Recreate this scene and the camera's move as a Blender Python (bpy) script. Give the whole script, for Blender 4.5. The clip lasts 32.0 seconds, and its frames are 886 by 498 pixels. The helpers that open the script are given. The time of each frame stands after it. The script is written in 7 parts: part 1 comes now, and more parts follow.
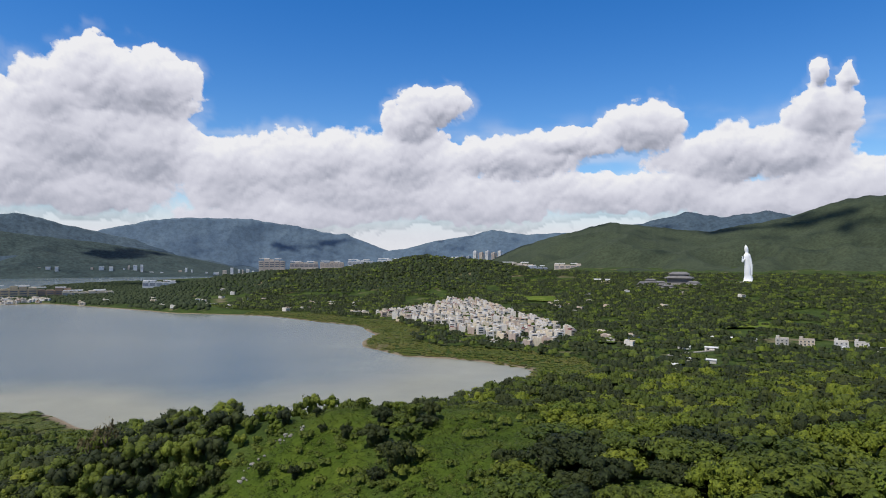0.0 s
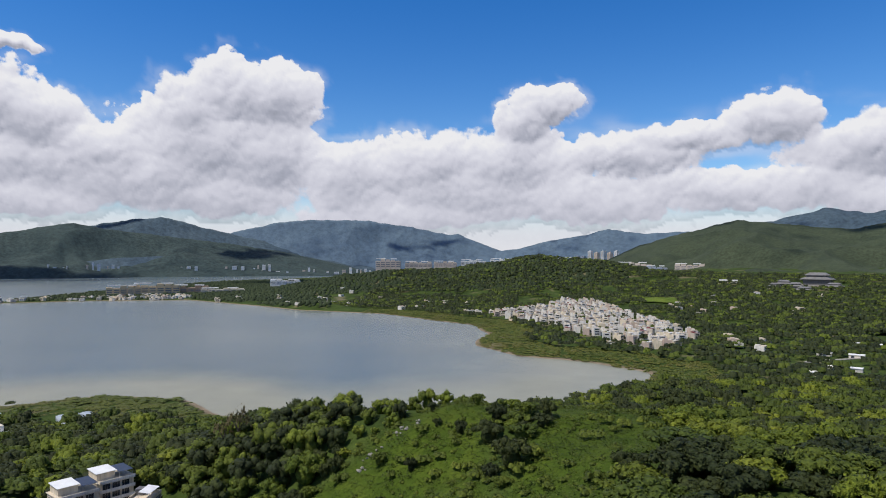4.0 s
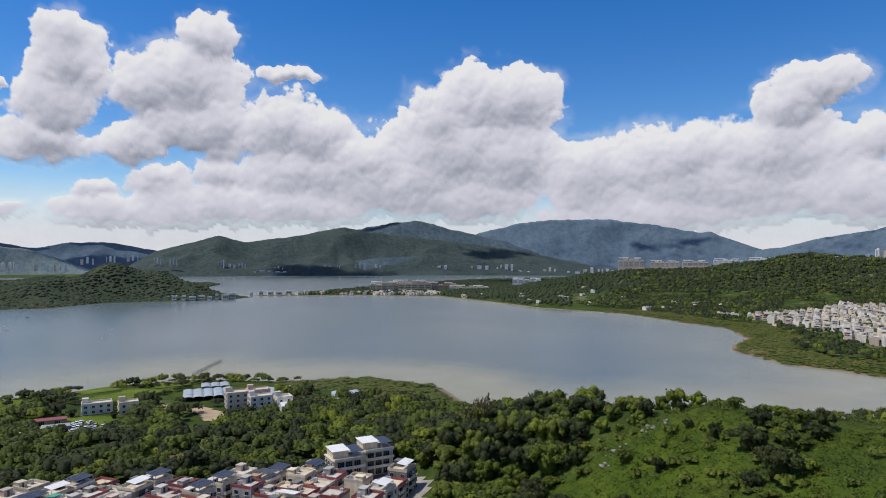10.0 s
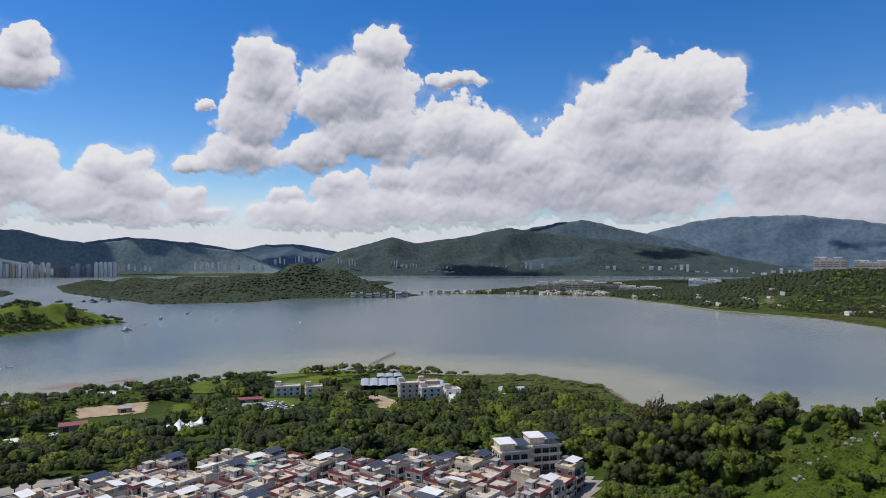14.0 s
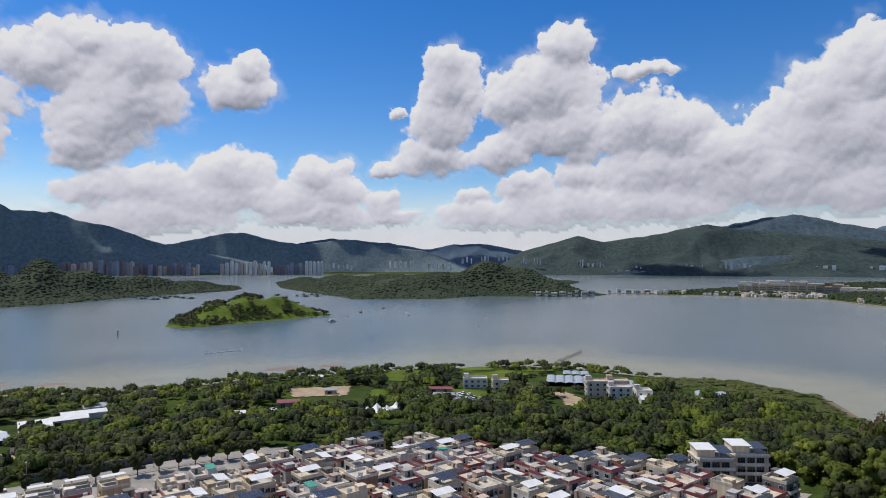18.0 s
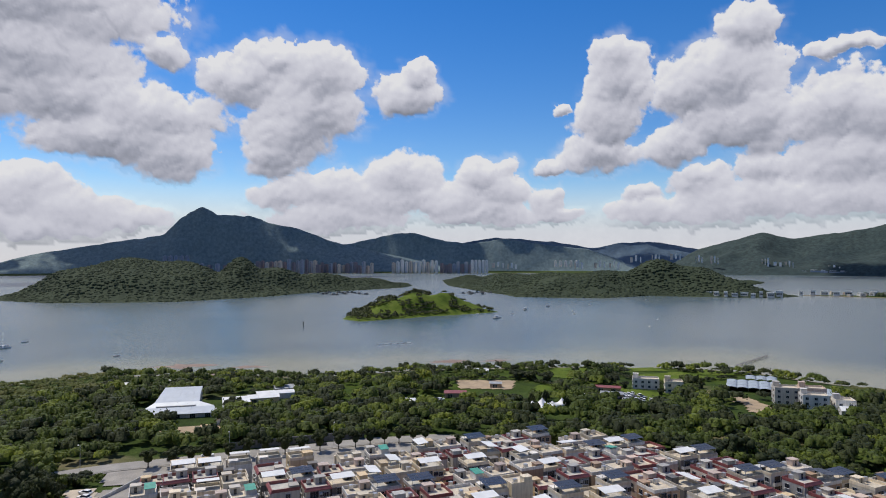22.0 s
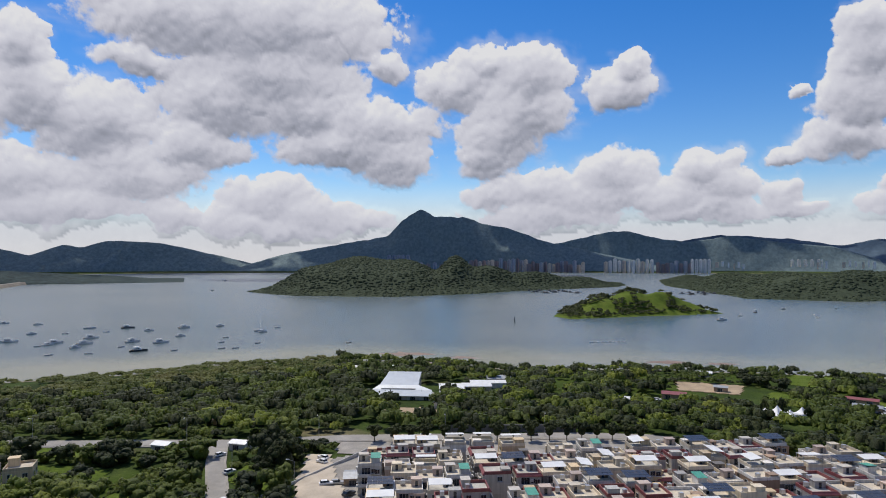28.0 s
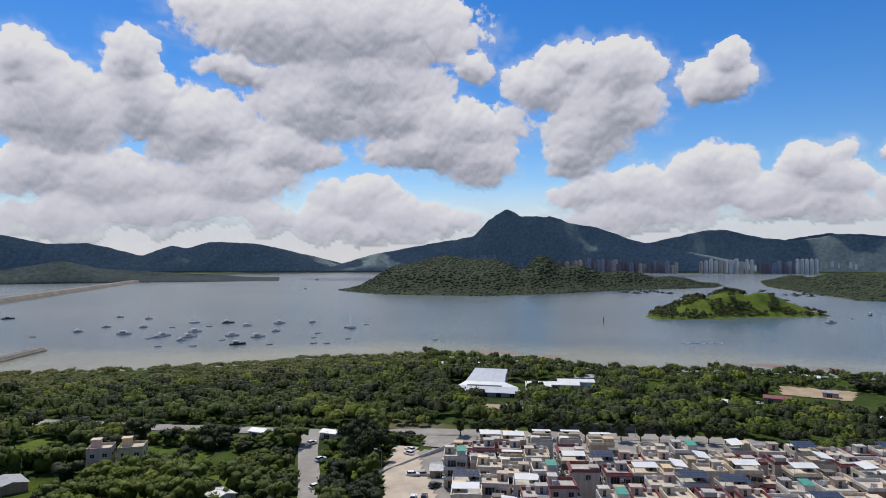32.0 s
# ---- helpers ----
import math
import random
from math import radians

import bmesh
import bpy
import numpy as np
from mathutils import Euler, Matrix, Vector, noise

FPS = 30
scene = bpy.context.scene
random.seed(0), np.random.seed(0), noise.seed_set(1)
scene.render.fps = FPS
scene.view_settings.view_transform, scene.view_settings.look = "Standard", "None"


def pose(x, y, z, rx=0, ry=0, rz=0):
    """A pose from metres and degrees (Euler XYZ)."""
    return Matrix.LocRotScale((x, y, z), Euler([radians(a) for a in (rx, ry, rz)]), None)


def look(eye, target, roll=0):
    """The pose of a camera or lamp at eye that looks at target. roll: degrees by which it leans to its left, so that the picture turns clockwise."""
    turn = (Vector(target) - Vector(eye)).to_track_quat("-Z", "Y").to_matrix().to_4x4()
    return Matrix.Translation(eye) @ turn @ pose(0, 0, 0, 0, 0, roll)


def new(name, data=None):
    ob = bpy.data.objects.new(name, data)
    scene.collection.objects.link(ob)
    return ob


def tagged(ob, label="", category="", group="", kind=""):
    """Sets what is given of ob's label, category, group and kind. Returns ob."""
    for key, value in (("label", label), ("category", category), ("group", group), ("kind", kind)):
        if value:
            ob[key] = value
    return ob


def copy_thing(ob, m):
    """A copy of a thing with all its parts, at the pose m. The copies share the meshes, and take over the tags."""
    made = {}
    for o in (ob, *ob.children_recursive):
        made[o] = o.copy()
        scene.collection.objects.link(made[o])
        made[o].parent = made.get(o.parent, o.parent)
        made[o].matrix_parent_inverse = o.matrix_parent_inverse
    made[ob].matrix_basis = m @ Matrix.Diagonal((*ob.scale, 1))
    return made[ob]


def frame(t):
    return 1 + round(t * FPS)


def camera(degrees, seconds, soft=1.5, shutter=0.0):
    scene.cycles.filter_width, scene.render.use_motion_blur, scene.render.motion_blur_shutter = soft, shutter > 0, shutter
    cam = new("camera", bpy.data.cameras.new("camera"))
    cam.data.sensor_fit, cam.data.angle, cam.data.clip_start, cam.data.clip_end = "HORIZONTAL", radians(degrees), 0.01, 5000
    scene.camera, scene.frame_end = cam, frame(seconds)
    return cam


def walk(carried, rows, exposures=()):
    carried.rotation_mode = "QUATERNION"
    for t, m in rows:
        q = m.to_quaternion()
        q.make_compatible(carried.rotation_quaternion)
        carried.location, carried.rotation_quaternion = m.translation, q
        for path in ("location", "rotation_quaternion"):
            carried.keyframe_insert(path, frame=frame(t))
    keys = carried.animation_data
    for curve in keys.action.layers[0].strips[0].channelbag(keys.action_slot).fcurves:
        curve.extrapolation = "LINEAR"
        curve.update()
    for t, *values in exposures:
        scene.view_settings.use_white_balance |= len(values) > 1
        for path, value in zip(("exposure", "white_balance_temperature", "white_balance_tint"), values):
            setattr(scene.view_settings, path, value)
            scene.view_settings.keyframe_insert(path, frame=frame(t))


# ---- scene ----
# camera: a drone that hovers, turns to its left and sinks slowly
cam = camera(69.21, 32.0, soft=1.0)
PATH = """0 0.00 0.00 92.00 0.00 1.01
0.5 -0.08 0.18 91.89 1.62 1.02
1 -0.16 0.36 91.76 3.13 1.02
1.5 -0.23 0.53 91.62 4.73 1.03
2 -0.29 0.70 91.47 6.09 1.04
2.5 -0.35 0.85 91.30 7.08 1.04
3 -0.40 1.01 91.13 7.96 1.04
3.5 -0.45 1.15 90.94 9.00 1.04
5.5 -0.61 1.69 90.08 13.31 1.04
6 -0.65 1.81 89.85 14.80 1.03
6.5 -0.69 1.92 89.60 16.66 1.03
7 -0.72 2.04 89.34 18.77 1.04
7.5 -0.76 2.14 89.08 21.02 1.03
8 -0.80 2.25 88.81 23.16 1.04
8.5 -0.83 2.35 88.53 25.38 1.04
9 -0.87 2.44 88.25 27.47 1.05
9.5 -0.91 2.54 87.95 29.58 1.05
10 -0.95 2.62 87.66 31.25 1.06
10.5 -1.00 2.71 87.35 33.03 1.07
11 -1.04 2.79 87.05 34.70 1.07
11.5 -1.09 2.87 86.73 36.56 1.08
12 -1.14 2.95 86.42 38.30 1.07
12.5 -1.20 3.02 86.09 40.29 1.08
13 -1.26 3.09 85.77 42.13 1.08
13.5 -1.32 3.16 85.44 44.07 1.10
15.5 -1.60 3.41 84.10 51.63 1.10
16 -1.68 3.47 83.76 53.71 1.10
16.5 -1.76 3.52 83.42 55.98 1.10
17 -1.85 3.57 83.07 58.10 1.09
17.5 -1.94 3.63 82.73 60.35 1.08
18 -2.04 3.67 82.38 62.38 1.08
18.5 -2.14 3.72 82.04 64.50 1.07
19 -2.24 3.77 81.69 66.50 1.07
19.5 -2.34 3.81 81.35 68.62 1.06
20 -2.45 3.85 81.01 70.47 1.05
20.5 -2.56 3.89 80.67 72.14 1.04
21 -2.68 3.93 80.33 73.72 1.03
21.5 -2.80 3.97 79.99 75.41 1.02
22 -2.92 4.01 79.65 76.96 1.01
22.5 -3.04 4.04 79.31 78.66 1.01
23 -3.16 4.07 78.98 80.27 1.01
23.5 -3.29 4.11 78.65 81.99 1.01
24 -3.42 4.14 78.32 83.55 1.01
24.5 -3.54 4.17 78.00 85.24 1.01
25 -3.67 4.19 77.68 86.81 0.99
25.5 -3.80 4.22 77.36 88.43 0.99
26 -3.93 4.25 77.05 89.93 0.99
26.5 -4.06 4.27 76.74 91.46 0.99
28.5 -4.55 4.35 75.56 96.70 0.99
29 -4.66 4.37 75.27 97.71 0.99
29.5 -4.78 4.38 74.99 98.73 1.00
30 -4.89 4.40 74.72 99.71 1.00
30.5 -4.99 4.41 74.45 100.69 1.00
31 -5.09 4.42 74.19 101.35 1.01
31.5 -5.18 4.43 73.94 102.56 1.02
32 -5.26 4.44 73.69 103.25 1.02"""
path_rows = []
for line in PATH.splitlines():
    t, x, y, z, yaw, pitch = (float(v) for v in line.split())
    path_rows.append((t, pose(x, y, z, 90 + pitch, 0, yaw)))
walk(cam, path_rows, [(0, 0.10), (9, 0.0), (20, -0.09), (32, -0.13)])

# ---------------------------------------------------------------- light
SUN_AZ, SUN_EL = 130.0, 60.0   # degrees to the left of +y, degrees up
world = bpy.data.worlds.new("world")
scene.world = world
world.use_nodes = True
wn = world.node_tree
sky = wn.nodes.new("ShaderNodeTexSky")
sky.sky_type = "NISHITA"
sky.sun_disc = False
sky.sun_elevation = radians(SUN_EL)
sky.sun_rotation = radians(-SUN_AZ)
sky.altitude, sky.air_density, sky.dust_density, sky.ozone_density = 100, 1.0, 0.1, 2.5
deepen = wn.nodes.new("ShaderNodeHueSaturation")
deepen.inputs["Hue"].default_value = 0.511
deepen.inputs["Saturation"].default_value = 1.42
wn.links.new(sky.outputs[0], deepen.inputs["Color"])
wn.links.new(deepen.outputs[0], wn.nodes["Background"].inputs[0])
wn.nodes["Background"].inputs[1].default_value = 0.128
sun = new("sun", bpy.data.lights.new("sun", "SUN"))
sun.data.energy, sun.data.angle, sun.data.color = 4.3, radians(0.6), (1.0, 0.94, 0.84)
sa, se = radians(SUN_AZ), radians(SUN_EL)
sun.matrix_world = look((-math.sin(sa) * math.cos(se) * 900, math.cos(sa) * math.cos(se) * 900, math.sin(se) * 900), (0, 0, 0))


# ---------------------------------------------------------------- helpers
def polar(a, r, z=0.0):
    """A place r metres off, a degrees to the left of +y."""
    return Vector((-math.sin(radians(a)) * r, math.cos(radians(a)) * r, z))


def mesh_from(name, verts, faces, mat=None, smooth=False, mats=None, index=None):
    """A mesh from numpy arrays; faces all of one corner count."""
    verts = np.asarray(verts, dtype=np.float32)
    faces = np.asarray(faces, dtype=np.int32)
    me = bpy.data.meshes.new(name)
    n, k = faces.shape
    me.vertices.add(len(verts))
    me.vertices.foreach_set("co", verts.ravel())
    me.loops.add(n * k)
    me.loops.foreach_set("vertex_index", faces.ravel())
    me.polygons.add(n)
    me.polygons.foreach_set("loop_start", np.arange(0, n * k, k, dtype=np.int32))
    me.polygons.foreach_set("loop_total", np.full(n, k, dtype=np.int32))
    me.polygons.foreach_set("use_smooth", np.full(n, smooth))
    for m in (mats or [mat]):
        me.materials.append(m)
    if index is not None:
        me.polygons.foreach_set("material_index", np.asarray(index, dtype=np.int32))
    me.update()
    return me


def grid_faces(nu, nv):
    i = np.arange((nu - 1) * (nv - 1))
    a = (i // (nv - 1)) * nv + i % (nv - 1)
    return np.stack([a, a + nv, a + nv + 1, a + 1], 1)


RNG = np.random.default_rng(7)
LAT = RNG.random((256, 256))


def value_noise(x, y):
    xi, yi = np.floor(x).astype(int), np.floor(y).astype(int)
    u, v = x - xi, y - yi
    u, v = u * u * (3 - 2 * u), v * v * (3 - 2 * v)
    g = lambda i, j: LAT[(xi + i) % 256, (yi + j) % 256]
    return (g(0, 0) * (1 - u) + g(1, 0) * u) * (1 - v) + (g(0, 1) * (1 - u) + g(1, 1) * u) * v


def fbm(x, y, octaves=4, gain=0.5):
    """Layered noise, about -1 to 1."""
    s, amp, tot = 0, 1.0, 0
    for k in range(octaves):
        s = s + amp * (value_noise(x * 2 ** k + 17.3 * k, y * 2 ** k + 9.1 * k) * 2 - 1)
        tot += amp
        amp *= gain
    return s / tot


def sstep(a, b, x):
    u = np.clip((x - a) / (b - a), 0, 1)
    return u * u * (3 - 2 * u)


def inside_distance(poly, x, y):
    """Metres to the polygon's edge, positive inside."""
    px, py = x.ravel(), y.ravel()
    d = np.full(px.shape, 1e9)
    ins = np.zeros(px.shape, bool)
    for (x0, y0), (x1, y1) in zip(poly, poly[1:] + poly[:1]):
        ex, ey = x1 - x0, y1 - y0
        u = np.clip(((px - x0) * ex + (py - y0) * ey) / (ex * ex + ey * ey), 0, 1)
        d = np.minimum(d, np.hypot(px - x0 - u * ex, py - y0 - u * ey))
        cross = (y0 > py) != (y1 > py)
        with np.errstate(divide="ignore", invalid="ignore"):
            ins ^= cross & (px < x0 + (py - y0) * ex / (ey if ey else 1e-9))
    return np.where(ins, d, -d).reshape(x.shape)


# ---------------------------------------------------------------- node materials
def material(name, rough=0.8, metal=0.0):
    m = bpy.data.materials.new(name)
    m.use_nodes = True
    b = m.node_tree.nodes["Principled BSDF"]
    b.inputs["Roughness"].default_value = rough
    b.inputs["Metallic"].default_value = metal
    return m, m.node_tree, b


def ramp(nt, fac, stops):
    r = nt.nodes.new("ShaderNodeValToRGB")
    while len(r.color_ramp.elements) < len(stops):
        r.color_ramp.elements.new(0.5)
    for e, (p, c) in zip(r.color_ramp.elements, stops):
        e.position, e.color = p, (*c, 1)
    nt.links.new(fac, r.inputs[0])
    return r.outputs[0]


def noise_tex(nt, scale, detail=4, rough=0.6, vec=None):
    n = nt.nodes.new("ShaderNodeTexNoise")
    n.inputs["Scale"].default_value = scale
    n.inputs["Detail"].default_value = detail
    n.inputs["Roughness"].default_value = rough
    if vec is None:
        vec = nt.nodes.new("ShaderNodeTexCoord").outputs["Object"]
    nt.links.new(vec, n.inputs["Vector"])
    return n.outputs[0]


def mix(nt, fac, a, b, kind="MIX"):
    n = nt.nodes.new("ShaderNodeMix")
    n.data_type, n.blend_type = "RGBA", kind
    for sock, val in ((0, fac), (6, a), (7, b)):
        if hasattr(val, "is_linked"):
            nt.links.new(val, n.inputs[sock])
        elif sock == 0:
            n.inputs[0].default_value = val
        else:
            n.inputs[sock].default_value = (*val, 1)
    return n.outputs[2]


def bump(nt, b, height, strength=0.3, dist=0.1):
    n = nt.nodes.new("ShaderNodeBump")
    n.inputs["Strength"].default_value = strength
    n.inputs["Distance"].default_value = dist
    nt.links.new(height, n.inputs["Height"])
    nt.links.new(n.outputs[0], b.inputs["Normal"])


def attribute(nt, name):
    n = nt.nodes.new("ShaderNodeAttribute")
    n.attribute_name = name
    return n.outputs["Fac"]


def position(nt):
    return nt.nodes.new("ShaderNodeNewGeometry").outputs["Position"]


def plain(name, color, rough=0.7, metal=0.0, vary=0.25, scale=0.6, fine=6.0, relief=0.1):
    """Painted or weathered surface: colour with stains at two scales and slight relief."""
    m, nt, b = material(name, rough, metal)
    p = position(nt)
    big, small = noise_tex(nt, scale, 4, 0.6, p), noise_tex(nt, fine, 3, 0.6, p)
    dark = tuple(c * (1 - vary) for c in color)
    lite = tuple(min(0.95, c * (1 + vary * 0.5)) for c in color)
    c1 = ramp(nt, big, [(0.3, dark), (0.7, lite)])
    c2 = ramp(nt, small, [(0.35, tuple(1 - vary * 0.6 for _ in range(3))), (0.65, (1, 1, 1))])
    nt.links.new(mix(nt, 1.0, c1, c2, "MULTIPLY"), b.inputs["Base Color"])
    if relief:
        bump(nt, b, small, relief, 0.05)
    return m


def foliage(name, stops, scale=0.05, rough=0.65, vary=1.0):
    """Leaves: colour differs from crown to crown and from leaf clump to clump; shaded gaps are painted darker."""
    m, nt, b = material(name, rough)
    geo = nt.nodes.new("ShaderNodeNewGeometry")
    big = noise_tex(nt, scale, 3, 0.6, geo.outputs["Position"])
    c = ramp(nt, big, stops)
    isl = ramp(nt, geo.outputs["Random Per Island"], [(0.0, (1 - 0.24 * vary, 1 - 0.22 * vary, 1 - 0.2 * vary)), (0.6, (1.0, 1.0, 1.0)), (1.0, (1 + 0.16 * vary, 1 + 0.14 * vary, 1 + 0.05 * vary))])
    c = mix(nt, 1.0, c, isl, "MULTIPLY")
    # noise paints the shade of gaps between leaf clumps into the colour
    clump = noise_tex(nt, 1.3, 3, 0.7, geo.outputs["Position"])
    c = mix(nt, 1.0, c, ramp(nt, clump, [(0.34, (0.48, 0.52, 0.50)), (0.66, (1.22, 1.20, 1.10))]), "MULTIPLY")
    bump(nt, b, clump, 0.9, 0.7)
    obj = ramp(nt, nt.nodes.new("ShaderNodeObjectInfo").outputs["Random"], [(0.0, (0.72, 0.8, 0.75)), (1.0, (1.2, 1.15, 0.9))])
    nt.links.new(mix(nt, 1.0, c, obj, "MULTIPLY"), b.inputs["Base Color"])
    b.inputs["Specular IOR Level"].default_value = 0.25
    tr = nt.nodes.new("ShaderNodeBsdfTranslucent")
    nt.links.new(c, tr.inputs[0])
    mx = nt.nodes.new("ShaderNodeMixShader")
    mx.inputs[0].default_value = 0.16
    nt.links.new(b.outputs[0], mx.inputs[1])
    nt.links.new(tr.outputs[0], mx.inputs[2])
    nt.links.new(mx.outputs[0], nt.nodes["Material Output"].inputs[0])
    return m


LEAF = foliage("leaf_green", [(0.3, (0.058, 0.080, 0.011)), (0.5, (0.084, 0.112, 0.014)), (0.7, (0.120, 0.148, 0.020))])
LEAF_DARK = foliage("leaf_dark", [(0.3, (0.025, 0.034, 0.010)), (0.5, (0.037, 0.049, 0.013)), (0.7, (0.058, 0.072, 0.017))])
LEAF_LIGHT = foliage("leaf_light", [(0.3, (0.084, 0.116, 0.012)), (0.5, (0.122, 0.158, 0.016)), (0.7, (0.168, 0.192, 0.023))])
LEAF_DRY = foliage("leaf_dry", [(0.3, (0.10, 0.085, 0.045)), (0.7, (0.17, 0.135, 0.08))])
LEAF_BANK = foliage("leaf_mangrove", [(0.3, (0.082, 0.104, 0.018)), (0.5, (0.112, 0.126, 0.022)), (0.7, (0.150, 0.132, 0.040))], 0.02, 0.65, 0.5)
BARK = plain("bark", (0.12, 0.095, 0.07), 0.9)


def far_woods(name, stops, scale, patch, grain=1.0, pale=1.5):
    """Woodland seen from far off: mottled crowns with paler patches."""
    m, nt, b = material(name, 0.9)
    p = position(nt)
    n1, n2, n3 = noise_tex(nt, scale, 6, 0.7, p), noise_tex(nt, scale * 9, 3, 0.7, p), noise_tex(nt, patch, 4, 0.6, p)
    c = ramp(nt, n1, stops)
    c = mix(nt, 1.0, c, ramp(nt, n2, [(0.35, (1 - 0.55 * grain,) * 3), (0.65, (1 + 0.25 * grain,) * 3)]), "MULTIPLY")
    c = mix(nt, ramp(nt, n3, [(0.5, (0, 0, 0)), (0.68, (0.45 * grain,) * 3)]), c, tuple(v * pale for v in stops[-1][1]))
    nt.links.new(c, b.inputs["Base Color"])
    b.inputs["Specular IOR Level"].default_value = 0.1
    bump(nt, b, n2, 0.6 * grain, 5.0)
    return m


WOODS_NEAR = far_woods("woods_near", [(0.35, (0.030, 0.043, 0.022)), (0.65, (0.046, 0.060, 0.029))], 0.03, 0.006, 0.6, 1.3)
WOODS_MID = far_woods("woods_mid", [(0.35, (0.036, 0.048, 0.028)), (0.65, (0.052, 0.066, 0.037))], 0.012, 0.004, 0.55, 1.2)
# blue distance haze is painted into the base colours of these far woods
WOODS_FAR_HAZE = far_woods("woods_far_haze", [(0.35, (0.048, 0.074, 0.098)), (0.65, (0.064, 0.092, 0.112))], 0.005, 0.0018, 0.6, 1.08)
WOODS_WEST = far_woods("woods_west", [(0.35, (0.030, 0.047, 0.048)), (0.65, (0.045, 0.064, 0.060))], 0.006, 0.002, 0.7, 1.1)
WOODS_HAZE = far_woods("woods_distant_haze", [(0.35, (0.070, 0.106, 0.150)), (0.65, (0.090, 0.130, 0.170))], 0.004, 0.0015, 0.4, 1.3)

# southern mountains: haze put into the colour, paler to lift their shaded slopes
WOODS_BLUE_HAZE = far_woods("woods_blue_haze", [(0.35, (0.125, 0.172, 0.185)), (0.65, (0.158, 0.206, 0.210))], 0.005, 0.0015, 0.5, 1.1)

# ---------------------------------------------------------------- the lie of the land
SHORE_NEAR = [(-300, -1500), (-300, -700), (-335, -450), (-350, -350), (-403, -255), (-454, -200), (-492, -135), (-470, -36), (-448, 15), (-462, 90), (-454, 160), (-448, 215),
              (-425, 290), (-402, 318), (-345, 346), (-300, 388), (-240, 388), (-200, 352), (-130, 335), (-60, 365), (10, 425), (62, 500), (74, 540)]
SHORE_BAY = [(29, 590), (-34, 615), (-84, 685), (-90, 745), (-82, 800), (-119, 905), (-179, 955), (-262, 1040), (-300, 1065), (-464, 1118), (-560, 1185), (-700, 1275), (-830, 1352),
             (-1031, 1290), (-1150, 1195), (-1240, 1118), (-1262, 1140), (-1205, 1230), (-1240, 1390), (-1290, 1720), (-1400, 2450), (-1350, 2900), (-1120, 3700), (-1150, 4990), (4990, 4990), (4990, -4990), (-300, -4990)]
LAND = SHORE_NEAR + SHORE_BAY
ISLAND_MID = [(-2500, 580), (-1973, 475), (-1600, 470), (-1402, 480), (-1320, 470), (-1240, 640), (-1300, 780), (-1210, 900), (-1160, 985), (-1200, 1090), (-1500, 1150), (-1700, 1330),
              (-1950, 1620), (-2130, 1720), (-2300, 1500), (-2500, 1000), (-2800, 800)]
ISLAND_SOUTH = [(-1500, -620), (-1390, -520), (-1330, -440), (-1310, -220), (-1450, -60), (-1588, 30), (-1860, 320), (-2000, 370), (-2200, 380), (-2300, 100), (-2150, -250), (-1800, -560)]
ISLET = [(-885, 72), (-845, 88), (-862, 130), (-893, 180), (-920, 240), (-950, 308), (-1040, 310), (-1120, 240), (-1100, 150), (-1000, 90)]
POINT = [(-2030, -1600), (-2100, -1420), (-2400, -1340), (-2500, -1500), (-2600, -1900), (-2400, -2600), (-1700, -2900), (-1500, -2300), (-1850, -1800)]

# ridge lines of the hill below the camera: x, y, height, half width
CAMERA_HILL = [(150, -120, 58, 110), (80, 40, 55, 95), (35, 130, 49, 85), (15, 178, 46, 72), (-28, 200, 41, 50), (-62, 216, 32, 40), (-105, 244, 22, 40)]
EAST_SPUR = [(80, 40, 55, 95), (140, 150, 44, 90), (190, 240, 32, 90), (300, 330, 22, 110), (420, 300, 40, 140)]
MID_HILL = [(16.8, 48), (14.0, 58), (9.2, 60), (5.2, 77), (2.0, 92), (-0.8, 77), (-3.6, 38)]


def ridge_height(points, x, y):
    h = np.zeros_like(x)
    for (x0, y0, z0, w0), (x1, y1, z1, w1) in zip(points, points[1:]):
        ex, ey = x1 - x0, y1 - y0
        u = np.clip(((x - x0) * ex + (y - y0) * ey) / (ex * ex + ey * ey), 0, 1)
        d = np.hypot(x - x0 - u * ex, y - y0 - u * ey) / (w0 + (w1 - w0) * u)
        h = np.maximum(h, (z0 + (z1 - z0) * u) * np.exp(-d * d))
    return h


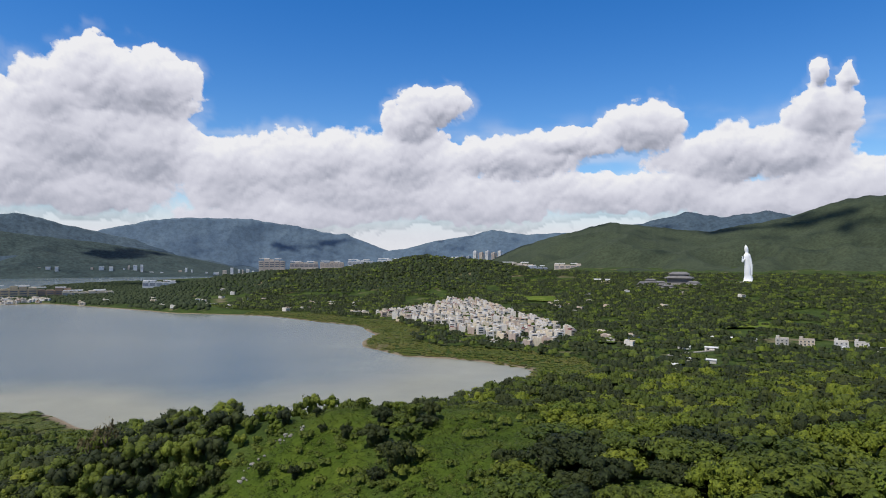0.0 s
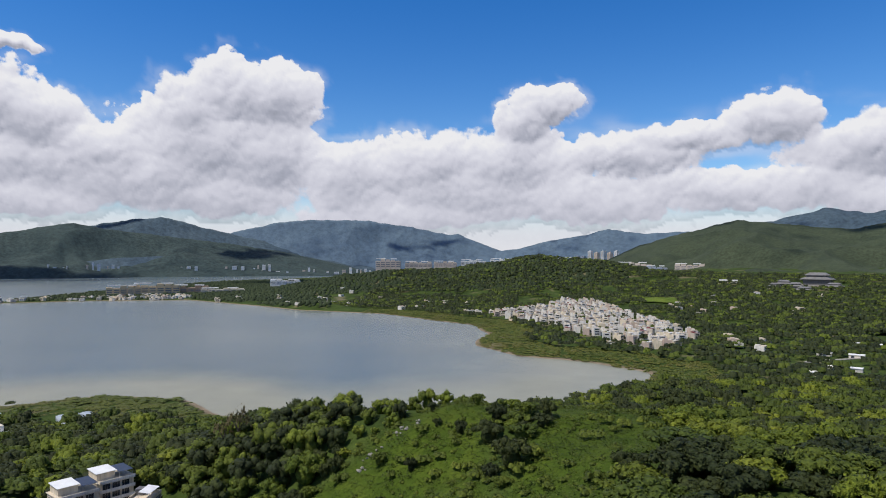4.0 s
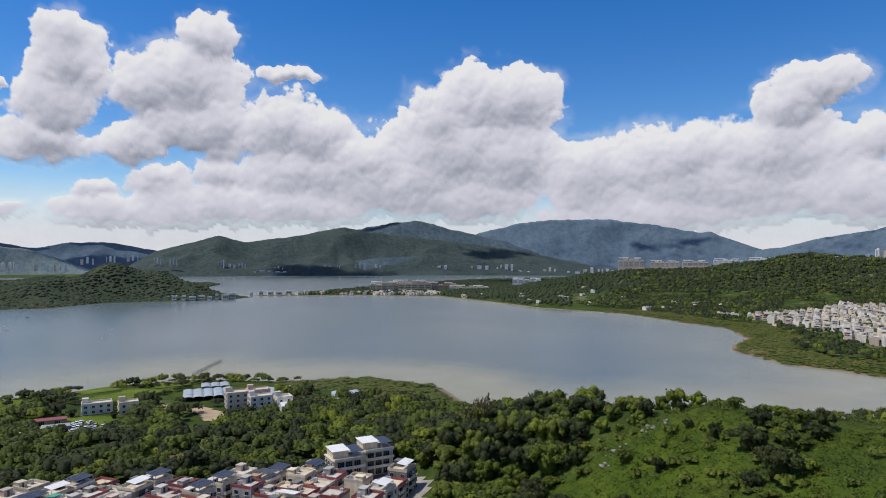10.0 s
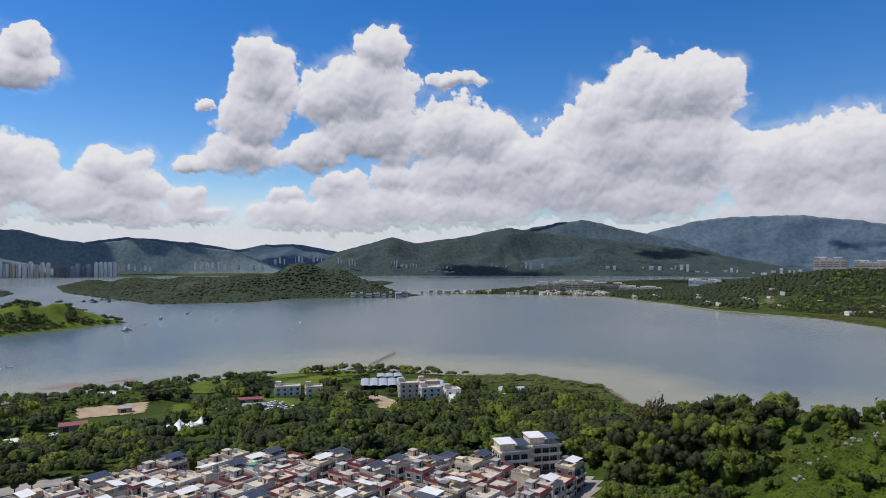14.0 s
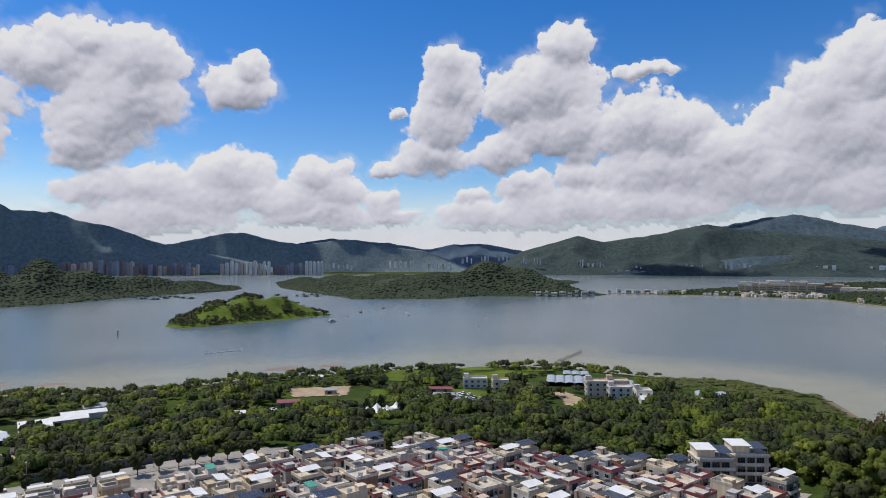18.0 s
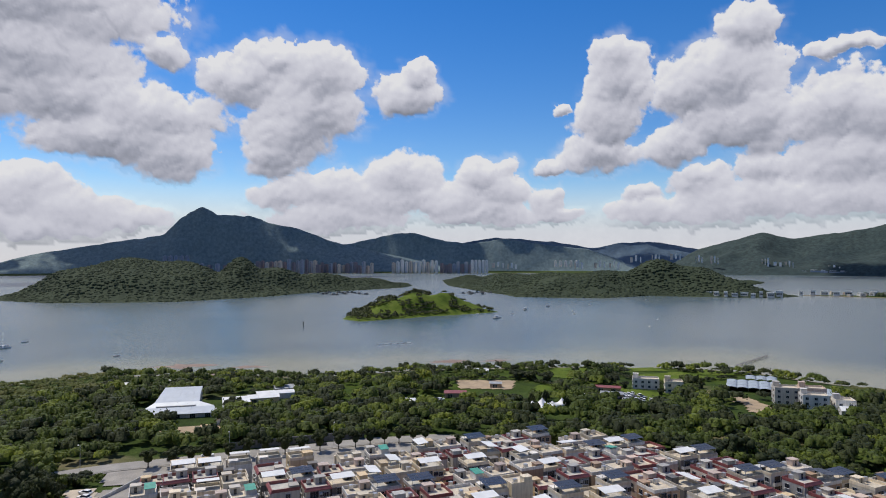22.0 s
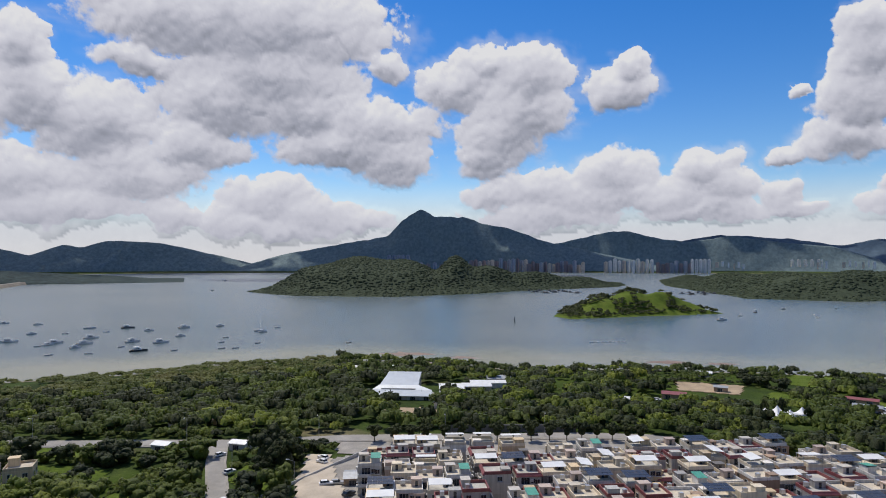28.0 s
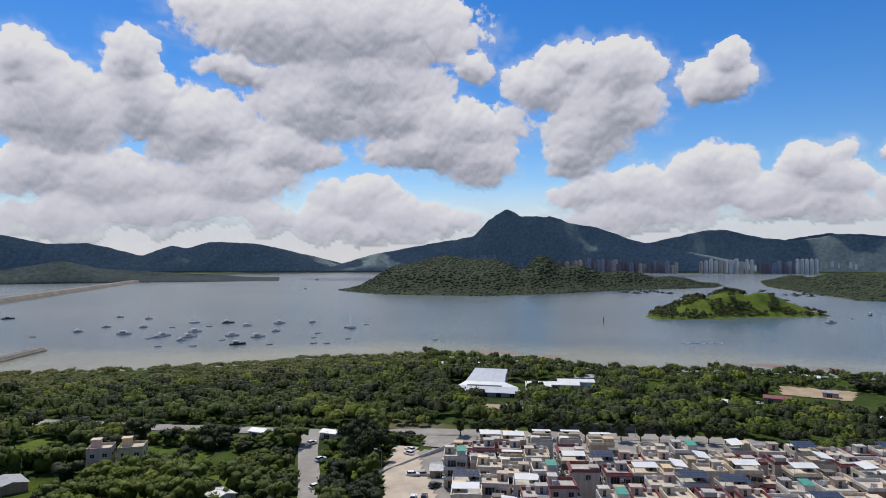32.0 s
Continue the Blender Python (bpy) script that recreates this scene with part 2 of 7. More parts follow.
def ground_height(x, y):
    """The ground's height, below 0 under water."""
    x, y = np.asarray(x, float), np.asarray(y, float)
    r, a = np.hypot(x, y), np.degrees(np.arctan2(-x, y))
    wob = 6 * fbm(x / 60, y / 60, 3)
    sd = np.maximum(inside_distance(LAND, x, y) + wob * sstep(60, 400, r), -400)
    far = 3950 + 60 * fbm(a / 3, a * 0 + 2.2, 3)
    sd = np.maximum(sd, np.where((a > 12) & (a < 165), r - far, -400))
    z = np.clip(sd * 0.12, -3, 3.0) + np.clip(sd - 25, 0, 400) * 0.006
    z += np.maximum(ridge_height(CAMERA_HILL, x, y), ridge_height(EAST_SPUR, x, y)) * sstep(0, 60, sd)
    mid = [(*polar(p, 1750)[:2], h, 210) for p, h in MID_HILL]
    z += ridge_height(mid, x, y) * sstep(0, 60, sd)
    z += ridge_height([(*polar(27.5, 1240)[:2], 22, 70), (*polar(23.5, 1190)[:2], 26, 70)], x, y) * sstep(0, 40, sd)
    z += ridge_height([(*polar(34.5, 1460)[:2], 18, 70), (*polar(32.8, 1450)[:2], 14, 70)], x, y) * sstep(0, 40, sd)
    # the eastern valley rises to the foot of the range
    rise = sstep(850, 1750, r) * sstep(4, -16, a) * (a > -120)
    z += rise * 46 + sstep(1500, 2600, r) * sstep(12, -6, a) * 22
    z += 1.1 * fbm(x / 11, y / 11, 2) * sstep(30, 60, sd) * sstep(260, 200, r)
    z += fbm(x / 45, y / 45, 3) * np.clip((z - 1.5) * 0.12, 0, 3)
    return z


def hill_grass(x, y):
    """Over 0 on the open grassy flank of the hill."""
    a, r = np.degrees(np.arctan2(-x, y)), np.hypot(x, y)
    n = fbm(x / 22, y / 22, 3)
    lo = -8.5 + 5 * n + np.clip(165 - r, 0, 60) * 0.13
    strip = (np.abs(a - 4.6 + (r - 170) * 0.03) - (1.3 + 2.2 * n)) * 3
    flank = np.minimum(np.minimum(a - lo, 28.0 + 4 * n - a) * 3.0, np.minimum(r - 60, 212 + 16 * n - 1.8 * np.maximum(a - 14, 0) - r))
    return np.minimum(strip, flank)


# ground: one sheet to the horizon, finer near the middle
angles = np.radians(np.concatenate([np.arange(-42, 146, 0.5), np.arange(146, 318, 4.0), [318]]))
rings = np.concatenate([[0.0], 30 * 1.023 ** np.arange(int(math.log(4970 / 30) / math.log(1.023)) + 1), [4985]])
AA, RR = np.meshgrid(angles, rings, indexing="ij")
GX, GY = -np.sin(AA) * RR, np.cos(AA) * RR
GZ = ground_height(GX, GY)

gm, gnt, gb = material("ground_mixed", 0.95)
gb.inputs["Specular IOR Level"].default_value = 0.1
gp = position(gnt)
wet = attribute(gnt, "height")
soil = ramp(gnt, noise_tex(gnt, 0.05, 5, 0.65, gp), [(0.3, (0.022, 0.036, 0.010)), (0.5, (0.040, 0.064, 0.013)), (0.7, (0.066, 0.092, 0.022))])
soil = mix(gnt, 1.0, soil, ramp(gnt, noise_tex(gnt, 0.9, 4, 0.7, gp), [(0.3, (0.55, 0.55, 0.5)), (0.7, (1.2, 1.2, 1.1))]), "MULTIPLY")
soil = mix(gnt, ramp(gnt, noise_tex(gnt, 0.018, 4, 0.6, gp), [(0.58, (0, 0, 0)), (0.66, (0.6, 0.6, 0.6))]), soil, (0.20, 0.16, 0.10))
sand = ramp(gnt, noise_tex(gnt, 0.08, 4, 0.6, gp), [(0.3, (0.15, 0.115, 0.075)), (0.7, (0.24, 0.195, 0.135))])
turf = ramp(gnt, noise_tex(gnt, 0.10, 5, 0.65, gp), [(0.3, (0.034, 0.057, 0.007)), (0.5, (0.052, 0.080, 0.009)), (0.7, (0.077, 0.103, 0.013))])
turf = mix(gnt, 1.0, turf, ramp(gnt, noise_tex(gnt, 1.1, 4, 0.7, gp), [(0.3, (0.62, 0.66, 0.58)), (0.7, (1.15, 1.15, 1.1))]), "MULTIPLY")
soil = mix(gnt, attribute(gnt, "turf"), soil, turf)
gnt.links.new(mix(gnt, ramp(gnt, wet, [(0.33, (1, 1, 1)), (0.40, (0, 0, 0))]), soil, sand), gb.inputs["Base Color"])
bump(gnt, gb, noise_tex(gnt, 0.7, 4, 0.6, gp), 0.6, 0.5)
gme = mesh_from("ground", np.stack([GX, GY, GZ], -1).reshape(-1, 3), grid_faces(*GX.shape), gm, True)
at = gme.attributes.new("height", "FLOAT", "POINT")
at.data.foreach_set("value", np.clip(GZ / 10 + 0.3, 0, 1).astype(np.float32).ravel())
at = gme.attributes.new("turf", "FLOAT", "POINT")
turf_here = np.maximum(sstep(-3, 5, hill_grass(GX, GY)), ((GX < -325) & (GY > 25) & (GY < 330) & (GX > -470)) * 0.85 * sstep(-0.3, 0.1, fbm(GX / 30 + 5, GY / 30, 3)))
turf_here = np.maximum(turf_here, sstep(111, 116, np.degrees(np.arctan2(-GX, GY))) * sstep(172, 155, np.degrees(np.arctan2(-GX, GY))) * sstep(250, 235, RR) * sstep(40, 90, RR) * sstep(-0.05, 0.12, fbm(GX / 22 + 9, GY / 22, 3)))
at.data.foreach_set("value", turf_here.astype(np.float32).ravel())
tagged(new("ground", gme), "grassy lowland and green hills running down to a muddy bay shore", "ground", kind="structure")

# water: one sheet, silty along the near shore
wr = np.concatenate([[0.5], 120 * 1.03 ** np.arange(int(math.log(4960 / 120) / math.log(1.03)) + 1), [4980]])
wa = np.radians(np.arange(-40, 172, 0.6))
WA, WR = np.meshgrid(wa, wr, indexing="ij")
WX, WY = -np.sin(WA) * WR, np.cos(WA) * WR
off = -inside_distance(SHORE_NEAR + [(74, 600), (800, 700), (800, -1500)], WX, WY)
off2 = -inside_distance(LAND, WX, WY)
streak = fbm(WX / 160 + WY / 900, WY / 300 - WX / 700, 4)
silt = np.clip(1.05 - off / (135 + 90 * streak), 0, 1) ** 1.1 + 0.5 * np.clip(1 - off2 / 120, 0, 1)
silt = np.clip(silt * sstep(-700, -300, WY) + 0.2 * np.clip(streak, 0, 1), 0, 1)
wm, wnt, wb = material("sea_water", 0.2)
wp = position(wnt)
deep = ramp(wnt, noise_tex(wnt, 0.0035, 4, 0.6, wp), [(0.35, (0.052, 0.088, 0.104)), (0.65, (0.104, 0.132, 0.136))])
silty = ramp(wnt, noise_tex(wnt, 0.012, 4, 0.6, wp), [(0.3, (0.178, 0.182, 0.130)), (0.7, (0.240, 0.234, 0.165))])
wnt.links.new(mix(wnt, attribute(wnt, "silt"), deep, silty), wb.inputs["Base Color"])
wb.inputs["IOR"].default_value = 1.33
wb.inputs["Roughness"].default_value = 0.25
ripple = wnt.nodes.new("ShaderNodeMapping")
ripple.inputs["Scale"].default_value = (1.0, 0.35, 1.0)
wnt.links.new(wp, ripple.inputs[0])
bump(wnt, wb, noise_tex(wnt, 0.5, 4, 0.7, ripple.outputs[0]), 0.38, 0.4)
wme = mesh_from("water", np.stack([WX, WY, np.zeros_like(WX)], -1).reshape(-1, 3), grid_faces(*WX.shape), wm, True)
at = wme.attributes.new("silt", "FLOAT", "POINT")
at.data.foreach_set("value", silt.astype(np.float32).ravel())
tagged(new("water", wme), "calm grey-blue bay water, silty brown along the shore", "water", kind="structure")


# ---------------------------------------------------------------- mountain ranges and islands
def mountain(name, label, dist, ridge, front, back, mat, seed=0, rough=0.16, power=1.15):
    """A range: a ridge line of (degrees, height) at one distance, falling off to both sides in spurs and gullies."""
    ra = np.array([p[0] for p in ridge][::-1], float)
    rz = np.array([p[1] for p in ridge][::-1], float)
    a = np.linspace(ra[0] - 2.5, ra[-1] + 2.5, max(60, int((ra[-1] - ra[0] + 5) / 0.12)))
    zr = np.interp(a, ra, rz, left=0, right=0)
    zr = np.where(a < ra[0], rz[0] * np.clip(1 - (ra[0] - a) / 2.5, 0, 1), np.where(a > ra[-1], rz[-1] * np.clip(1 - (a - ra[-1]) / 2.5, 0, 1), zr))
    k = np.array([1, 2, 3, 2, 1.0])
    zr = np.convolve(np.pad(zr, 2, "edge"), k / k.sum(), "valid")
    zr = zr * (1 + 0.025 * fbm(a * 1.4 + seed * 7, a * 0 + seed, 4))
    v = np.concatenate([np.linspace(-1, 0, 34), np.linspace(0, 1, 9)[1:]])
    A, V = np.meshgrid(a, v, indexing="ij")
    R = dist + np.where(V < 0, V * front, V * back)
    x, y = -np.sin(np.radians(A)) * R, np.cos(np.radians(A)) * R
    spur = 1 - np.abs(fbm(x / 420 + seed, y / 420 + seed * 3, 4)) * 2.2
    fall = np.clip(1 - np.abs(V), 0, 1) ** power
    Z = zr[:, None] * np.clip(fall + rough * (spur - 0.45) * np.sin(np.pi * np.clip(np.abs(V), 0, 1)), 0, 1.0)
    Z = Z * (1 + 0.04 * fbm(x / 90, y / 90, 3) * np.abs(V)) - 3 * (fall <= 0.02)
    ob = new(name, mesh_from(name, np.stack([x, y, Z], -1).reshape(-1, 3), grid_faces(*A.shape), mat, True))
    return tagged(ob, label, "mountain", kind="structure")


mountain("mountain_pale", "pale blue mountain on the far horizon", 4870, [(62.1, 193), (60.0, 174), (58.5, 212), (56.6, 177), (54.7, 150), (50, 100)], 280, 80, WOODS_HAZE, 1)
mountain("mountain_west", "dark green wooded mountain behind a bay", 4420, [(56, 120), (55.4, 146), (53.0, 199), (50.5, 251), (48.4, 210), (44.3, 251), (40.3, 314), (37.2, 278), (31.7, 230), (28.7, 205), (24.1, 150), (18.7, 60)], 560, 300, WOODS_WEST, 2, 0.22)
mountain("mountain_peak_west", "blue-green rounded mountain peak", 4750, [(41.5, 278), (38.6, 325), (36.7, 352), (33.7, 391), (30.7, 325), (28.4, 280), (21.6, 160), (16.7, 80)], 420, 150, WOODS_FAR_HAZE, 3)
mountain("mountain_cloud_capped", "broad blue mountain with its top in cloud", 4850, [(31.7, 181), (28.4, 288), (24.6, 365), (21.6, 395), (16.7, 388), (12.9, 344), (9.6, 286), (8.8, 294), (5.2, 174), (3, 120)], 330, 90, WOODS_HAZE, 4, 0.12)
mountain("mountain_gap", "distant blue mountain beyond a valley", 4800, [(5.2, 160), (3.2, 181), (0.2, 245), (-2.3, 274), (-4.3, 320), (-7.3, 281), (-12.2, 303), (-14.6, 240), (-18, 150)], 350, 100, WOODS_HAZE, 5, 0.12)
mountain("mountain_east_back", "dark green mountain behind a nearer wooded ridge", 3800, [(-12, 230), (-15.6, 285), (-17.4, 303), (-20.8, 358), (-23.6, 325), (-26.9, 358), (-28.5, 328), (-34, 300)], 700, 400, WOODS_FAR_HAZE, 6)
mountain("mountain_east", "steep green wooded mountain behind a white statue", 2900, [(-3.5, 70), (-4.8, 107), (-6.8, 152), (-9.8, 200), (-14.6, 257), (-17.9, 236), (-22.3, 212), (-28.5, 265), (-30.4, 302), (-33.3, 338), (-36, 335), (-42, 300)], 1250, 500, WOODS_MID, 7, 0.30, 1.45)
mountain("mountain_saddle_peak", "tall dark twin-topped mountain behind apartment towers", 4500, [(112.1, 54), (109.4, 117), (103.9, 195), (100.5, 238), (99.1, 353), (97.6, 432), (96.1, 377), (93.6, 380), (92.1, 333), (89.6, 297), (86.6, 206), (81.6, 120), (78, 60)], 205, 300, WOODS_BLUE_HAZE, 8, 0.16, 0.92)
mountain("mountain_south", "blue-green mountain chain behind apartment towers", 4700, [(89, 120), (87.1, 179), (85.0, 203), (81.1, 276), (79.6, 283), (76.7, 220), (74.3, 199), (71.6, 240), (67.6, 190), (64.2, 160), (61.4, 80)], 140, 150, WOODS_BLUE_HAZE, 9, 0.2, 1.1)
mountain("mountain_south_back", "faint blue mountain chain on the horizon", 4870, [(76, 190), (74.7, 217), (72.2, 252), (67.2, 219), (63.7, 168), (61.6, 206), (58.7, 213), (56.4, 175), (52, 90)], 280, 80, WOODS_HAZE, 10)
mountain("mountain_southeast", "dark blue mountain chain across open water", 4600, [(146, 300), (141.1, 269), (137.8, 227), (134.9, 174), (132.3, 184), (130.4, 150), (128.3, 103), (126.2, 171), (124.9, 153), (123.2, 200), (119.1, 187), (114.3, 98), (111.4, 40)], 180, 250, WOODS_BLUE_HAZE, 11, 0.2, 1.0)
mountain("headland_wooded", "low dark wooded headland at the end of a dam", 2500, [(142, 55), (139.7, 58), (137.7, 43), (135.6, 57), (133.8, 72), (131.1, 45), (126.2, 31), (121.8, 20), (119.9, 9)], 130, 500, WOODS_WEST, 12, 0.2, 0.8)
mountain("foothill_dark", "dark wooded foothill on the far shore", 4150, [(25, 30), (29, 90), (33, 120), (37, 105), (42, 60), (46, 20)][::-1], 180, 300, WOODS_FAR_HAZE, 13)


def island(name, label, shore, tops, mat, step, base=2.0, rough=1.5):
    """An island: a shoreline, and summits of (degrees, metres off, height, width along, width across)."""
    xs, ys = [p[0] for p in shore], [p[1] for p in shore]
    x, y = np.meshgrid(np.arange(min(xs) - 3 * step, max(xs) + 3 * step, step), np.arange(min(ys) - 3 * step, max(ys) + 3 * step, step), indexing="ij")
    z = island_height(shore, tops, x, y, base, rough)
    ob = new(name, mesh_from(name, np.stack([x, y, z], -1).reshape(-1, 3), grid_faces(*x.shape), mat, True))
    return tagged(ob, label, "island", kind="structure")


def island_height(shore, tops, x, y, base=2.0, rough=1.5):
    sd = inside_distance(shore, x, y) + 7 * fbm(x / 40, y / 40, 3)
    a, r = np.degrees(np.arctan2(-x, y)), np.hypot(x, y)
    h = np.zeros(x.shape)
    for ta, tr, tz, wa, wr in tops:
        h += (tz * np.exp(-((a - ta) / (wa * 1.25)) ** 2 - ((r - tr) / wr) ** 2)) ** 4
    return np.clip(sd * 0.25, -4, base) + 0.97 * h ** 0.25 * sstep(-2, 130 if base > 1.9 else 45, sd) + rough * fbm(x / 25, y / 25, 3) * sstep(0, 20, sd)


TOPS_SOUTH = [(110.5, 1600, 22, 3, 200), (106.8, 1640, 58, 3.2, 260), (102.8, 1700, 86, 3.6, 300), (98.8, 1700, 76, 3, 280), (94.3, 1700, 88, 1.5, 200), (91.5, 1720, 60, 2.5, 250), (87.2, 1760, 44, 3.2, 260), (82.5, 1900, 30, 2.8, 200)]
TOPS_MID = [(72.0, 1800, 44, 3.5, 350), (67.0, 1700, 46, 4, 300), (62.5, 1700, 52, 3, 280), (58.4, 1700, 82, 2.4, 260), (55.4, 1720, 62, 2.4, 260), (52.3, 1750, 42, 2.2, 260), (75.5, 2450, 28, 2, 200)]
TOPS_ISLET = [(79.2, 985, 30, 1.9, 80), (76.6, 985, 29, 1.7, 80), (81.8, 965, 22, 1.5, 70), (74.4, 975, 16, 1.4, 70), (83.6, 950, 12, 1.4, 60)]
island("island_south", "long hilly island covered in dark woodland", ISLAND_SOUTH, TOPS_SOUTH, WOODS_MID, 13)
island("island_mid", "low wooded island with buildings along its shore", ISLAND_MID, TOPS_MID, WOODS_MID, 14)
GRASS, grnt, grb = material("grass", 0.9)
grb.inputs["Specular IOR Level"].default_value = 0.1
grp = position(grnt)
grc = ramp(grnt, noise_tex(grnt, 0.06, 5, 0.65, grp), [(0.3, (0.062, 0.094, 0.012)), (0.5, (0.096, 0.136, 0.018)), (0.7, (0.146, 0.172, 0.030))])
grc = mix(grnt, 1.0, grc, ramp(grnt, noise_tex(grnt, 0.8, 4, 0.7, grp), [(0.3, (0.65, 0.68, 0.6)), (0.7, (1.15, 1.15, 1.1))]), "MULTIPLY")
grnt.links.new(grc, grb.inputs["Base Color"])
bump(grnt, grb, noise_tex(grnt, 1.2, 4, 0.7, grp), 0.8, 0.6)
island("islet", "small grassy green islet with scattered trees", ISLET, TOPS_ISLET, GRASS, 5, 1.5, 0.8)

# ---------------------------------------------------------------- clouds
# cumulus heaps: degrees to the left of +y, degrees up, half widths across and up
CUMULUS_WEST = [(31.6, 12.6, 3.2, 3.1), (27.7, 14.4, 4.4, 3.0), (24.4, 14.1, 3.5, 3.2), (30.0, 9.2, 8.0, 4.5), (33.3, 6.8, 4.5, 3.5), (25.2, 9.1, 4.8, 3.8), (29.2, 5.5, 7.3, 2.1)]
CUMULUS_EAST = [(-17.5, 11.5, 3.9, 2.0), (-24.5, 8.7, 6.6, 2.4), (-28.5, 8.4, 4.5, 2.1), (-30.5, 11.2, 2.6, 2.2), (-30.9, 14.1, 0.7, 1.2), (-32.5, 13.5, 0.9, 1.0), (-32.3, 5.6, 4.9, 2.2), (-20.1, 5.7, 6.5, 2.0), (-13.2, 5.9, 7.5, 2.0), (-25.7, 5.0, 8.6, 1.7), (-10.8, 10.4, 5.1, 1.3)]
CUMULUS_BANK = [(17.8, 7.2, 5.8, 3.5), (11.2, 8.4, 6.6, 3.1), (4.2, 8.6, 7.4, 3.1), (7.2, 6.0, 10.4, 2.6), (-3.3, 5.1, 9.5, 2.4), (14.0, 4.0, 10.0, 2.0), (-5.8, 9.0, 6.3, 2.1), (0.5, 13.7, 3.2, 1.8), (2.7, 12.2, 2.4, 2.0)]
CUMULUS_MIDDLE = [(61.6, 15.1, 2.6, 3.3), (62.0, 17.2, 1.9, 1.6), (62.7, 11.8, 2.8, 2.9), (63.5, 9.0, 3.7, 1.5), (51.4, 18.3, 2.6, 1.9), (53.3, 14.7, 5.1, 2.9), (56.2, 13.6, 3.0, 2.2), (51.8, 11.0, 5.7, 2.5), (57.1, 9.6, 3.0, 1.5), (67.8, 8.4, 1.5, 0.8), (66.6, 12.7, 0.8, 0.5), (44.9, 15.9, 2.4, 0.7), (45.4, 11.6, 4.2, 3.1), (42.2, 10.8, 3.8, 2.6), (37.8, 8.4, 4.8, 2.6), (43.3, 7.7, 6.4, 2.6), (36.3, 6.6, 7.9, 2.6), (73.4, 7.2, 2.5, 2.0), (75.4, 5.2, 3.0, 2.2), (72.1, 4.0, 2.8, 1.4), (67.7, 5.1, 1.6, 1.7), (66.9, 3.8, 2.6, 0.7), (59.7, 5.9, 1.4, 1.0), (55.2, 6.5, 3.0, 1.5), (58.5, 4.0, 4.9, 1.5), (51.3, 4.6, 7.8, 1.8), (50.4, 7.1, 2.6, 1.6), (44.3, 4.7, 7.9, 1.8)]
CUMULUS_SOUTH = [(91.5, 16.9, 3.6, 1.9), (87.5, 15.7, 3.7, 2.9), (94.4, 14.9, 4.0, 2.2), (90.5, 10.9, 4.1, 3.0), (88.5, 12.9, 4.7, 3.0), (91.5, 8.9, 3.1, 2.0), (80.2, 14.4, 3.2, 1.8), (79.0, 16.3, 1.5, 1.4), (91.4, 5.5, 2.6, 1.5), (87.0, 6.0, 4.7, 1.8), (80.5, 7.1, 3.7, 2.4), (83.5, 5.1, 6.3, 1.8), (76.4, 5.1, 4.8, 1.6), (72.9, 7.5, 2.3, 1.8), (71.5, 5.8, 2.6, 1.8), (67.6, 5.5, 1.5, 1.3), (66.6, 4.2, 2.3, 0.6), (72.9, 3.8, 6.3, 0.9), (87.0, 3.6, 7.8, 1.3), (100.4, 16.5, 2.1, 1.3)]
CUMULUS_OVERHEAD = [(136.6, 14.5, 3.0, 2.3), (134.4, 11.2, 5.5, 4.0), (129.2, 15.6, 2.2, 2.7), (128.1, 12.3, 3.5, 2.8), (124.2, 10.8, 5.1, 3.4), (135.8, 6.8, 4.5, 2.2), (130.5, 6.3, 7.6, 2.3), (121.0, 6.8, 5.3, 2.5), (134.3, 3.1, 4.7, 1.8), (126.3, 3.8, 6.7, 1.9), (121.1, 15.6, 3.4, 1.4), (117.4, 19.4, 9.5, 2.8), (110.5, 19.4, 11.0, 4.3), (110.5, 15.3, 7.9, 3.0), (114.4, 13.2, 6.7, 3.0), (107.5, 13.0, 4.8, 2.5), (116.4, 9.3, 4.0, 2.0), (101.4, 11.5, 5.8, 2.6), (104.5, 9.6, 6.4, 2.1), (99.9, 8.6, 3.7, 2.1), (110.5, 5.1, 4.2, 2.1), (106.5, 3.8, 4.8, 1.8), (114.4, 3.0, 3.1, 1.6), (102.4, 3.3, 3.2, 1.2), (110.0, 2.6, 6.3, 1.2), (118.2, 3.5, 2.5, 1.5)]


def cloud_field(a, e):
    """How deep in cloud a direction is (over 0: in cloud), and how high in its heap it lies (-1 foot, 1 top)."""
    wa = a + 0.9 * fbm(a / 2.2, e / 2.2 + 40, 4) + 0.35 * fbm(a / 0.6, e / 0.6 + 11, 3)
    we = e + 0.8 * fbm(a / 2.2 + 60, e / 2.2, 4) + 0.35 * fbm(a / 0.6 + 30, e / 0.6, 3)
    dens, wsum, high = np.full_like(a, -3.0), np.full_like(a, 1e-6), np.zeros_like(a)
    for heaps in (CUMULUS_WEST, CUMULUS_BANK, CUMULUS_MIDDLE, CUMULUS_SOUTH, CUMULUS_OVERHEAD, CUMULUS_EAST):
        for ca, ce, sa_, se_ in heaps:
            q = 1 - np.sqrt(((wa - ca) / sa_) ** 2 + ((we - ce) / se_) ** 2)
            dens = np.maximum(dens, q) + 0.12 * np.clip(q, 0, 1) * (dens > 0)
            w = np.exp(5 * np.clip(q, -2, 1))
            high += w * np.clip((we - ce) / se_, -1.5, 1.5)
            wsum += w
    high = high / wsum
    return dens, np.where(dens < 0, 0.3 + (high - 0.3) * np.clip(1 + dens * 2.5, 0, 1), high)


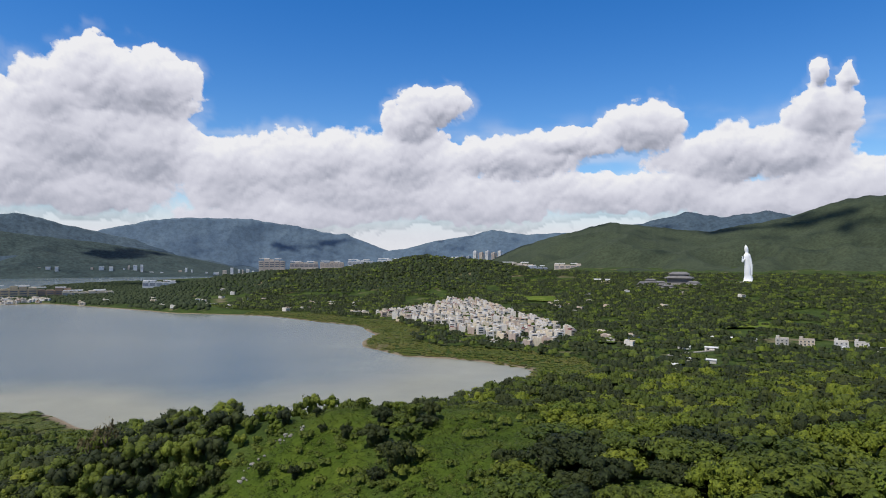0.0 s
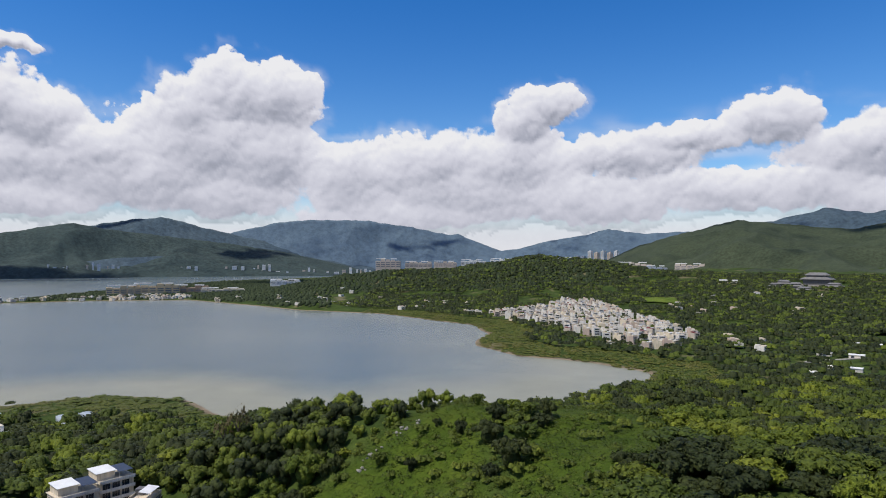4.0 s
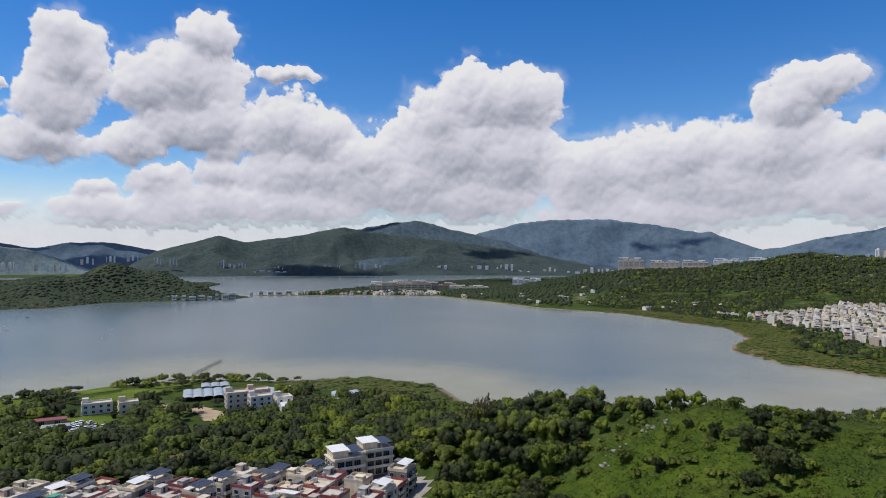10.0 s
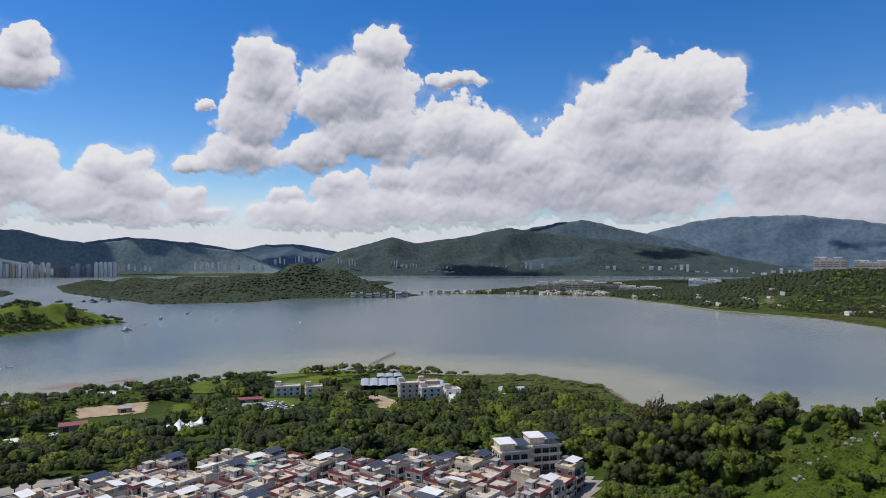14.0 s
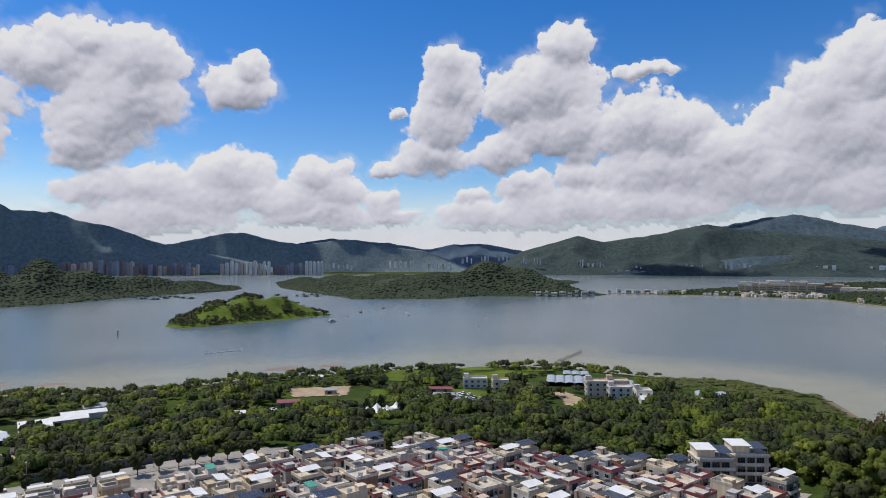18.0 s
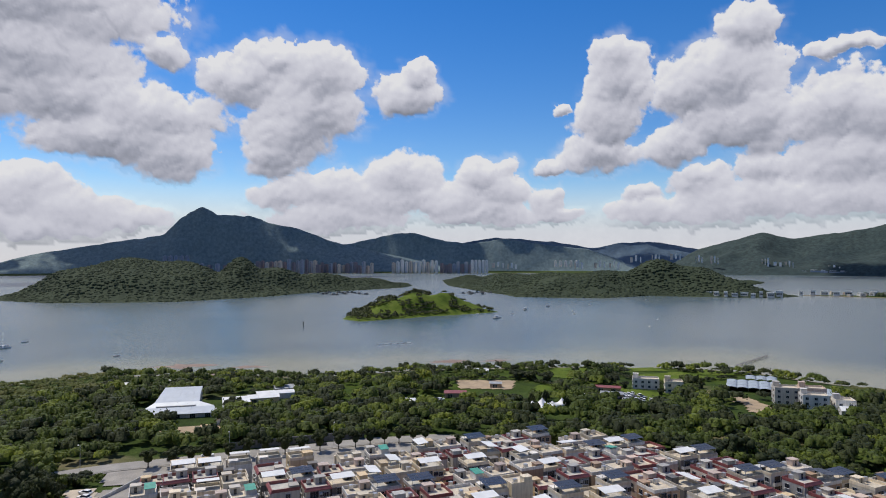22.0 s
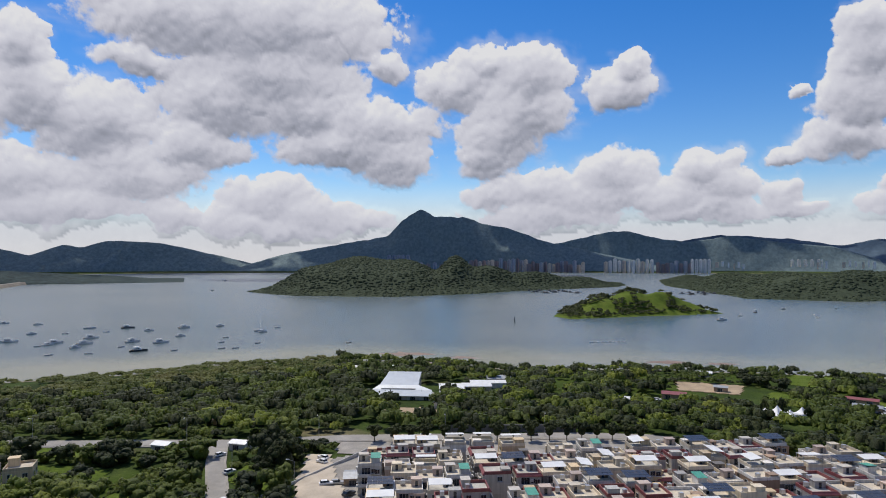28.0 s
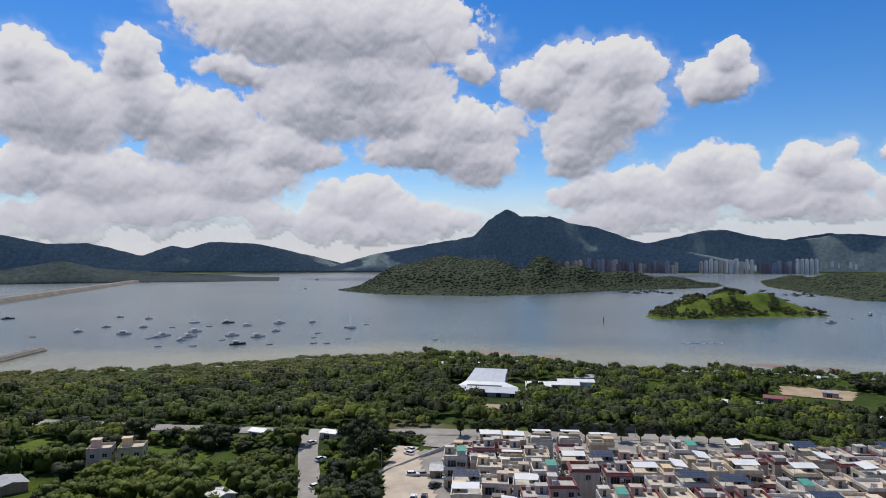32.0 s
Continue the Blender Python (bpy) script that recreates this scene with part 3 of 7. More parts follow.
def billows(x, y, seed):
    """Rounded heads packed side by side, 0 in the clefts to 1 on the heads."""
    xi, yi = np.floor(x).astype(int), np.floor(y).astype(int)
    best = np.full(x.shape, 9.0)
    for di in (-1, 0, 1):
        for dj in (-1, 0, 1):
            cx_, cy_ = xi + di, yi + dj
            jx, jy = LAT[(cx_ + seed) % 256, cy_ % 256], LAT[cx_ % 256, (cy_ + seed + 71) % 256]
            best = np.minimum(best, (cx_ + jx - x) ** 2 + (cy_ + jy - y) ** 2)
    return 1 - np.clip(best, 0, 1)


def cauliflower(a, e):
    """Cloud heads at four sizes."""
    wa, we = a + 0.7 * fbm(a / 1.7, e / 1.7 + 25, 3), e + 0.7 * fbm(a / 1.7 + 50, e / 1.7, 3)
    return 0.42 * billows(wa / 3.4, we / 2.8, 3) + 0.28 * billows(wa / 1.6, we / 1.35, 17) + 0.19 * billows(wa / 0.78, we / 0.66, 29) + 0.11 * billows(wa / 0.42, we / 0.38, 43)


ca_, ce_ = np.concatenate([np.arange(-180, -45, 3.0), np.arange(-45, 148, 0.2), np.arange(148, 181, 3.0)]), np.concatenate([np.arange(-2, 24, 0.19), np.arange(24, 84, 1.5)])
CA, CE = np.meshgrid(ca_, ce_, indexing="ij")
dens, high = cloud_field(CA, CE)
heads = cauliflower(CA, CE)
dens = dens + 0.62 * (heads - 0.60) - 0.03
# beyond the heaps the fair-weather field goes on unseen, thinning overhead, as fill light
over = np.clip(sstep(23, 30, CE) + sstep(140, 150, CA) + sstep(-37, -45, CA), 0, 1)
dens = np.where(over > 0.01, np.maximum(dens * (over < 1), over * (0.9 * fbm(CA / 9, CE / 6, 4) - 0.16)), dens)
# the sun stands in a gap between the clouds
sun_gap = np.degrees(np.arccos(np.clip(np.sin(np.radians(CE)) * math.sin(se) + np.cos(np.radians(CE)) * math.cos(se) * np.cos(np.radians(CA - SUN_AZ)), -1, 1)))
dens = np.where((sun_gap < 24) & (CE > 26), -1.0, dens)
# a thin pale veil low over the horizon, and wisps round the heaps
wisp = sstep(-0.35, 0.6, fbm(CA / 7, CE / 1.6 + 8, 4) + 0.25 * fbm(CA / 1.5, CE / 1.1, 3))
veil = np.maximum(sstep(7.5, 1.8, CE) * 0.92, 0.30 * sstep(-0.30, 0.05, dens) * wisp * (over < 0.5))
veil = np.maximum(veil, 0.42 * sstep(12, -6, CA) * sstep(13.5, 10, CE) * wisp)
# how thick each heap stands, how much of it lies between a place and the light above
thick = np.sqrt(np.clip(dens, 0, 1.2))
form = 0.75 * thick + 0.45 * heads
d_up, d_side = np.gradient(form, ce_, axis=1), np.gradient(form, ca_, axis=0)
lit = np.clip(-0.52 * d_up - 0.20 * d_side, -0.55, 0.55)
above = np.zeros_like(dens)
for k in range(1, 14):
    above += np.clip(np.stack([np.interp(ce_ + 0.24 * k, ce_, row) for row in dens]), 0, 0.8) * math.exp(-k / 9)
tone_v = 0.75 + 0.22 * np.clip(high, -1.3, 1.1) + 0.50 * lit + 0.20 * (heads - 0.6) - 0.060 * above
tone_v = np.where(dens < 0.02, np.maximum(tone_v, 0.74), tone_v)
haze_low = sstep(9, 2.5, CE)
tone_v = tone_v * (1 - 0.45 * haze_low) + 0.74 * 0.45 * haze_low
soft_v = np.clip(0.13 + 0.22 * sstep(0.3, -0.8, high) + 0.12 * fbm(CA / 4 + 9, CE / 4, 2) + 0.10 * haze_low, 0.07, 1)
CR = 4930.0
cx, cy, cz = -np.sin(np.radians(CA)) * CR * np.cos(np.radians(CE)), np.cos(np.radians(CA)) * CR * np.cos(np.radians(CE)), 80 + CR * np.sin(np.radians(CE))
cm = bpy.data.materials.new("cloud")
cm.use_nodes = True
cm.cycles.emission_sampling = "NONE"
cnt = cm.node_tree
cnt.nodes.clear()
cp = position(cnt)


def math_node(nt, op, a, b=None, clamp=False):
    n = nt.nodes.new("ShaderNodeMath")
    n.operation, n.use_clamp = op, clamp
    for i, v in enumerate((a, b)):
        if v is None:
            continue
        if hasattr(v, "is_linked"):
            nt.links.new(v, n.inputs[i])
        else:
            n.inputs[i].default_value = v
    return n.outputs[0]


n_big, n_fine = noise_tex(cnt, 0.011, 6, 0.6, cp), noise_tex(cnt, 0.034, 5, 0.6, cp)
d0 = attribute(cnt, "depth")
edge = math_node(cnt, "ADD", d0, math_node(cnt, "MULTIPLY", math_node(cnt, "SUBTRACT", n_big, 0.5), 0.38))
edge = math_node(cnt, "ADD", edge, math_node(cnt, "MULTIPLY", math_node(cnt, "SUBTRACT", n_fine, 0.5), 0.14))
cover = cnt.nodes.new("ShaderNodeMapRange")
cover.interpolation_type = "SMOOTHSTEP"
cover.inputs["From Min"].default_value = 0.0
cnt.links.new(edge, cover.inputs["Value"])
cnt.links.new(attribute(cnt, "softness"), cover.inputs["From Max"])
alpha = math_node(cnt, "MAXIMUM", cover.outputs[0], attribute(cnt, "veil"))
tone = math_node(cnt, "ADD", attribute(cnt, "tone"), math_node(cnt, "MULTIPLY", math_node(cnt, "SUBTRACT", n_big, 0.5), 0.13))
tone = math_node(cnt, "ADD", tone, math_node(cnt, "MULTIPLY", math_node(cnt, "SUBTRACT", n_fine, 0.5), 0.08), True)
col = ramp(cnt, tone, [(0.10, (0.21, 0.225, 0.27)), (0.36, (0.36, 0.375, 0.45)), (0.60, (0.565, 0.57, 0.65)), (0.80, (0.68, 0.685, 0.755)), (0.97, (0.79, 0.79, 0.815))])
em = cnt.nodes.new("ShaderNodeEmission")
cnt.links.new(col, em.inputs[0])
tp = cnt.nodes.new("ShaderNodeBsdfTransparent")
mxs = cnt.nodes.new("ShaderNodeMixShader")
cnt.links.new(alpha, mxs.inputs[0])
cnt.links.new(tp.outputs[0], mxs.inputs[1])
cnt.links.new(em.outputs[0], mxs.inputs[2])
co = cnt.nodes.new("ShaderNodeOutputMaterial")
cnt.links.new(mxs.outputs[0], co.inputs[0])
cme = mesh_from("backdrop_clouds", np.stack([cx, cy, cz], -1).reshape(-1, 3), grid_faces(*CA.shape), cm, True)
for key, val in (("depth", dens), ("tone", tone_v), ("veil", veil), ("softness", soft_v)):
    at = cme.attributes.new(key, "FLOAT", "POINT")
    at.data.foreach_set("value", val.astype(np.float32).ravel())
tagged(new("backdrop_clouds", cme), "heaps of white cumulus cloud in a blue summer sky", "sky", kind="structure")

# ---------------------------------------------------------------- plan of the near land
VALLEY_TRACK = [tuple(polar(a, r)[:2]) for a, r in ((-18.6, 600), (-19.6, 640), (-22.0, 668), (-24.2, 700), (-27.5, 712))]
VILLAGE = [(-150, -42), (-186, -50), (-228, -59), (-236, -54), (-237, -14), (-240, 18), (-246, 45), (-246, 95), (-236, 128), (-222, 147), (-205, 152), (-189, 166), (-172, 193), (-150, 212), (-124, 197),
           (-112, 168), (-104, 132), (-130, 85), (-150, 20)]
MAIN_ROAD = [(-225, -330), (-235, -230), (-240, -160), (-247, -100), (-258, -60), (-266, -5), (-272, 36), (-271, 62), (-262, 84)]
ROAD_VERGE = [(-237, -58), (-256, -62), (-263, -5), (-268, 36), (-266, 58), (-250, 66), (-247, 45), (-241, 18), (-238, -14)]
SIDE_ROAD = [(-150, -66), (-181, -77), (-222, -97), (-244, -106)]
DIRT_LOT = [(-150, -34), (-187, -40), (-214, -52), (-236, -60), (-236, -68), (-204, -62), (-180, -54), (-150, -48)]
LAWNS = {"lawn": [[(-196, -122), (-212, -130), (-214, -158), (-200, -166)], [(-400, 165), (-438, 188), (-424, 206), (-384, 182)], [(-420, 46), (-440, 62), (-432, 84), (-414, 78)],
                  [(-310, 186), (-330, 166), (-356, 176), (-352, 196), (-330, 212)], [(-404, 232), (-430, 236), (-432, 262), (-402, 256)], [(-362, 232), (-392, 222), (-396, 262), (-366, 270)],
                  [(-384, 268), (-402, 276), (-396, 300), (-372, 300)], [(-206, -86), (-192, -66), (-205, -72), (-224, -86)], [(-186, -178), (-206, -180), (-214, -206), (-190, -210)], [(-222, -148), (-237, -144), (-242, -170), (-226, -176)], [(-178, -112), (-192, -116), (-200, -106), (-186, -98)], [(-352, 138), (-372, 148), (-376, 172), (-356, 168)]],
         "bare_soil_field": [[(-363, 129), (-373, 100), (-402, 104), (-390, 141)], [(-282, 226), (-300, 236), (-330, 229), (-336, 240), (-318, 250), (-296, 246), (-276, 240)], [(-300, -48), (-314, -62), (-318, -30), (-304, -26)]]}
CLEARINGS = [(-284, 226, 14), (-269, 213, 11), (-320, -42, 10), (-353, -51, 27), (-365, -14, 22), (-335, 285, 40), (-325, 305, 26), (-283, 263, 24), (-343, 208, 17), (-264, 316, 18), (-305, 127, 17), (-193, -154, 14), (-238, -124, 9), (-244, -132, 10),
             (-241, -96, 7), (-166, -168, 9), (-340, 76, 18), (-322, 188, 20), (-155, 196, 20), (-366, 112, 26), (-300, -38, 12)]


def line_distance(line, x, y):
    d = np.full(x.shape, 1e9)
    for (x0, y0), (x1, y1) in zip(line, line[1:]):
        ex, ey = x1 - x0, y1 - y0
        u = np.clip(((x - x0) * ex + (y - y0) * ey) / (ex * ex + ey * ey), 0, 1)
        d = np.minimum(d, np.hypot(x - x0 - u * ex, y - y0 - u * ey))
    return d


def is_open(x, y):
    """True where no wood grows."""
    o = inside_distance(VILLAGE, x, y) > -4
    o |= (line_distance(MAIN_ROAD, x, y) < 7.5) | (line_distance(SIDE_ROAD, x, y) < 5.5)
    o |= (inside_distance(DIRT_LOT, x, y) > -2) | (inside_distance(ROAD_VERGE, x, y) > 0)
    for polys in LAWNS.values():
        for p in polys:
            o |= inside_distance(p, x, y) > 0
    for cx_, cy_, cr in CLEARINGS:
        o |= np.hypot(x - cx_, y - cy_) < cr
    return o


# ---------------------------------------------------------------- trees
def cube_sphere():
    v, f, seen = [], [], {}
    for axis in range(3):
        for s in (-1, 1):
            for i in range(2):
                for j in range(2):
                    quad = []
                    for du, dv in ((0, 0), (1, 0), (1, 1), (0, 1)):
                        p = [0, 0, 0]
                        p[axis], p[(axis + 1) % 3], p[(axis + 2) % 3] = s, i + du - 1, j + dv - 1
                        key = tuple(p)
                        if key not in seen:
                            seen[key] = len(v)
                            v.append(np.array(p) / np.linalg.norm(p))
                        quad.append(seen[key])
                    f.append(quad if s > 0 else quad[::-1])
    return np.array(v), np.array(f)


SPH_V, SPH_F = cube_sphere()


DOME_F = np.array([f for f in SPH_F if SPH_V[f][:, 2].mean() > -0.7])
SIX_V = np.array([(x, y, z) for z in (-1, 1) for x, y in ((-1, -1), (1, -1), (1, 1), (-1, 1))]) / 1.6
SIX_F = np.array([(0, 3, 2, 1), (4, 5, 6, 7), (0, 1, 5, 4), (1, 2, 6, 5), (2, 3, 7, 6), (3, 0, 4, 7)])


def crown_template(seed, lumps, leaves, size, spread=0.62, layered=0.0, lobes="dome"):
    """A crown one unit in radius, its foot at z = 0: rounded boughs close together, each covered in leaf clumps."""
    rng = np.random.default_rng(seed)
    rad = np.sqrt((np.arange(lumps) + rng.random(lumps)) / lumps) * spread
    ang = np.arange(lumps) * 2.4 + rng.random(lumps) * 0.9
    cz_ = 0.50 + 0.55 * np.sqrt(np.clip(1 - rad ** 2, 0, 1)) * (0.55 + 0.6 * rng.random(lumps))
    cr = (0.27 + 0.19 * rng.random(lumps)) * min(1.25, (10 / lumps) ** 0.5)
    flat = np.array([1, 1, 0.80 - 0.32 * layered])
    cen = np.stack([np.cos(ang) * rad, np.sin(ang) * rad, cz_], 1)
    verts, faces, n = [], [], 0
    if lobes == "dome":
        verts.append(np.array([0, 0, 0.42]) + SPH_V * np.array([0.5, 0.5, 0.42]))
        faces.append(SPH_F)
        n = len(SPH_V)
    if lobes:
        bv, bf = (SPH_V, DOME_F) if lobes == "dome" else (SIX_V * np.where(SIX_V[:, 2:] > 0, 0.75, 1.2), SIX_F[1:])
        for c, r in zip(cen, cr):
            verts.append(c + bv * (r * ((0.52 if lobes == "dome" else 0.66) + 0.50 * rng.random((len(bv), 1)))) * flat)
            faces.append(bf + n)
            n += len(bv)
    k = rng.integers(0, lumps, leaves)
    d = rng.normal(size=(leaves, 3))
    d[:, 2] = np.abs(d[:, 2]) * 1.0 - 0.35
    d /= np.linalg.norm(d, axis=1)[:, None]
    p = cen[k] + d * (cr[k] * (0.74 + 0.42 * rng.random(leaves)))[:, None] * flat
    nrm = d + rng.normal(size=(leaves, 3)) * 0.42 + np.array([0, 0, 0.18 + layered])
    nrm /= np.linalg.norm(nrm, axis=1)[:, None]
    t = np.cross(nrm, rng.normal(size=(leaves, 3)))
    t /= np.linalg.norm(t, axis=1)[:, None]
    b = np.cross(nrm, t)
    s = (size * (0.6 + 0.8 * rng.random(leaves)))[:, None]
    q = np.stack([p - t * s, p - b * s * 0.7 - nrm * s * 0.15, p + t * s * 1.1, p + b * s * 0.7 - nrm * s * 0.15], 1).reshape(-1, 3)
    verts.append(q)
    faces.append(np.arange(leaves * 4).reshape(-1, 4) + n)
    return np.concatenate(verts), np.concatenate(faces)


def stand(name, label, templates, x, y, z, r, h, mat, seed, smooth=True):
    """Many crowns joined into one stand of trees."""
    rng = np.random.default_rng(seed)
    which = rng.integers(0, len(templates), len(x))
    vs, fs, n = [], [], 0
    for j, (tv, tf) in enumerate(templates):
        s = which == j
        m = int(s.sum())
        if not m:
            continue
        a = rng.random(m) * 6.283
        c, sn = np.cos(a)[:, None], np.sin(a)[:, None]
        px = (tv[None, :, 0] * c - tv[None, :, 1] * sn) * r[s][:, None] + x[s][:, None]
        py = (tv[None, :, 0] * sn + tv[None, :, 1] * c) * r[s][:, None] + y[s][:, None]
        pz = tv[None, :, 2] * h[s][:, None] + z[s][:, None]
        vs.append(np.stack([px, py, pz], -1).reshape(-1, 3))
        fs.append((tf[None] + (np.arange(m) * len(tv))[:, None, None]).reshape(-1, 4) + n)
        n += m * len(tv)
    ob = new(name, mesh_from(name, np.concatenate(vs), np.concatenate(fs), mat, smooth))
    return tagged(ob, label, "trees", kind="stuff")


def scatter(x0, x1, y0, y1, step, seed, jitter=0.8):
    rng = np.random.default_rng(seed)
    x, y = np.meshgrid(np.arange(x0, x1, step), np.arange(y0, y1, step))
    x = x.ravel() + (rng.random(x.size) - 0.5) * step * jitter
    y = y.ravel() + (rng.random(y.size) - 0.5) * step * jitter
    return x, y, rng


NEAR_CROWNS = [crown_template(10 + i, 8, 36, 0.115, 0.74, 0.1, "six") for i in range(8)]
CLOSE_CROWNS = [crown_template(300 + i, 8, 130, 0.078, 0.80, 0.3 if i % 2 else 0.0) for i in range(8)]
TREE_CROWNS = [crown_template(40 + i, 15, 760, 0.058, 0.86, 0.6 if i % 3 == 0 else 0.15) for i in range(6)]
LOW_LEAFY = [crown_template(200 + i, 5, 26, 0.16, 0.7, 0.3, "six") for i in range(5)]
LOW_CROWNS = [crown_template(60 + i, 4, 10, 0.22, 0.7, 0.2, "six") for i in range(5)]
LUMPS = []
for i in range(6):
    rng_ = np.random.default_rng(120 + i)
    top_ = np.where(SIX_V[:, 2:] > 0, 0.6, 1.15)
    LUMPS.append((SIX_V * np.concatenate([top_, top_, np.ones((8, 1))], 1) * (0.8 + 0.45 * rng_.random((8, 3))) + np.array([0, 0, 0.3]), SIX_F))

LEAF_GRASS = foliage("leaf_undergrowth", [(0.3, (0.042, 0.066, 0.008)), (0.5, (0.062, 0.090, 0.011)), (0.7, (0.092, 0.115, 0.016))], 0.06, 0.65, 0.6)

# the woods round the village and down to the shore
tx, ty, rng = scatter(-500, 330, -480, 480, 6.6, 3)
ta, tr = np.degrees(np.arctan2(-tx, ty)), np.hypot(tx, ty)
shore = inside_distance(LAND, tx, ty)
grass = hill_grass(tx, ty)
keep = (ta > -38) & (ta < 141) & (tr > 96) & (tr < 520) & (shore > 5) & ~is_open(tx, ty)
keep &= ~((grass > 0) & (rng.random(tx.size) > 0.05))
keep &= (fbm(tx / 26, ty / 26, 3) > np.where(ta < 46, -0.75, -0.52))
keep &= ~((ta < -30) & (tr > 350) & (rng.random(tx.size) < 0.6))
meadow = (tx < -330) & (ty > 30) & (ty < 330)
keep &= ~(meadow & (shore > 26) & (fbm(tx / 24 + 5, ty / 24, 3) > 0.02))
keep &= ~((ta > 112) & (tr < 245) & (fbm(tx / 22 + 9, ty / 22, 3) > 0.03))
tx, ty, ta, tr, shore, grass = tx[keep], ty[keep], ta[keep], tr[keep], shore[keep], grass[keep]
tz = ground_height(tx, ty)
rs = 2.9 + 3.3 * rng.random(tx.size) ** 1.4
rs *= np.where((shore < 60) & (ta > 40), 0.75, 1.0) * np.where(grass > -6, 0.72, 1.0)
hs = rs * (0.78 + 0.42 * rng.random(tx.size)) * np.where(ta < 36, np.where(tr > 190, 1.22, 1.05), 1.15)
crest = (ta > -9) & (ta < 18) & (tr > 182) & (tr < 262)
rs, hs = rs * np.where(crest, 0.70, 1.0), hs * np.where(crest, 0.80, 1.0)
near = ((ta < 36) & (tr < 262)).nonzero()[0]
near = near[np.argsort(tr[near])][:285]
single = np.zeros(tx.size, bool)
single[near] = True
bank = ((shore < 95) & (ta > 104)) | ((tx > -330) & (tx < -170) & (ty > 318))
pick = rng.random(tx.size) + 0.35 * fbm(tx / 40, ty / 40, 2)
for sel, mat, lab, sd_ in (((pick < 0.42) & ~bank, LEAF, "dense mid-green subtropical trees covering the lowland", 1), ((pick >= 0.42) & (pick < 0.82) & ~bank, LEAF_DARK, "dense dark green broadleaf trees covering the lowland", 2),
                           ((pick >= 0.82) & ~bank, LEAF_LIGHT, "bright yellow-green trees among the darker woods", 3)):
    for crowns, sel2 in ((CLOSE_CROWNS, sel & ~single & (tr < 275)), (NEAR_CROWNS, sel & ~single & (tr >= 275))):
        stand("woodland", lab, crowns, tx[sel2], ty[sel2], tz[sel2] - 0.3, rs[sel2], hs[sel2], mat, sd_)
sel = bank & ~single
for flat_, crowns, sel2 in ((0.6, NEAR_CROWNS, sel & (ty <= 300)), (0.2, LOW_CROWNS, sel & (ty > 300))):
    stand("mangrove_scrub", "low olive-green mangrove scrub along the muddy shore", crowns, tx[sel2], ty[sel2], tz[sel2] - 0.4, rs[sel2] * (0.95 if flat_ > 0.5 else 1.2), (hs * flat_)[sel2], LEAF_BANK, 5)

# mangrove belt along the bay's inner shore
mx_, my_, rng = scatter(-330, 190, 500, 1120, 6.5, 5)
ms = inside_distance(LAND, mx_, my_)
mk = (ms > 1) & (ms < 62 + 20 * fbm(mx_ / 50, my_ / 50, 2)) & (np.hypot(mx_, my_) > 480)
mx_, my_ = mx_[mk], my_[mk]
stand("mangrove_scrub", "flat yellow-green mangrove belt along the bay", LOW_CROWNS, mx_, my_, ground_height(mx_, my_) - 0.6, 3.6 + rng.random(mx_.size), 1.0 + 0.7 * rng.random(mx_.size), LEAF_BANK, 6)

# shrubs and climbing leaves over the hill's open flank
sx_, sy_, rng = scatter(-140, 80, 60, 240, 1.35, 9, 1.6)
sk = hill_grass(sx_, sy_) > -4
sx_, sy_ = sx_[sk], sy_[sk]
n_ = sx_.size
stand("undergrowth", "bright green creeping undergrowth on a hillside", [crown_template(90 + i, 4, 11, 0.17, 0.85, 0.8, "") for i in range(4)], sx_, sy_, ground_height(sx_, sy_) - 0.25, 0.8 + 0.8 * rng.random(n_), 0.3 + 0.7 * rng.random(n_) * (1 + 1.3 * fbm(sx_ / 9, sy_ / 9, 2)), LEAF_GRASS, 7)

# woods of the eastern valley and the hills beyond
VALLEY_CROWNS = [crown_template(140 + i, 3, 3, 0.22, 0.6, 0.2, "six") for i in range(6)]


def far_stand(name, label, x, y, z, step, rng, mat, seed, crowns, tall=0.9):
    r = step * (0.46 + 0.34 * rng.random(x.size))
    return stand(name, label, crowns, x, y, z - 1.0, r, r * tall * (0.8 + 0.7 * rng.random(x.size)), mat, seed, True)


vx, vy, rng = scatter(-420, 1200, 380, 1800, 9.0, 12)
va, vr = np.degrees(np.arctan2(-vx, vy)), np.hypot(vx, vy)
FAR_VILLAGE = [tuple(polar(a, r)[:2]) for a, r in ((6.9, 1045), (3.0, 1140), (-0.6, 1330), (-3.0, 1260), (-5.0, 1130), (-11.6, 790), (-11.4, 670), (-7.4, 650), (-3.8, 715), (1.2, 880))]
vk = (va > -37) & (va < 22) & (vr > 500) & (vr < 1750) & (inside_distance(LAND, vx, vy) > 55) & ((inside_distance(FAR_VILLAGE, vx, vy) < -6) | (rng.random(vx.size) < 0.2))
vk &= (fbm(vx / 60, vy / 60, 3) > -0.30) & (np.hypot(vx - 372, vy - 655) > 48)
vk &= (np.hypot(vx - 652, vy - 1390) > 44) & (np.hypot(vx - 507, vy - 1385) > 62)
vk &= line_distance(VALLEY_TRACK, vx, vy) > 8
vx, vy = vx[vk], vy[vk]
vz = ground_height(vx, vy)
pk = rng.random(vx.size)
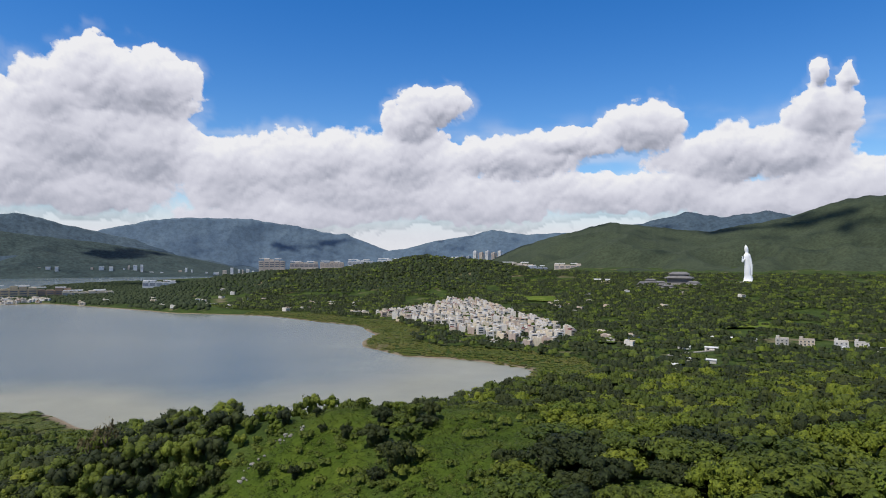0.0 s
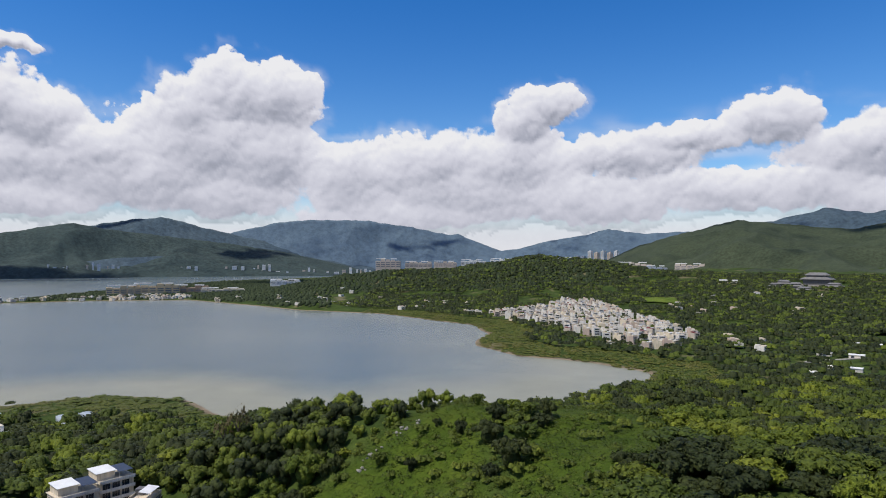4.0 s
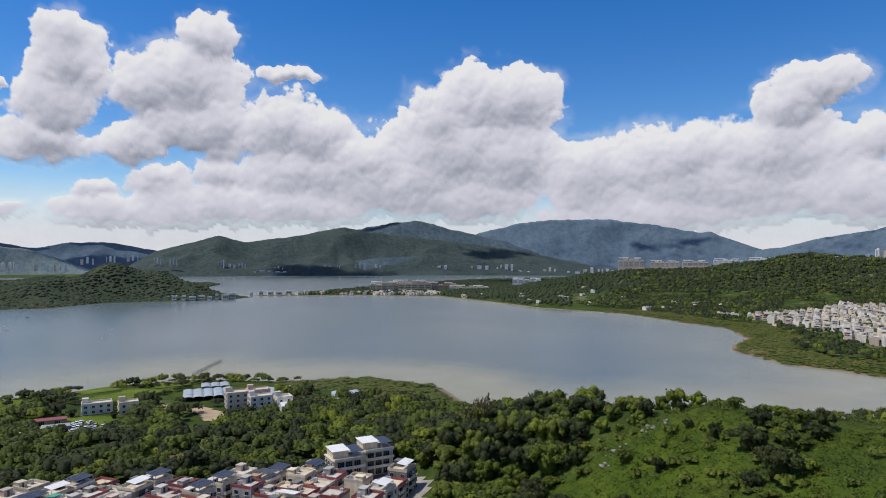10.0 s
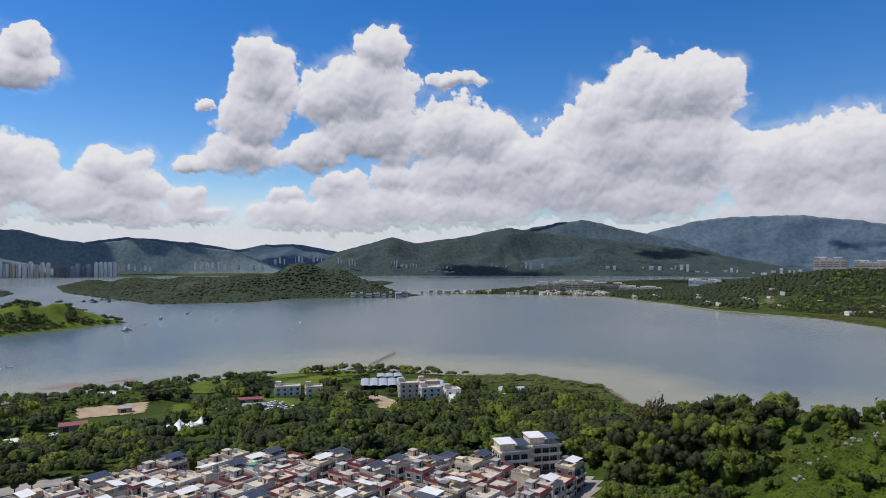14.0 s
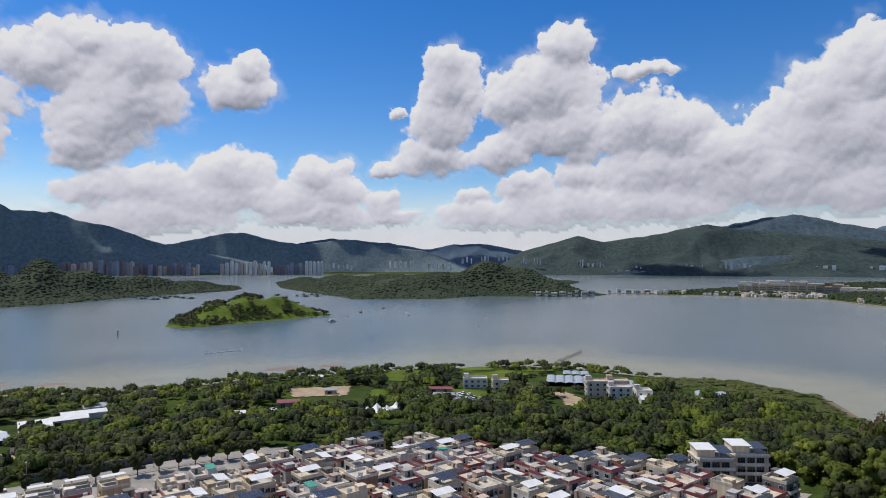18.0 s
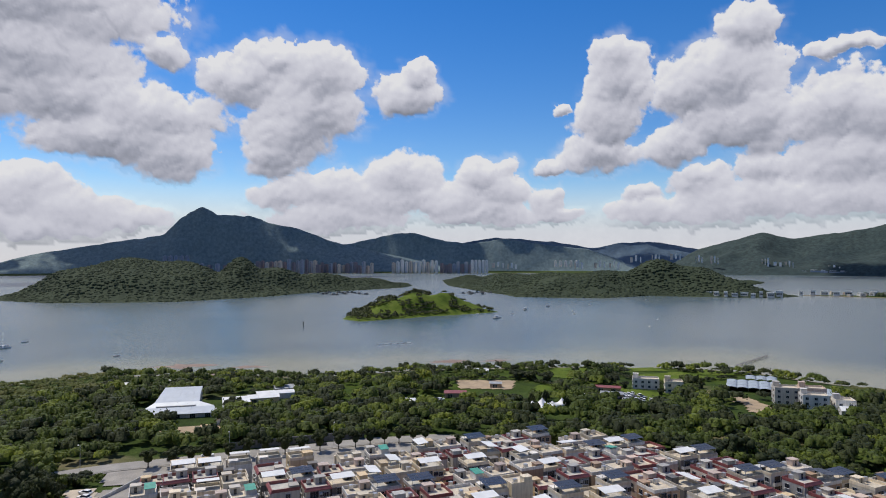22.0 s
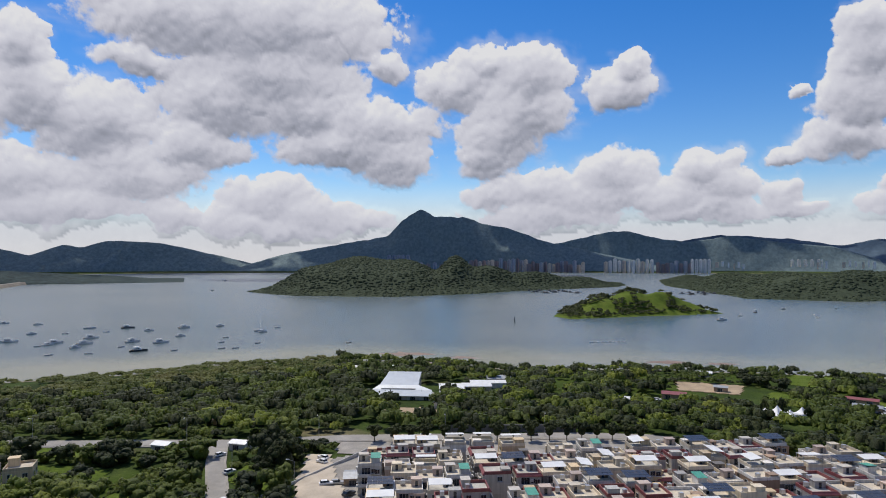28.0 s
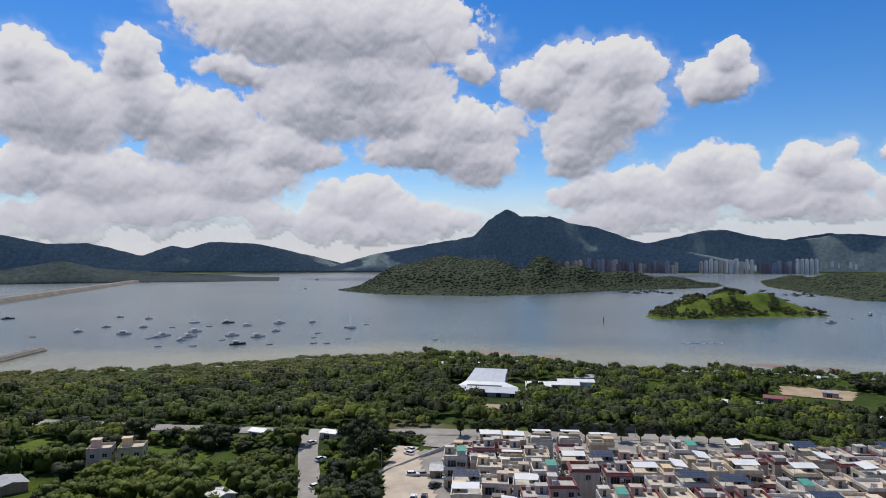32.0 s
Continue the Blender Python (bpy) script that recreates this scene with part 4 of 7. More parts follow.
for lo, hi, mat, lab in ((0, 0.66, LEAF_DARK, "dark green woodland filling a broad valley"), (0.66, 0.94, LEAF, "mid-green woodland filling a broad valley"), (0.94, 1.01, LEAF_LIGHT, "light green valley trees and scrub")):
    s_ = (pk >= lo) & (pk < hi)
    far_stand("valley_woodland", lab, vx[s_], vy[s_], vz[s_], 9.0, rng, mat, 20 + int(lo * 10), VALLEY_CROWNS)

wx_, wy_, rng = scatter(-1400, 260, 1060, 2650, 10.0, 15)
wa_, wr_ = np.degrees(np.arctan2(-wx_, wy_)), np.hypot(wx_, wy_)
wk = (inside_distance(LAND, wx_, wy_) > 14) & (wr_ > 1120) & (wa_ > -6) & (wa_ < 44) & (inside_distance(FAR_VILLAGE, wx_, wy_) < -10) & ~((wa_ < 20) & (wr_ < 1500) & (wr_ < 1750))
wk &= fbm(wx_ / 90 + 3, wy_ / 90, 3) > -0.45
wk &= ~((wa_ > 30.5) & (wa_ < 39) & (wr_ < 1690) & (fbm(wx_ / 30, wy_ / 30, 2) < -0.02))
wx_, wy_ = wx_[wk], wy_[wk]
far_stand("peninsula_woodland", "dark green woodland on the far side of the bay", wx_, wy_, ground_height(wx_, wy_), 10.0, rng, WOODS_NEAR, 31, LUMPS, 0.68)
for shore_, tops_, box_, step_, mat_, lab_, thin in ((ISLAND_SOUTH, TOPS_SOUTH, (-2350, -1300, -640, 400), 9.0, WOODS_MID, "dark woodland covering a hilly island", -0.6), (ISLAND_MID, TOPS_MID, (-2600, -1150, 460, 1740), 9.0, WOODS_MID, "dark woodland covering a low island", -0.5),
                                               (ISLET, TOPS_ISLET, (-1130, -840, 60, 320), 6.0, LEAF_DARK, "dark shrubs and trees on a grassy islet", 0.16)):
    ix, iy, rng = scatter(*box_, step_, 17)
    isd = inside_distance(shore_, ix, iy)
    fringe = (isd < 14) & (thin > 0)
    ik = (isd > 4) & ((fbm(ix / 55, iy / 55, 3) > thin) | fringe)
    if thin > 0:
        ia = np.degrees(np.arctan2(-ix, iy))
        ik = (isd > 3) & ((isd < 13 + 10 * fbm(ix / 18, iy / 18, 2)) | ((ia > 80.8) & (fbm(ix / 20, iy / 20, 2) > -0.15)) | (fbm(ix / 22 + 3, iy / 22, 3) > 0.24 - 0.35 * np.exp(-((ia - 79.4) / 1.0) ** 2)))
    ix, iy = ix[ik], iy[ik]
    iz = island_height(shore_, tops_, ix, iy, 2.0 if thin < 0 else 1.5, 1.5 if thin < 0 else 0.8)
    far_stand("island_woodland", lab_, ix, iy, iz, step_, rng, mat_, 33, LOW_CROWNS if thin > 0 else LUMPS, 1.0 if thin > 0 else 0.33)


# single trees on the hill: trunk, limbs and crown
def limb(vs, fs, p, q, r0, r1):
    p, q = Vector(p), Vector(q)
    d = (q - p).normalized()
    u = d.orthogonal().normalized()
    w = d.cross(u)
    n = len(vs)
    for c, r in ((p, r0), (q, r1)):
        for k in range(6):
            a = k * math.pi / 3
            vs.append(tuple(c + (u * math.cos(a) + w * math.sin(a)) * r))
    for k in range(6):
        fs.append((n + k, n + (k + 1) % 6, n + 6 + (k + 1) % 6, n + 6 + k))


def tree_meshes(i, mat):
    rng2 = random.Random(i)
    vs, fs = [], []
    limb(vs, fs, (0, 0, -0.6), (0.05, 0.03, 0.55), 0.075, 0.05)
    for k in range(5):
        a = k * 1.257 + rng2.random()
        limb(vs, fs, (0.05, 0.03, 0.3 + 0.06 * k), (math.cos(a) * 0.5, math.sin(a) * 0.5, 0.75 + 0.25 * rng2.random()), 0.04, 0.012)
    trunk = mesh_from("trunk", vs, fs, BARK)
    tv, tf = TREE_CROWNS[i % len(TREE_CROWNS)]
    return trunk, mesh_from("crown", tv, tf, mat, True)


KINDS = [(tree_meshes(i, m), lab) for i, (m, lab) in enumerate([(LEAF, "leafy mid-green broadleaf tree on a hillside"), (LEAF_DARK, "dense dark green tree on a hillside"), (LEAF_LIGHT, "bright green spreading tree with layered boughs"),
                                                               (LEAF, "rounded green tree among hillside scrub"), (LEAF_DARK, "shady dark-leaved tree among hillside scrub"), (LEAF_LIGHT, "sunlit yellow-green tree with an open crown")])]


def plant(kind, x, y, z, r, h, turn, group="trees on the hillside", label=None):
    (trunk, crown), lab = KINDS[kind]
    root = new("tree")
    root.empty_display_size = 0.5
    root.matrix_basis = Matrix.Translation((x, y, z)) @ Matrix.Rotation(turn, 4, "Z") @ Matrix.Diagonal((r, r, h, 1))
    for nm, me in (("trunk", trunk), ("crown", crown)):
        o = new(nm, me)
        o.parent = root
    return tagged(root, label or lab, "tree", group)


trng = random.Random(4)
for i in near:
    light = fbm(np.array([tx[i] / 30]), np.array([ty[i] / 30]), 2)[0]
    kind = trng.choice([1, 4, 0] if grass[i] > -3 else ([2, 5, 2, 5] if light > 0.05 else [0, 1, 3, 4, 0, 2, 5]))
    plant(kind, tx[i], ty[i], tz[i] - 0.2, rs[i] * 1.12, hs[i] * (1.05 if grass[i] < -3 else 1.2), trng.random() * 6.28)
# low shrubs in the meadows
bx_, by_, rng = scatter(-450, -330, 30, 330, 5.0, 41, 1.6)
bk = (fbm(bx_ / 16, by_ / 16, 3) > 0.1) & (inside_distance(LAND, bx_, by_) > 6) & ~is_open(bx_, by_)
bx_, by_ = bx_[bk], by_[bk]
stand("meadow_shrubs", "low green shrubs and hedges in the meadows", LOW_CROWNS, bx_, by_, ground_height(bx_, by_) - 0.3, 1.0 + 1.3 * rng.random(bx_.size), 0.8 + 0.9 * rng.random(bx_.size), LEAF, 42)
# larger bushes breaking up the open flank
qx, qy, rng = scatter(-140, 80, 60, 240, 4.2, 52, 1.6)
qk = (hill_grass(qx, qy) > -4) & (fbm(qx / 13, qy / 13, 3) > -0.1)
qx, qy = qx[qk], qy[qk]
qr = 0.9 + 1.5 * rng.random(qx.size) ** 2
stand("bushes", "leafy green bushes scattered over a hillside", LOW_LEAFY, qx, qy, ground_height(qx, qy) - 0.4, qr, qr * (0.8 + 0.5 * rng.random(qx.size)), LEAF, 53)
# dry brown scrub on the eastern spur
qx, qy, rng = scatter(170, 330, 270, 440, 4.6, 58, 1.6)
qa, qd = np.degrees(np.arctan2(-qx, qy)), np.hypot(qx, qy)
qk = (qa < -30 + 2 * fbm(qx / 20, qy / 20, 2)) & (qa > -38) & (qd > 345) & (qd < 520)
qx, qy = qx[qk], qy[qk]
qr = 1.6 + 1.8 * rng.random(qx.size)
stand("dry_scrub", "brown and olive dry scrub on a hillside", LOW_LEAFY, qx, qy, ground_height(qx, qy) - 0.4, qr, qr * (0.6 + 0.5 * rng.random(qx.size)), LEAF_DRY, 59)
# overgrown plots beside the side road
qx, qy, rng = scatter(-262, -176, -175, -60, 3.4, 54, 1.5)
qk = (line_distance(MAIN_ROAD, qx, qy) > 5.6) & (line_distance(SIDE_ROAD, qx, qy) > 4) & (inside_distance(DIRT_LOT, qx, qy) < -2) & (inside_distance(VILLAGE, qx, qy) < -3) & ~is_open(qx, qy) & (fbm(qx / 12, qy / 12, 3) > -0.12)
for hx, hy, hr in ((-192, -153, 10), (-236, -124, 5.5), (-241, -96, 5.5), (-165, -168, 7)):
    qk &= np.hypot(qx - hx, qy - hy) > hr
qx, qy = qx[qk], qy[qk]
qr = 1.2 + 1.7 * rng.random(qx.size) ** 2
stand("roadside_shrubs", "tangled green shrubs on overgrown roadside plots", LOW_LEAFY, qx, qy, ground_height(qx, qy) - 0.3, qr, qr * (0.7 + 0.6 * rng.random(qx.size)), LEAF, 55)
# hedges between the meadow plots
hxy = []
for (x0, y0), (x1, y1) in (((-404, 92), (-372, 92)), ((-404, 92), (-394, 150)), ((-440, 100), (-404, 92)), ((-394, 150), (-360, 158)), ((-440, 150), (-394, 150)), ((-376, 172), (-400, 210)), ((-400, 210), (-440, 214)), ((-352, 222), (-400, 210)), ((-360, 232), (-366, 282)), ((-400, 262), (-372, 300)), ((-310, 214), (-345, 226)), ((-420, 40), (-396, 92))):
    n_h = int(math.hypot(x1 - x0, y1 - y0) / 2.2)
    hxy += [(x0 + (x1 - x0) * k / n_h + trng.uniform(-1.5, 1.5), y0 + (y1 - y0) * k / n_h + trng.uniform(-1.5, 1.5)) for k in range(n_h)]
qx, qy = np.array([p[0] for p in hxy]), np.array([p[1] for p in hxy])
qr = 1.3 + 1.2 * np.random.default_rng(57).random(qx.size)
stand("hedges", "dark hedges dividing green meadow plots", LOW_LEAFY, qx, qy, ground_height(qx, qy) - 0.3, qr, qr * 1.1, LEAF_DARK, 57)
for x, y, r, h in ((-394, 144, 5.5, 5.0), (-390, 152, 5.5, 5.0), (-383, 159, 5.5, 5.0),  (-312, 122, 1.9, 6.5), (-303, 137, 1.8, 6.0), (-318, 132, 1.8, 6.2), (-372, 92, 1.6, 6.0), (-376, 86, 1.5, 5.5), (-352, 196, 3.0, 3.4), (-330, 206, 2.6, 3.0), (-366, 214, 3.2, 3.4), (-352, 232, 3.4, 3.6), (-342, 240, 3.0, 3.2), (-424, 152, 3.6, 3.8), (-408, 190, 3.0, 3.4), (-352, 158, 3.4, 4.0)):
    plant(1, x, y, float(ground_height([x], [y])[0]), r, h, x, "trees in the meadows", "dark spreading tree standing in a green meadow" if h < 5 else "tall slender dark tree in a meadow")
# dark creeper-clad shrubs standing on the open flank
for a, r, k in ((12.9, 176, 2.4), (15.6, 168, 2.6), (19.3, 205, 2.8), (8.6, 182, 2.6), (3.0, 170, 3.0), (1.0, 178, 3.4), (10.6, 190, 1.8)):
    p = polar(a, r)
    plant(1 if k > 2.5 else 4, p.x, p.y, float(ground_height([p.x], [p.y])[0]) - 0.6, k * 0.8, k * 1.35, a, "dark shrubs on the open hillside", "dark creeper-clad shrub on a grassy hillside")
# trees along the main road and between the houses
for (x0, y0), (x1, y1), n in (((-251, -48), (-262, 40), 13), ((-262, 40), (-262, 62), 4)):
    for k in range(n):
        x, y = x0 + (x1 - x0) * k / n, y0 + (y1 - y0) * k / n
        plant(1 if k % 3 else 4, x - 4, y + trng.random() * 2, float(ground_height([x], [y])[0]) + 2.2, 2.6 + trng.random(), 3.6 + 1.4 * trng.random(), k, "trees along the road", "dark roadside tree with a bare trunk")
for x, y, r in ((-157, 150, 2.6), (-206, 118, 2.4), (-222, -78, 7.5), (-216, -70, 6.0), (-230, -74, 5.0), (-210, -76, 4.0), (-236, -80, 4.5), (-180, 60, 2.2)):
    plant(1, x, y, float(ground_height([x], [y])[0]), r, r * 1.5, r, "trees among the houses", "shady green tree beside village houses")
for (x, y, r) in ((*polar(27.6, 258)[:2], 5.2), (*polar(28.8, 262)[:2], 4.4)):
    (trunk, crown), _ = KINDS[0]
    root = new("tree")
    root.matrix_basis = pose(x, y, float(ground_height([x], [y])[0])) @ Matrix.Diagonal((r, r, r * 2.2, 1))
    o = new("trunk", trunk)
    o.parent = root
    o = new("crown", mesh_from("crown", *crown_template(77, 9, 190, 0.08, 0.8, 0.1, ""), LEAF_DRY))
    o.parent = root
    tagged(root, "tall half-bare tree with brown dry leaves", "tree", "dry trees above the shore")

# ---------------------------------------------------------------- parts and boxes
class Build:
    """Collects boxes and prisms for one mesh."""

    def __init__(self):
        self.v, self.f, self.m = [], [], []

    def box(self, x0, x1, y0, y1, z0, z1, m=0):
        n = len(self.v)
        self.v += [(x, y, z) for z in (z0, z1) for x, y in ((x0, y0), (x1, y0), (x1, y1), (x0, y1))]
        self.f += [(n, n + 3, n + 2, n + 1), (n + 4, n + 5, n + 6, n + 7)] + [(n + k, n + (k + 1) % 4, n + 4 + (k + 1) % 4, n + 4 + k) for k in range(4)]
        self.m += [m] * 6
        return self

    def hexa(self, low, high, m=0):
        """Four corners below, four above, counter-clockwise from above."""
        n = len(self.v)
        self.v += list(low) + list(high)
        self.f += [(n, n + 3, n + 2, n + 1), (n + 4, n + 5, n + 6, n + 7)] + [(n + k, n + (k + 1) % 4, n + 4 + (k + 1) % 4, n + 4 + k) for k in range(4)]
        self.m += [m] * 6
        return self

    def mesh(self, name, *mats):
        return mesh_from(name, self.v, self.f, mats=list(mats), index=self.m)


def part(name, me, parent, label="", at=None):
    o = new(name, me)
    o.parent = parent
    if at is not None:
        o.matrix_basis = at
    if label:
        o["label"] = label
    return o


def tiled_wall(name, color, rough=0.55):
    """A house wall of small tiles or paint, with rain streaks and stained patches."""
    m, nt, b = material(name, rough)
    p = position(nt)
    mp = nt.nodes.new("ShaderNodeMapping")
    mp.inputs["Scale"].default_value = (1.6, 1.6, 0.12)
    nt.links.new(p, mp.inputs[0])
    streak = ramp(nt, noise_tex(nt, 1.0, 4, 0.65, mp.outputs[0]), [(0.35, (0.70, 0.68, 0.64)), (0.6, (1, 1, 1))])
    c = ramp(nt, noise_tex(nt, 0.35, 4, 0.6, p), [(0.3, tuple(v * 0.86 for v in color)), (0.7, color)])
    c = mix(nt, 0.75, c, streak, "MULTIPLY")
    hue = ramp(nt, nt.nodes.new("ShaderNodeObjectInfo").outputs["Random"], [(0.0, (0.70, 0.70, 0.71)), (0.5, (0.96, 0.95, 0.94)), (1.0, (1.16, 1.10, 1.02))])
    nt.links.new(mix(nt, 1.0, c, hue, "MULTIPLY"), b.inputs["Base Color"])
    return m


WALLS = [tiled_wall("wall_grey", (0.50, 0.48, 0.44)), tiled_wall("wall_white", (0.72, 0.70, 0.66)), tiled_wall("wall_pink", (0.56, 0.45, 0.38)), tiled_wall("wall_beige", (0.62, 0.49, 0.31)),
         tiled_wall("wall_brown", (0.42, 0.29, 0.19)), tiled_wall("wall_dark", (0.16, 0.155, 0.15)), tiled_wall("wall_sand", (0.54, 0.49, 0.42)), tiled_wall("wall_cream", (0.70, 0.62, 0.48))]
ROOF_TILE = plain("roof_floor_tiles", (0.58, 0.50, 0.38), 0.8, vary=0.3, scale=0.3, fine=3)
ROOF_GREY = plain("roof_floor_grey", (0.50, 0.47, 0.41), 0.85, vary=0.35, scale=0.3, fine=3)
MAROON = plain("maroon_tiles", (0.26, 0.075, 0.07), 0.5, vary=0.3)
WHITE = plain("white_sheet", (0.68, 0.68, 0.66), 0.5, vary=0.12, scale=0.3)
GREEN_SHEET = plain("green_sheet", (0.06, 0.30, 0.22), 0.6)
GREY_SHEET = plain("grey_sheet", (0.36, 0.37, 0.38), 0.5, 0.3)
SOLAR = plain("solar_glass", (0.035, 0.042, 0.06), 0.35, 0.0, vary=0.2)
STEEL = plain("steel", (0.45, 0.46, 0.47), 0.4, 0.7)
GLASS = plain("window_glass", (0.03, 0.035, 0.045), 0.12, vary=0.3, relief=0)
FRAME = plain("window_frame", (0.5, 0.5, 0.5), 0.5)
RAIL = plain("balcony_rail", (0.55, 0.54, 0.52), 0.5)
CONCRETE = plain("concrete", (0.30, 0.275, 0.24), 0.9, vary=0.3, scale=0.15, fine=2)
ASPHALT = plain("asphalt", (0.30, 0.28, 0.25), 0.92, vary=0.25, scale=0.12, fine=3)
DIRT = plain("bare_earth", (0.40, 0.30, 0.19), 0.95, vary=0.3, scale=0.1, fine=1.5)
TANK = plain("steel_tank", (0.6, 0.6, 0.6), 0.35, 0.6)

WIN = Build().box(-0.75, 0.75, -0.08, 0.02, -0.7, 0.7, 0)
for bx in ((-0.68, -0.03), (0.03, 0.68)):
    WIN.box(bx[0], bx[1], -0.11, -0.05, -0.62, 0.62, 1)
WIN.box(-0.9, 0.9, -0.28, 0.0, -0.82, -0.72, 0)
WIN_ME = WIN.mesh("window", FRAME, GLASS)
TALL = Build().box(-1.3, 1.3, -0.06, 0.02, -1.1, 1.1, 0)
for bx in ((-1.22, -0.42), (-0.36, 0.36), (0.42, 1.22)):
    TALL.box(bx[0], bx[1], -0.1, -0.04, -1.05, 1.02, 1)
TALL_ME = TALL.mesh("window", FRAME, GLASS)
AC_ME = Build().box(-0.42, 0.42, -0.55, 0, -0.3, 0.3, 0).box(-0.32, 0.32, -0.57, -0.55, -0.22, 0.22, 1).mesh("air_conditioner", WHITE, FRAME)
FACE = {"front": 0, "right": 90, "back": 180, "left": 270}


def on_face(face, w, d, u, z, out=0.0):
    """A pose on a wall: u along it, z up."""
    half = d / 2 if face in ("front", "back") else w / 2
    return pose(0, 0, 0, 0, 0, FACE[face]) @ pose(u, -half - out, z)


def house(v):
    """A three-storey village house with a flat roof terrace; v picks its size, walls and what stands on the roof."""
    rnd = random.Random(100 + v)
    w, d, h = 7.0 + rnd.random() * 1.0, 7.0 + rnd.random() * 1.0, 8.2 + rnd.choice([0, 0.3, -2.4, 0.6, 0.1])
    wall = WALLS[v % len(WALLS)]
    top = ["maroon", "solar", "open", "sheet", "open", "sheet", "maroon", "open", "shed", "sheet", "open", "maroon", "solar", "open"][v]
    word = {"solar": "solar panels over its roof terrace", "sheet": "a pale sheet canopy on its roof", "open": "an open roof terrace", "maroon": "a maroon tiled roof edge", "shed": "a white rooftop shed"}[top]
    tone = ["grey", "white", "pinkish", "beige", "brown", "charcoal", "sandy", "cream"][v % 8]
    root = tagged(new("village_house"), f"{tone} three-storey village house with {word}", "house", "houses of the near village")
    b = Build().box(-w / 2, w / 2, -d / 2, d / 2, -3.0, h)
    for k in (1, 2):
        b.box(-w / 2 - 0.06, w / 2 + 0.06, -d / 2 - 0.06, d / 2 + 0.06, h * k / 3 - 0.12, h * k / 3 + 0.08)
    if rnd.random() < 0.6:
        b.box(w / 2 - 2.4, w / 2 + 0.5, -d / 2 - 0.55, -d / 2 + 0.5, -3.0, h)
    part("wall", b.mesh("wall", wall), root)
    b = Build().box(-w / 2 + 0.18, w / 2 - 0.18, -d / 2 + 0.18, d / 2 - 0.18, h, h + 0.08)
    part("roof", b.mesh("roof", ROOF_TILE if v % 3 else ROOF_GREY), root, "pale roof terrace floor")
    ph = 0.95
    b = Build()
    for x0, x1, y0, y1 in ((-w / 2 - .04, w / 2 + .04, -d / 2 - .04, -d / 2 + .18), (-w / 2 - .04, w / 2 + .04, d / 2 - .18, d / 2 + .04), (-w / 2 - .04, -w / 2 + .18, -d / 2 + .18, d / 2 - .18), (w / 2 - .18, w / 2 + .04, -d / 2 + .18, d / 2 - .18)):
        b.box(x0, x1, y0, y1, h + 0.003, h + ph)
    part("parapet", b.mesh("parapet", MAROON if v in (0, 6, 11, 2) else (WALLS[7] if v % 2 else WALLS[1])), root, "maroon tiled parapet" if v in (0, 6, 11, 2) else "pale parapet")
    if top == "maroon":
        for s in (-1,):
            b = Build()
            y0, y1 = s * d / 2, s * (d / 2 + 0.55)
            lo, hi = min(y0, y1), max(y0, y1)
            o, i_ = (lo, hi) if s < 0 else (hi, lo)
            b.box(-w / 2 - 0.5, w / 2 + 0.5, lo, hi, h - 0.05, h + 0.14)
            b.hexa([(-w / 2 - .5, lo, h + .14), (w / 2 + .5, lo, h + .14), (w / 2 + .5, hi, h + .14), (-w / 2 - .5, hi, h + .14)],
                   [(-w / 2 - .1, i_ - .03 if s > 0 else i_ - .03, h + .85), (w / 2 + .1, i_ - .03, h + .85), (w / 2 + .1, i_, h + .85), (-w / 2 - .1, i_, h + .85)])
            part("roof_edge", b.mesh("roof_edge", MAROON), root, "sloping maroon tiles")
    sw, sh = 2.4 + rnd.random(), (2.0 if v % 5 in (0, 2, 3) else 1.3)
    sx = rnd.choice([-1, 1]) * (w / 2 - sw / 2 - 0.25)
    b = Build().box(sx - sw / 2, sx + sw / 2, d / 2 - 2.7, d / 2 - 0.22, h + 0.08, h + sh)
    b.box(sx - sw / 2 - 0.15, sx + sw / 2 + 0.15, d / 2 - 2.85, d / 2 - 0.1, h + sh, h + sh + 0.15)
    b.box(sx - 0.4, sx + 0.4, d / 2 - 2.74, d / 2 - 2.6, h + 0.1, h + sh - 0.3, 1)
    part("stair_head", b.mesh("stair_head", wall, GLASS), root)
    fx = 1 if sx < 0 else -1
    if top == "solar":
        b = Build()
        for px_ in (-w / 2 + 0.4, w / 2 - 0.4):
            for py_ in (-d / 2 + 0.4, 0.6):
                b.box(px_ - 0.05, px_ + 0.05, py_ - 0.05, py_ + 0.05, h + 0.08, h + 2.5)
        part("post_frame", b.mesh("post_frame", STEEL), root)
        nx, ny = 5, 3
        for iy in range(ny):
            b = Build()
            for ix in range(nx):
                x0, x1 = -w / 2 + 0.2 + ix * (w - 0.4) / nx, -w / 2 + 0.2 + (ix + 1) * (w - 0.4) / nx - 0.07
                y0, y1 = -d / 2 + 0.1 + iy * 1.75, -d / 2 + 0.1 + iy * 1.75 + 1.66
                za, zb = h + 2.42 + iy * 0.16, h + 2.55 + iy * 0.16
                b.hexa([(x0, y0, za), (x1, y0, za), (x1, y1, zb), (x0, y1, zb)], [(x0, y0, za + .05), (x1, y0, za + .05), (x1, y1, zb + .05), (x0, y1, zb + .05)])
            part("solar_panel", b.mesh("solar_panel", SOLAR), root, "dark blue solar panels")
    elif top in ("sheet", "shed"):
        x0, x1 = (-w / 2 + 0.3, w / 2 - 0.6) if top == "sheet" else sorted((fx * (w / 2 - 0.25), fx * 0.3))
        y0, y1 = -d / 2 + 0.3, d / 2 - 3.3
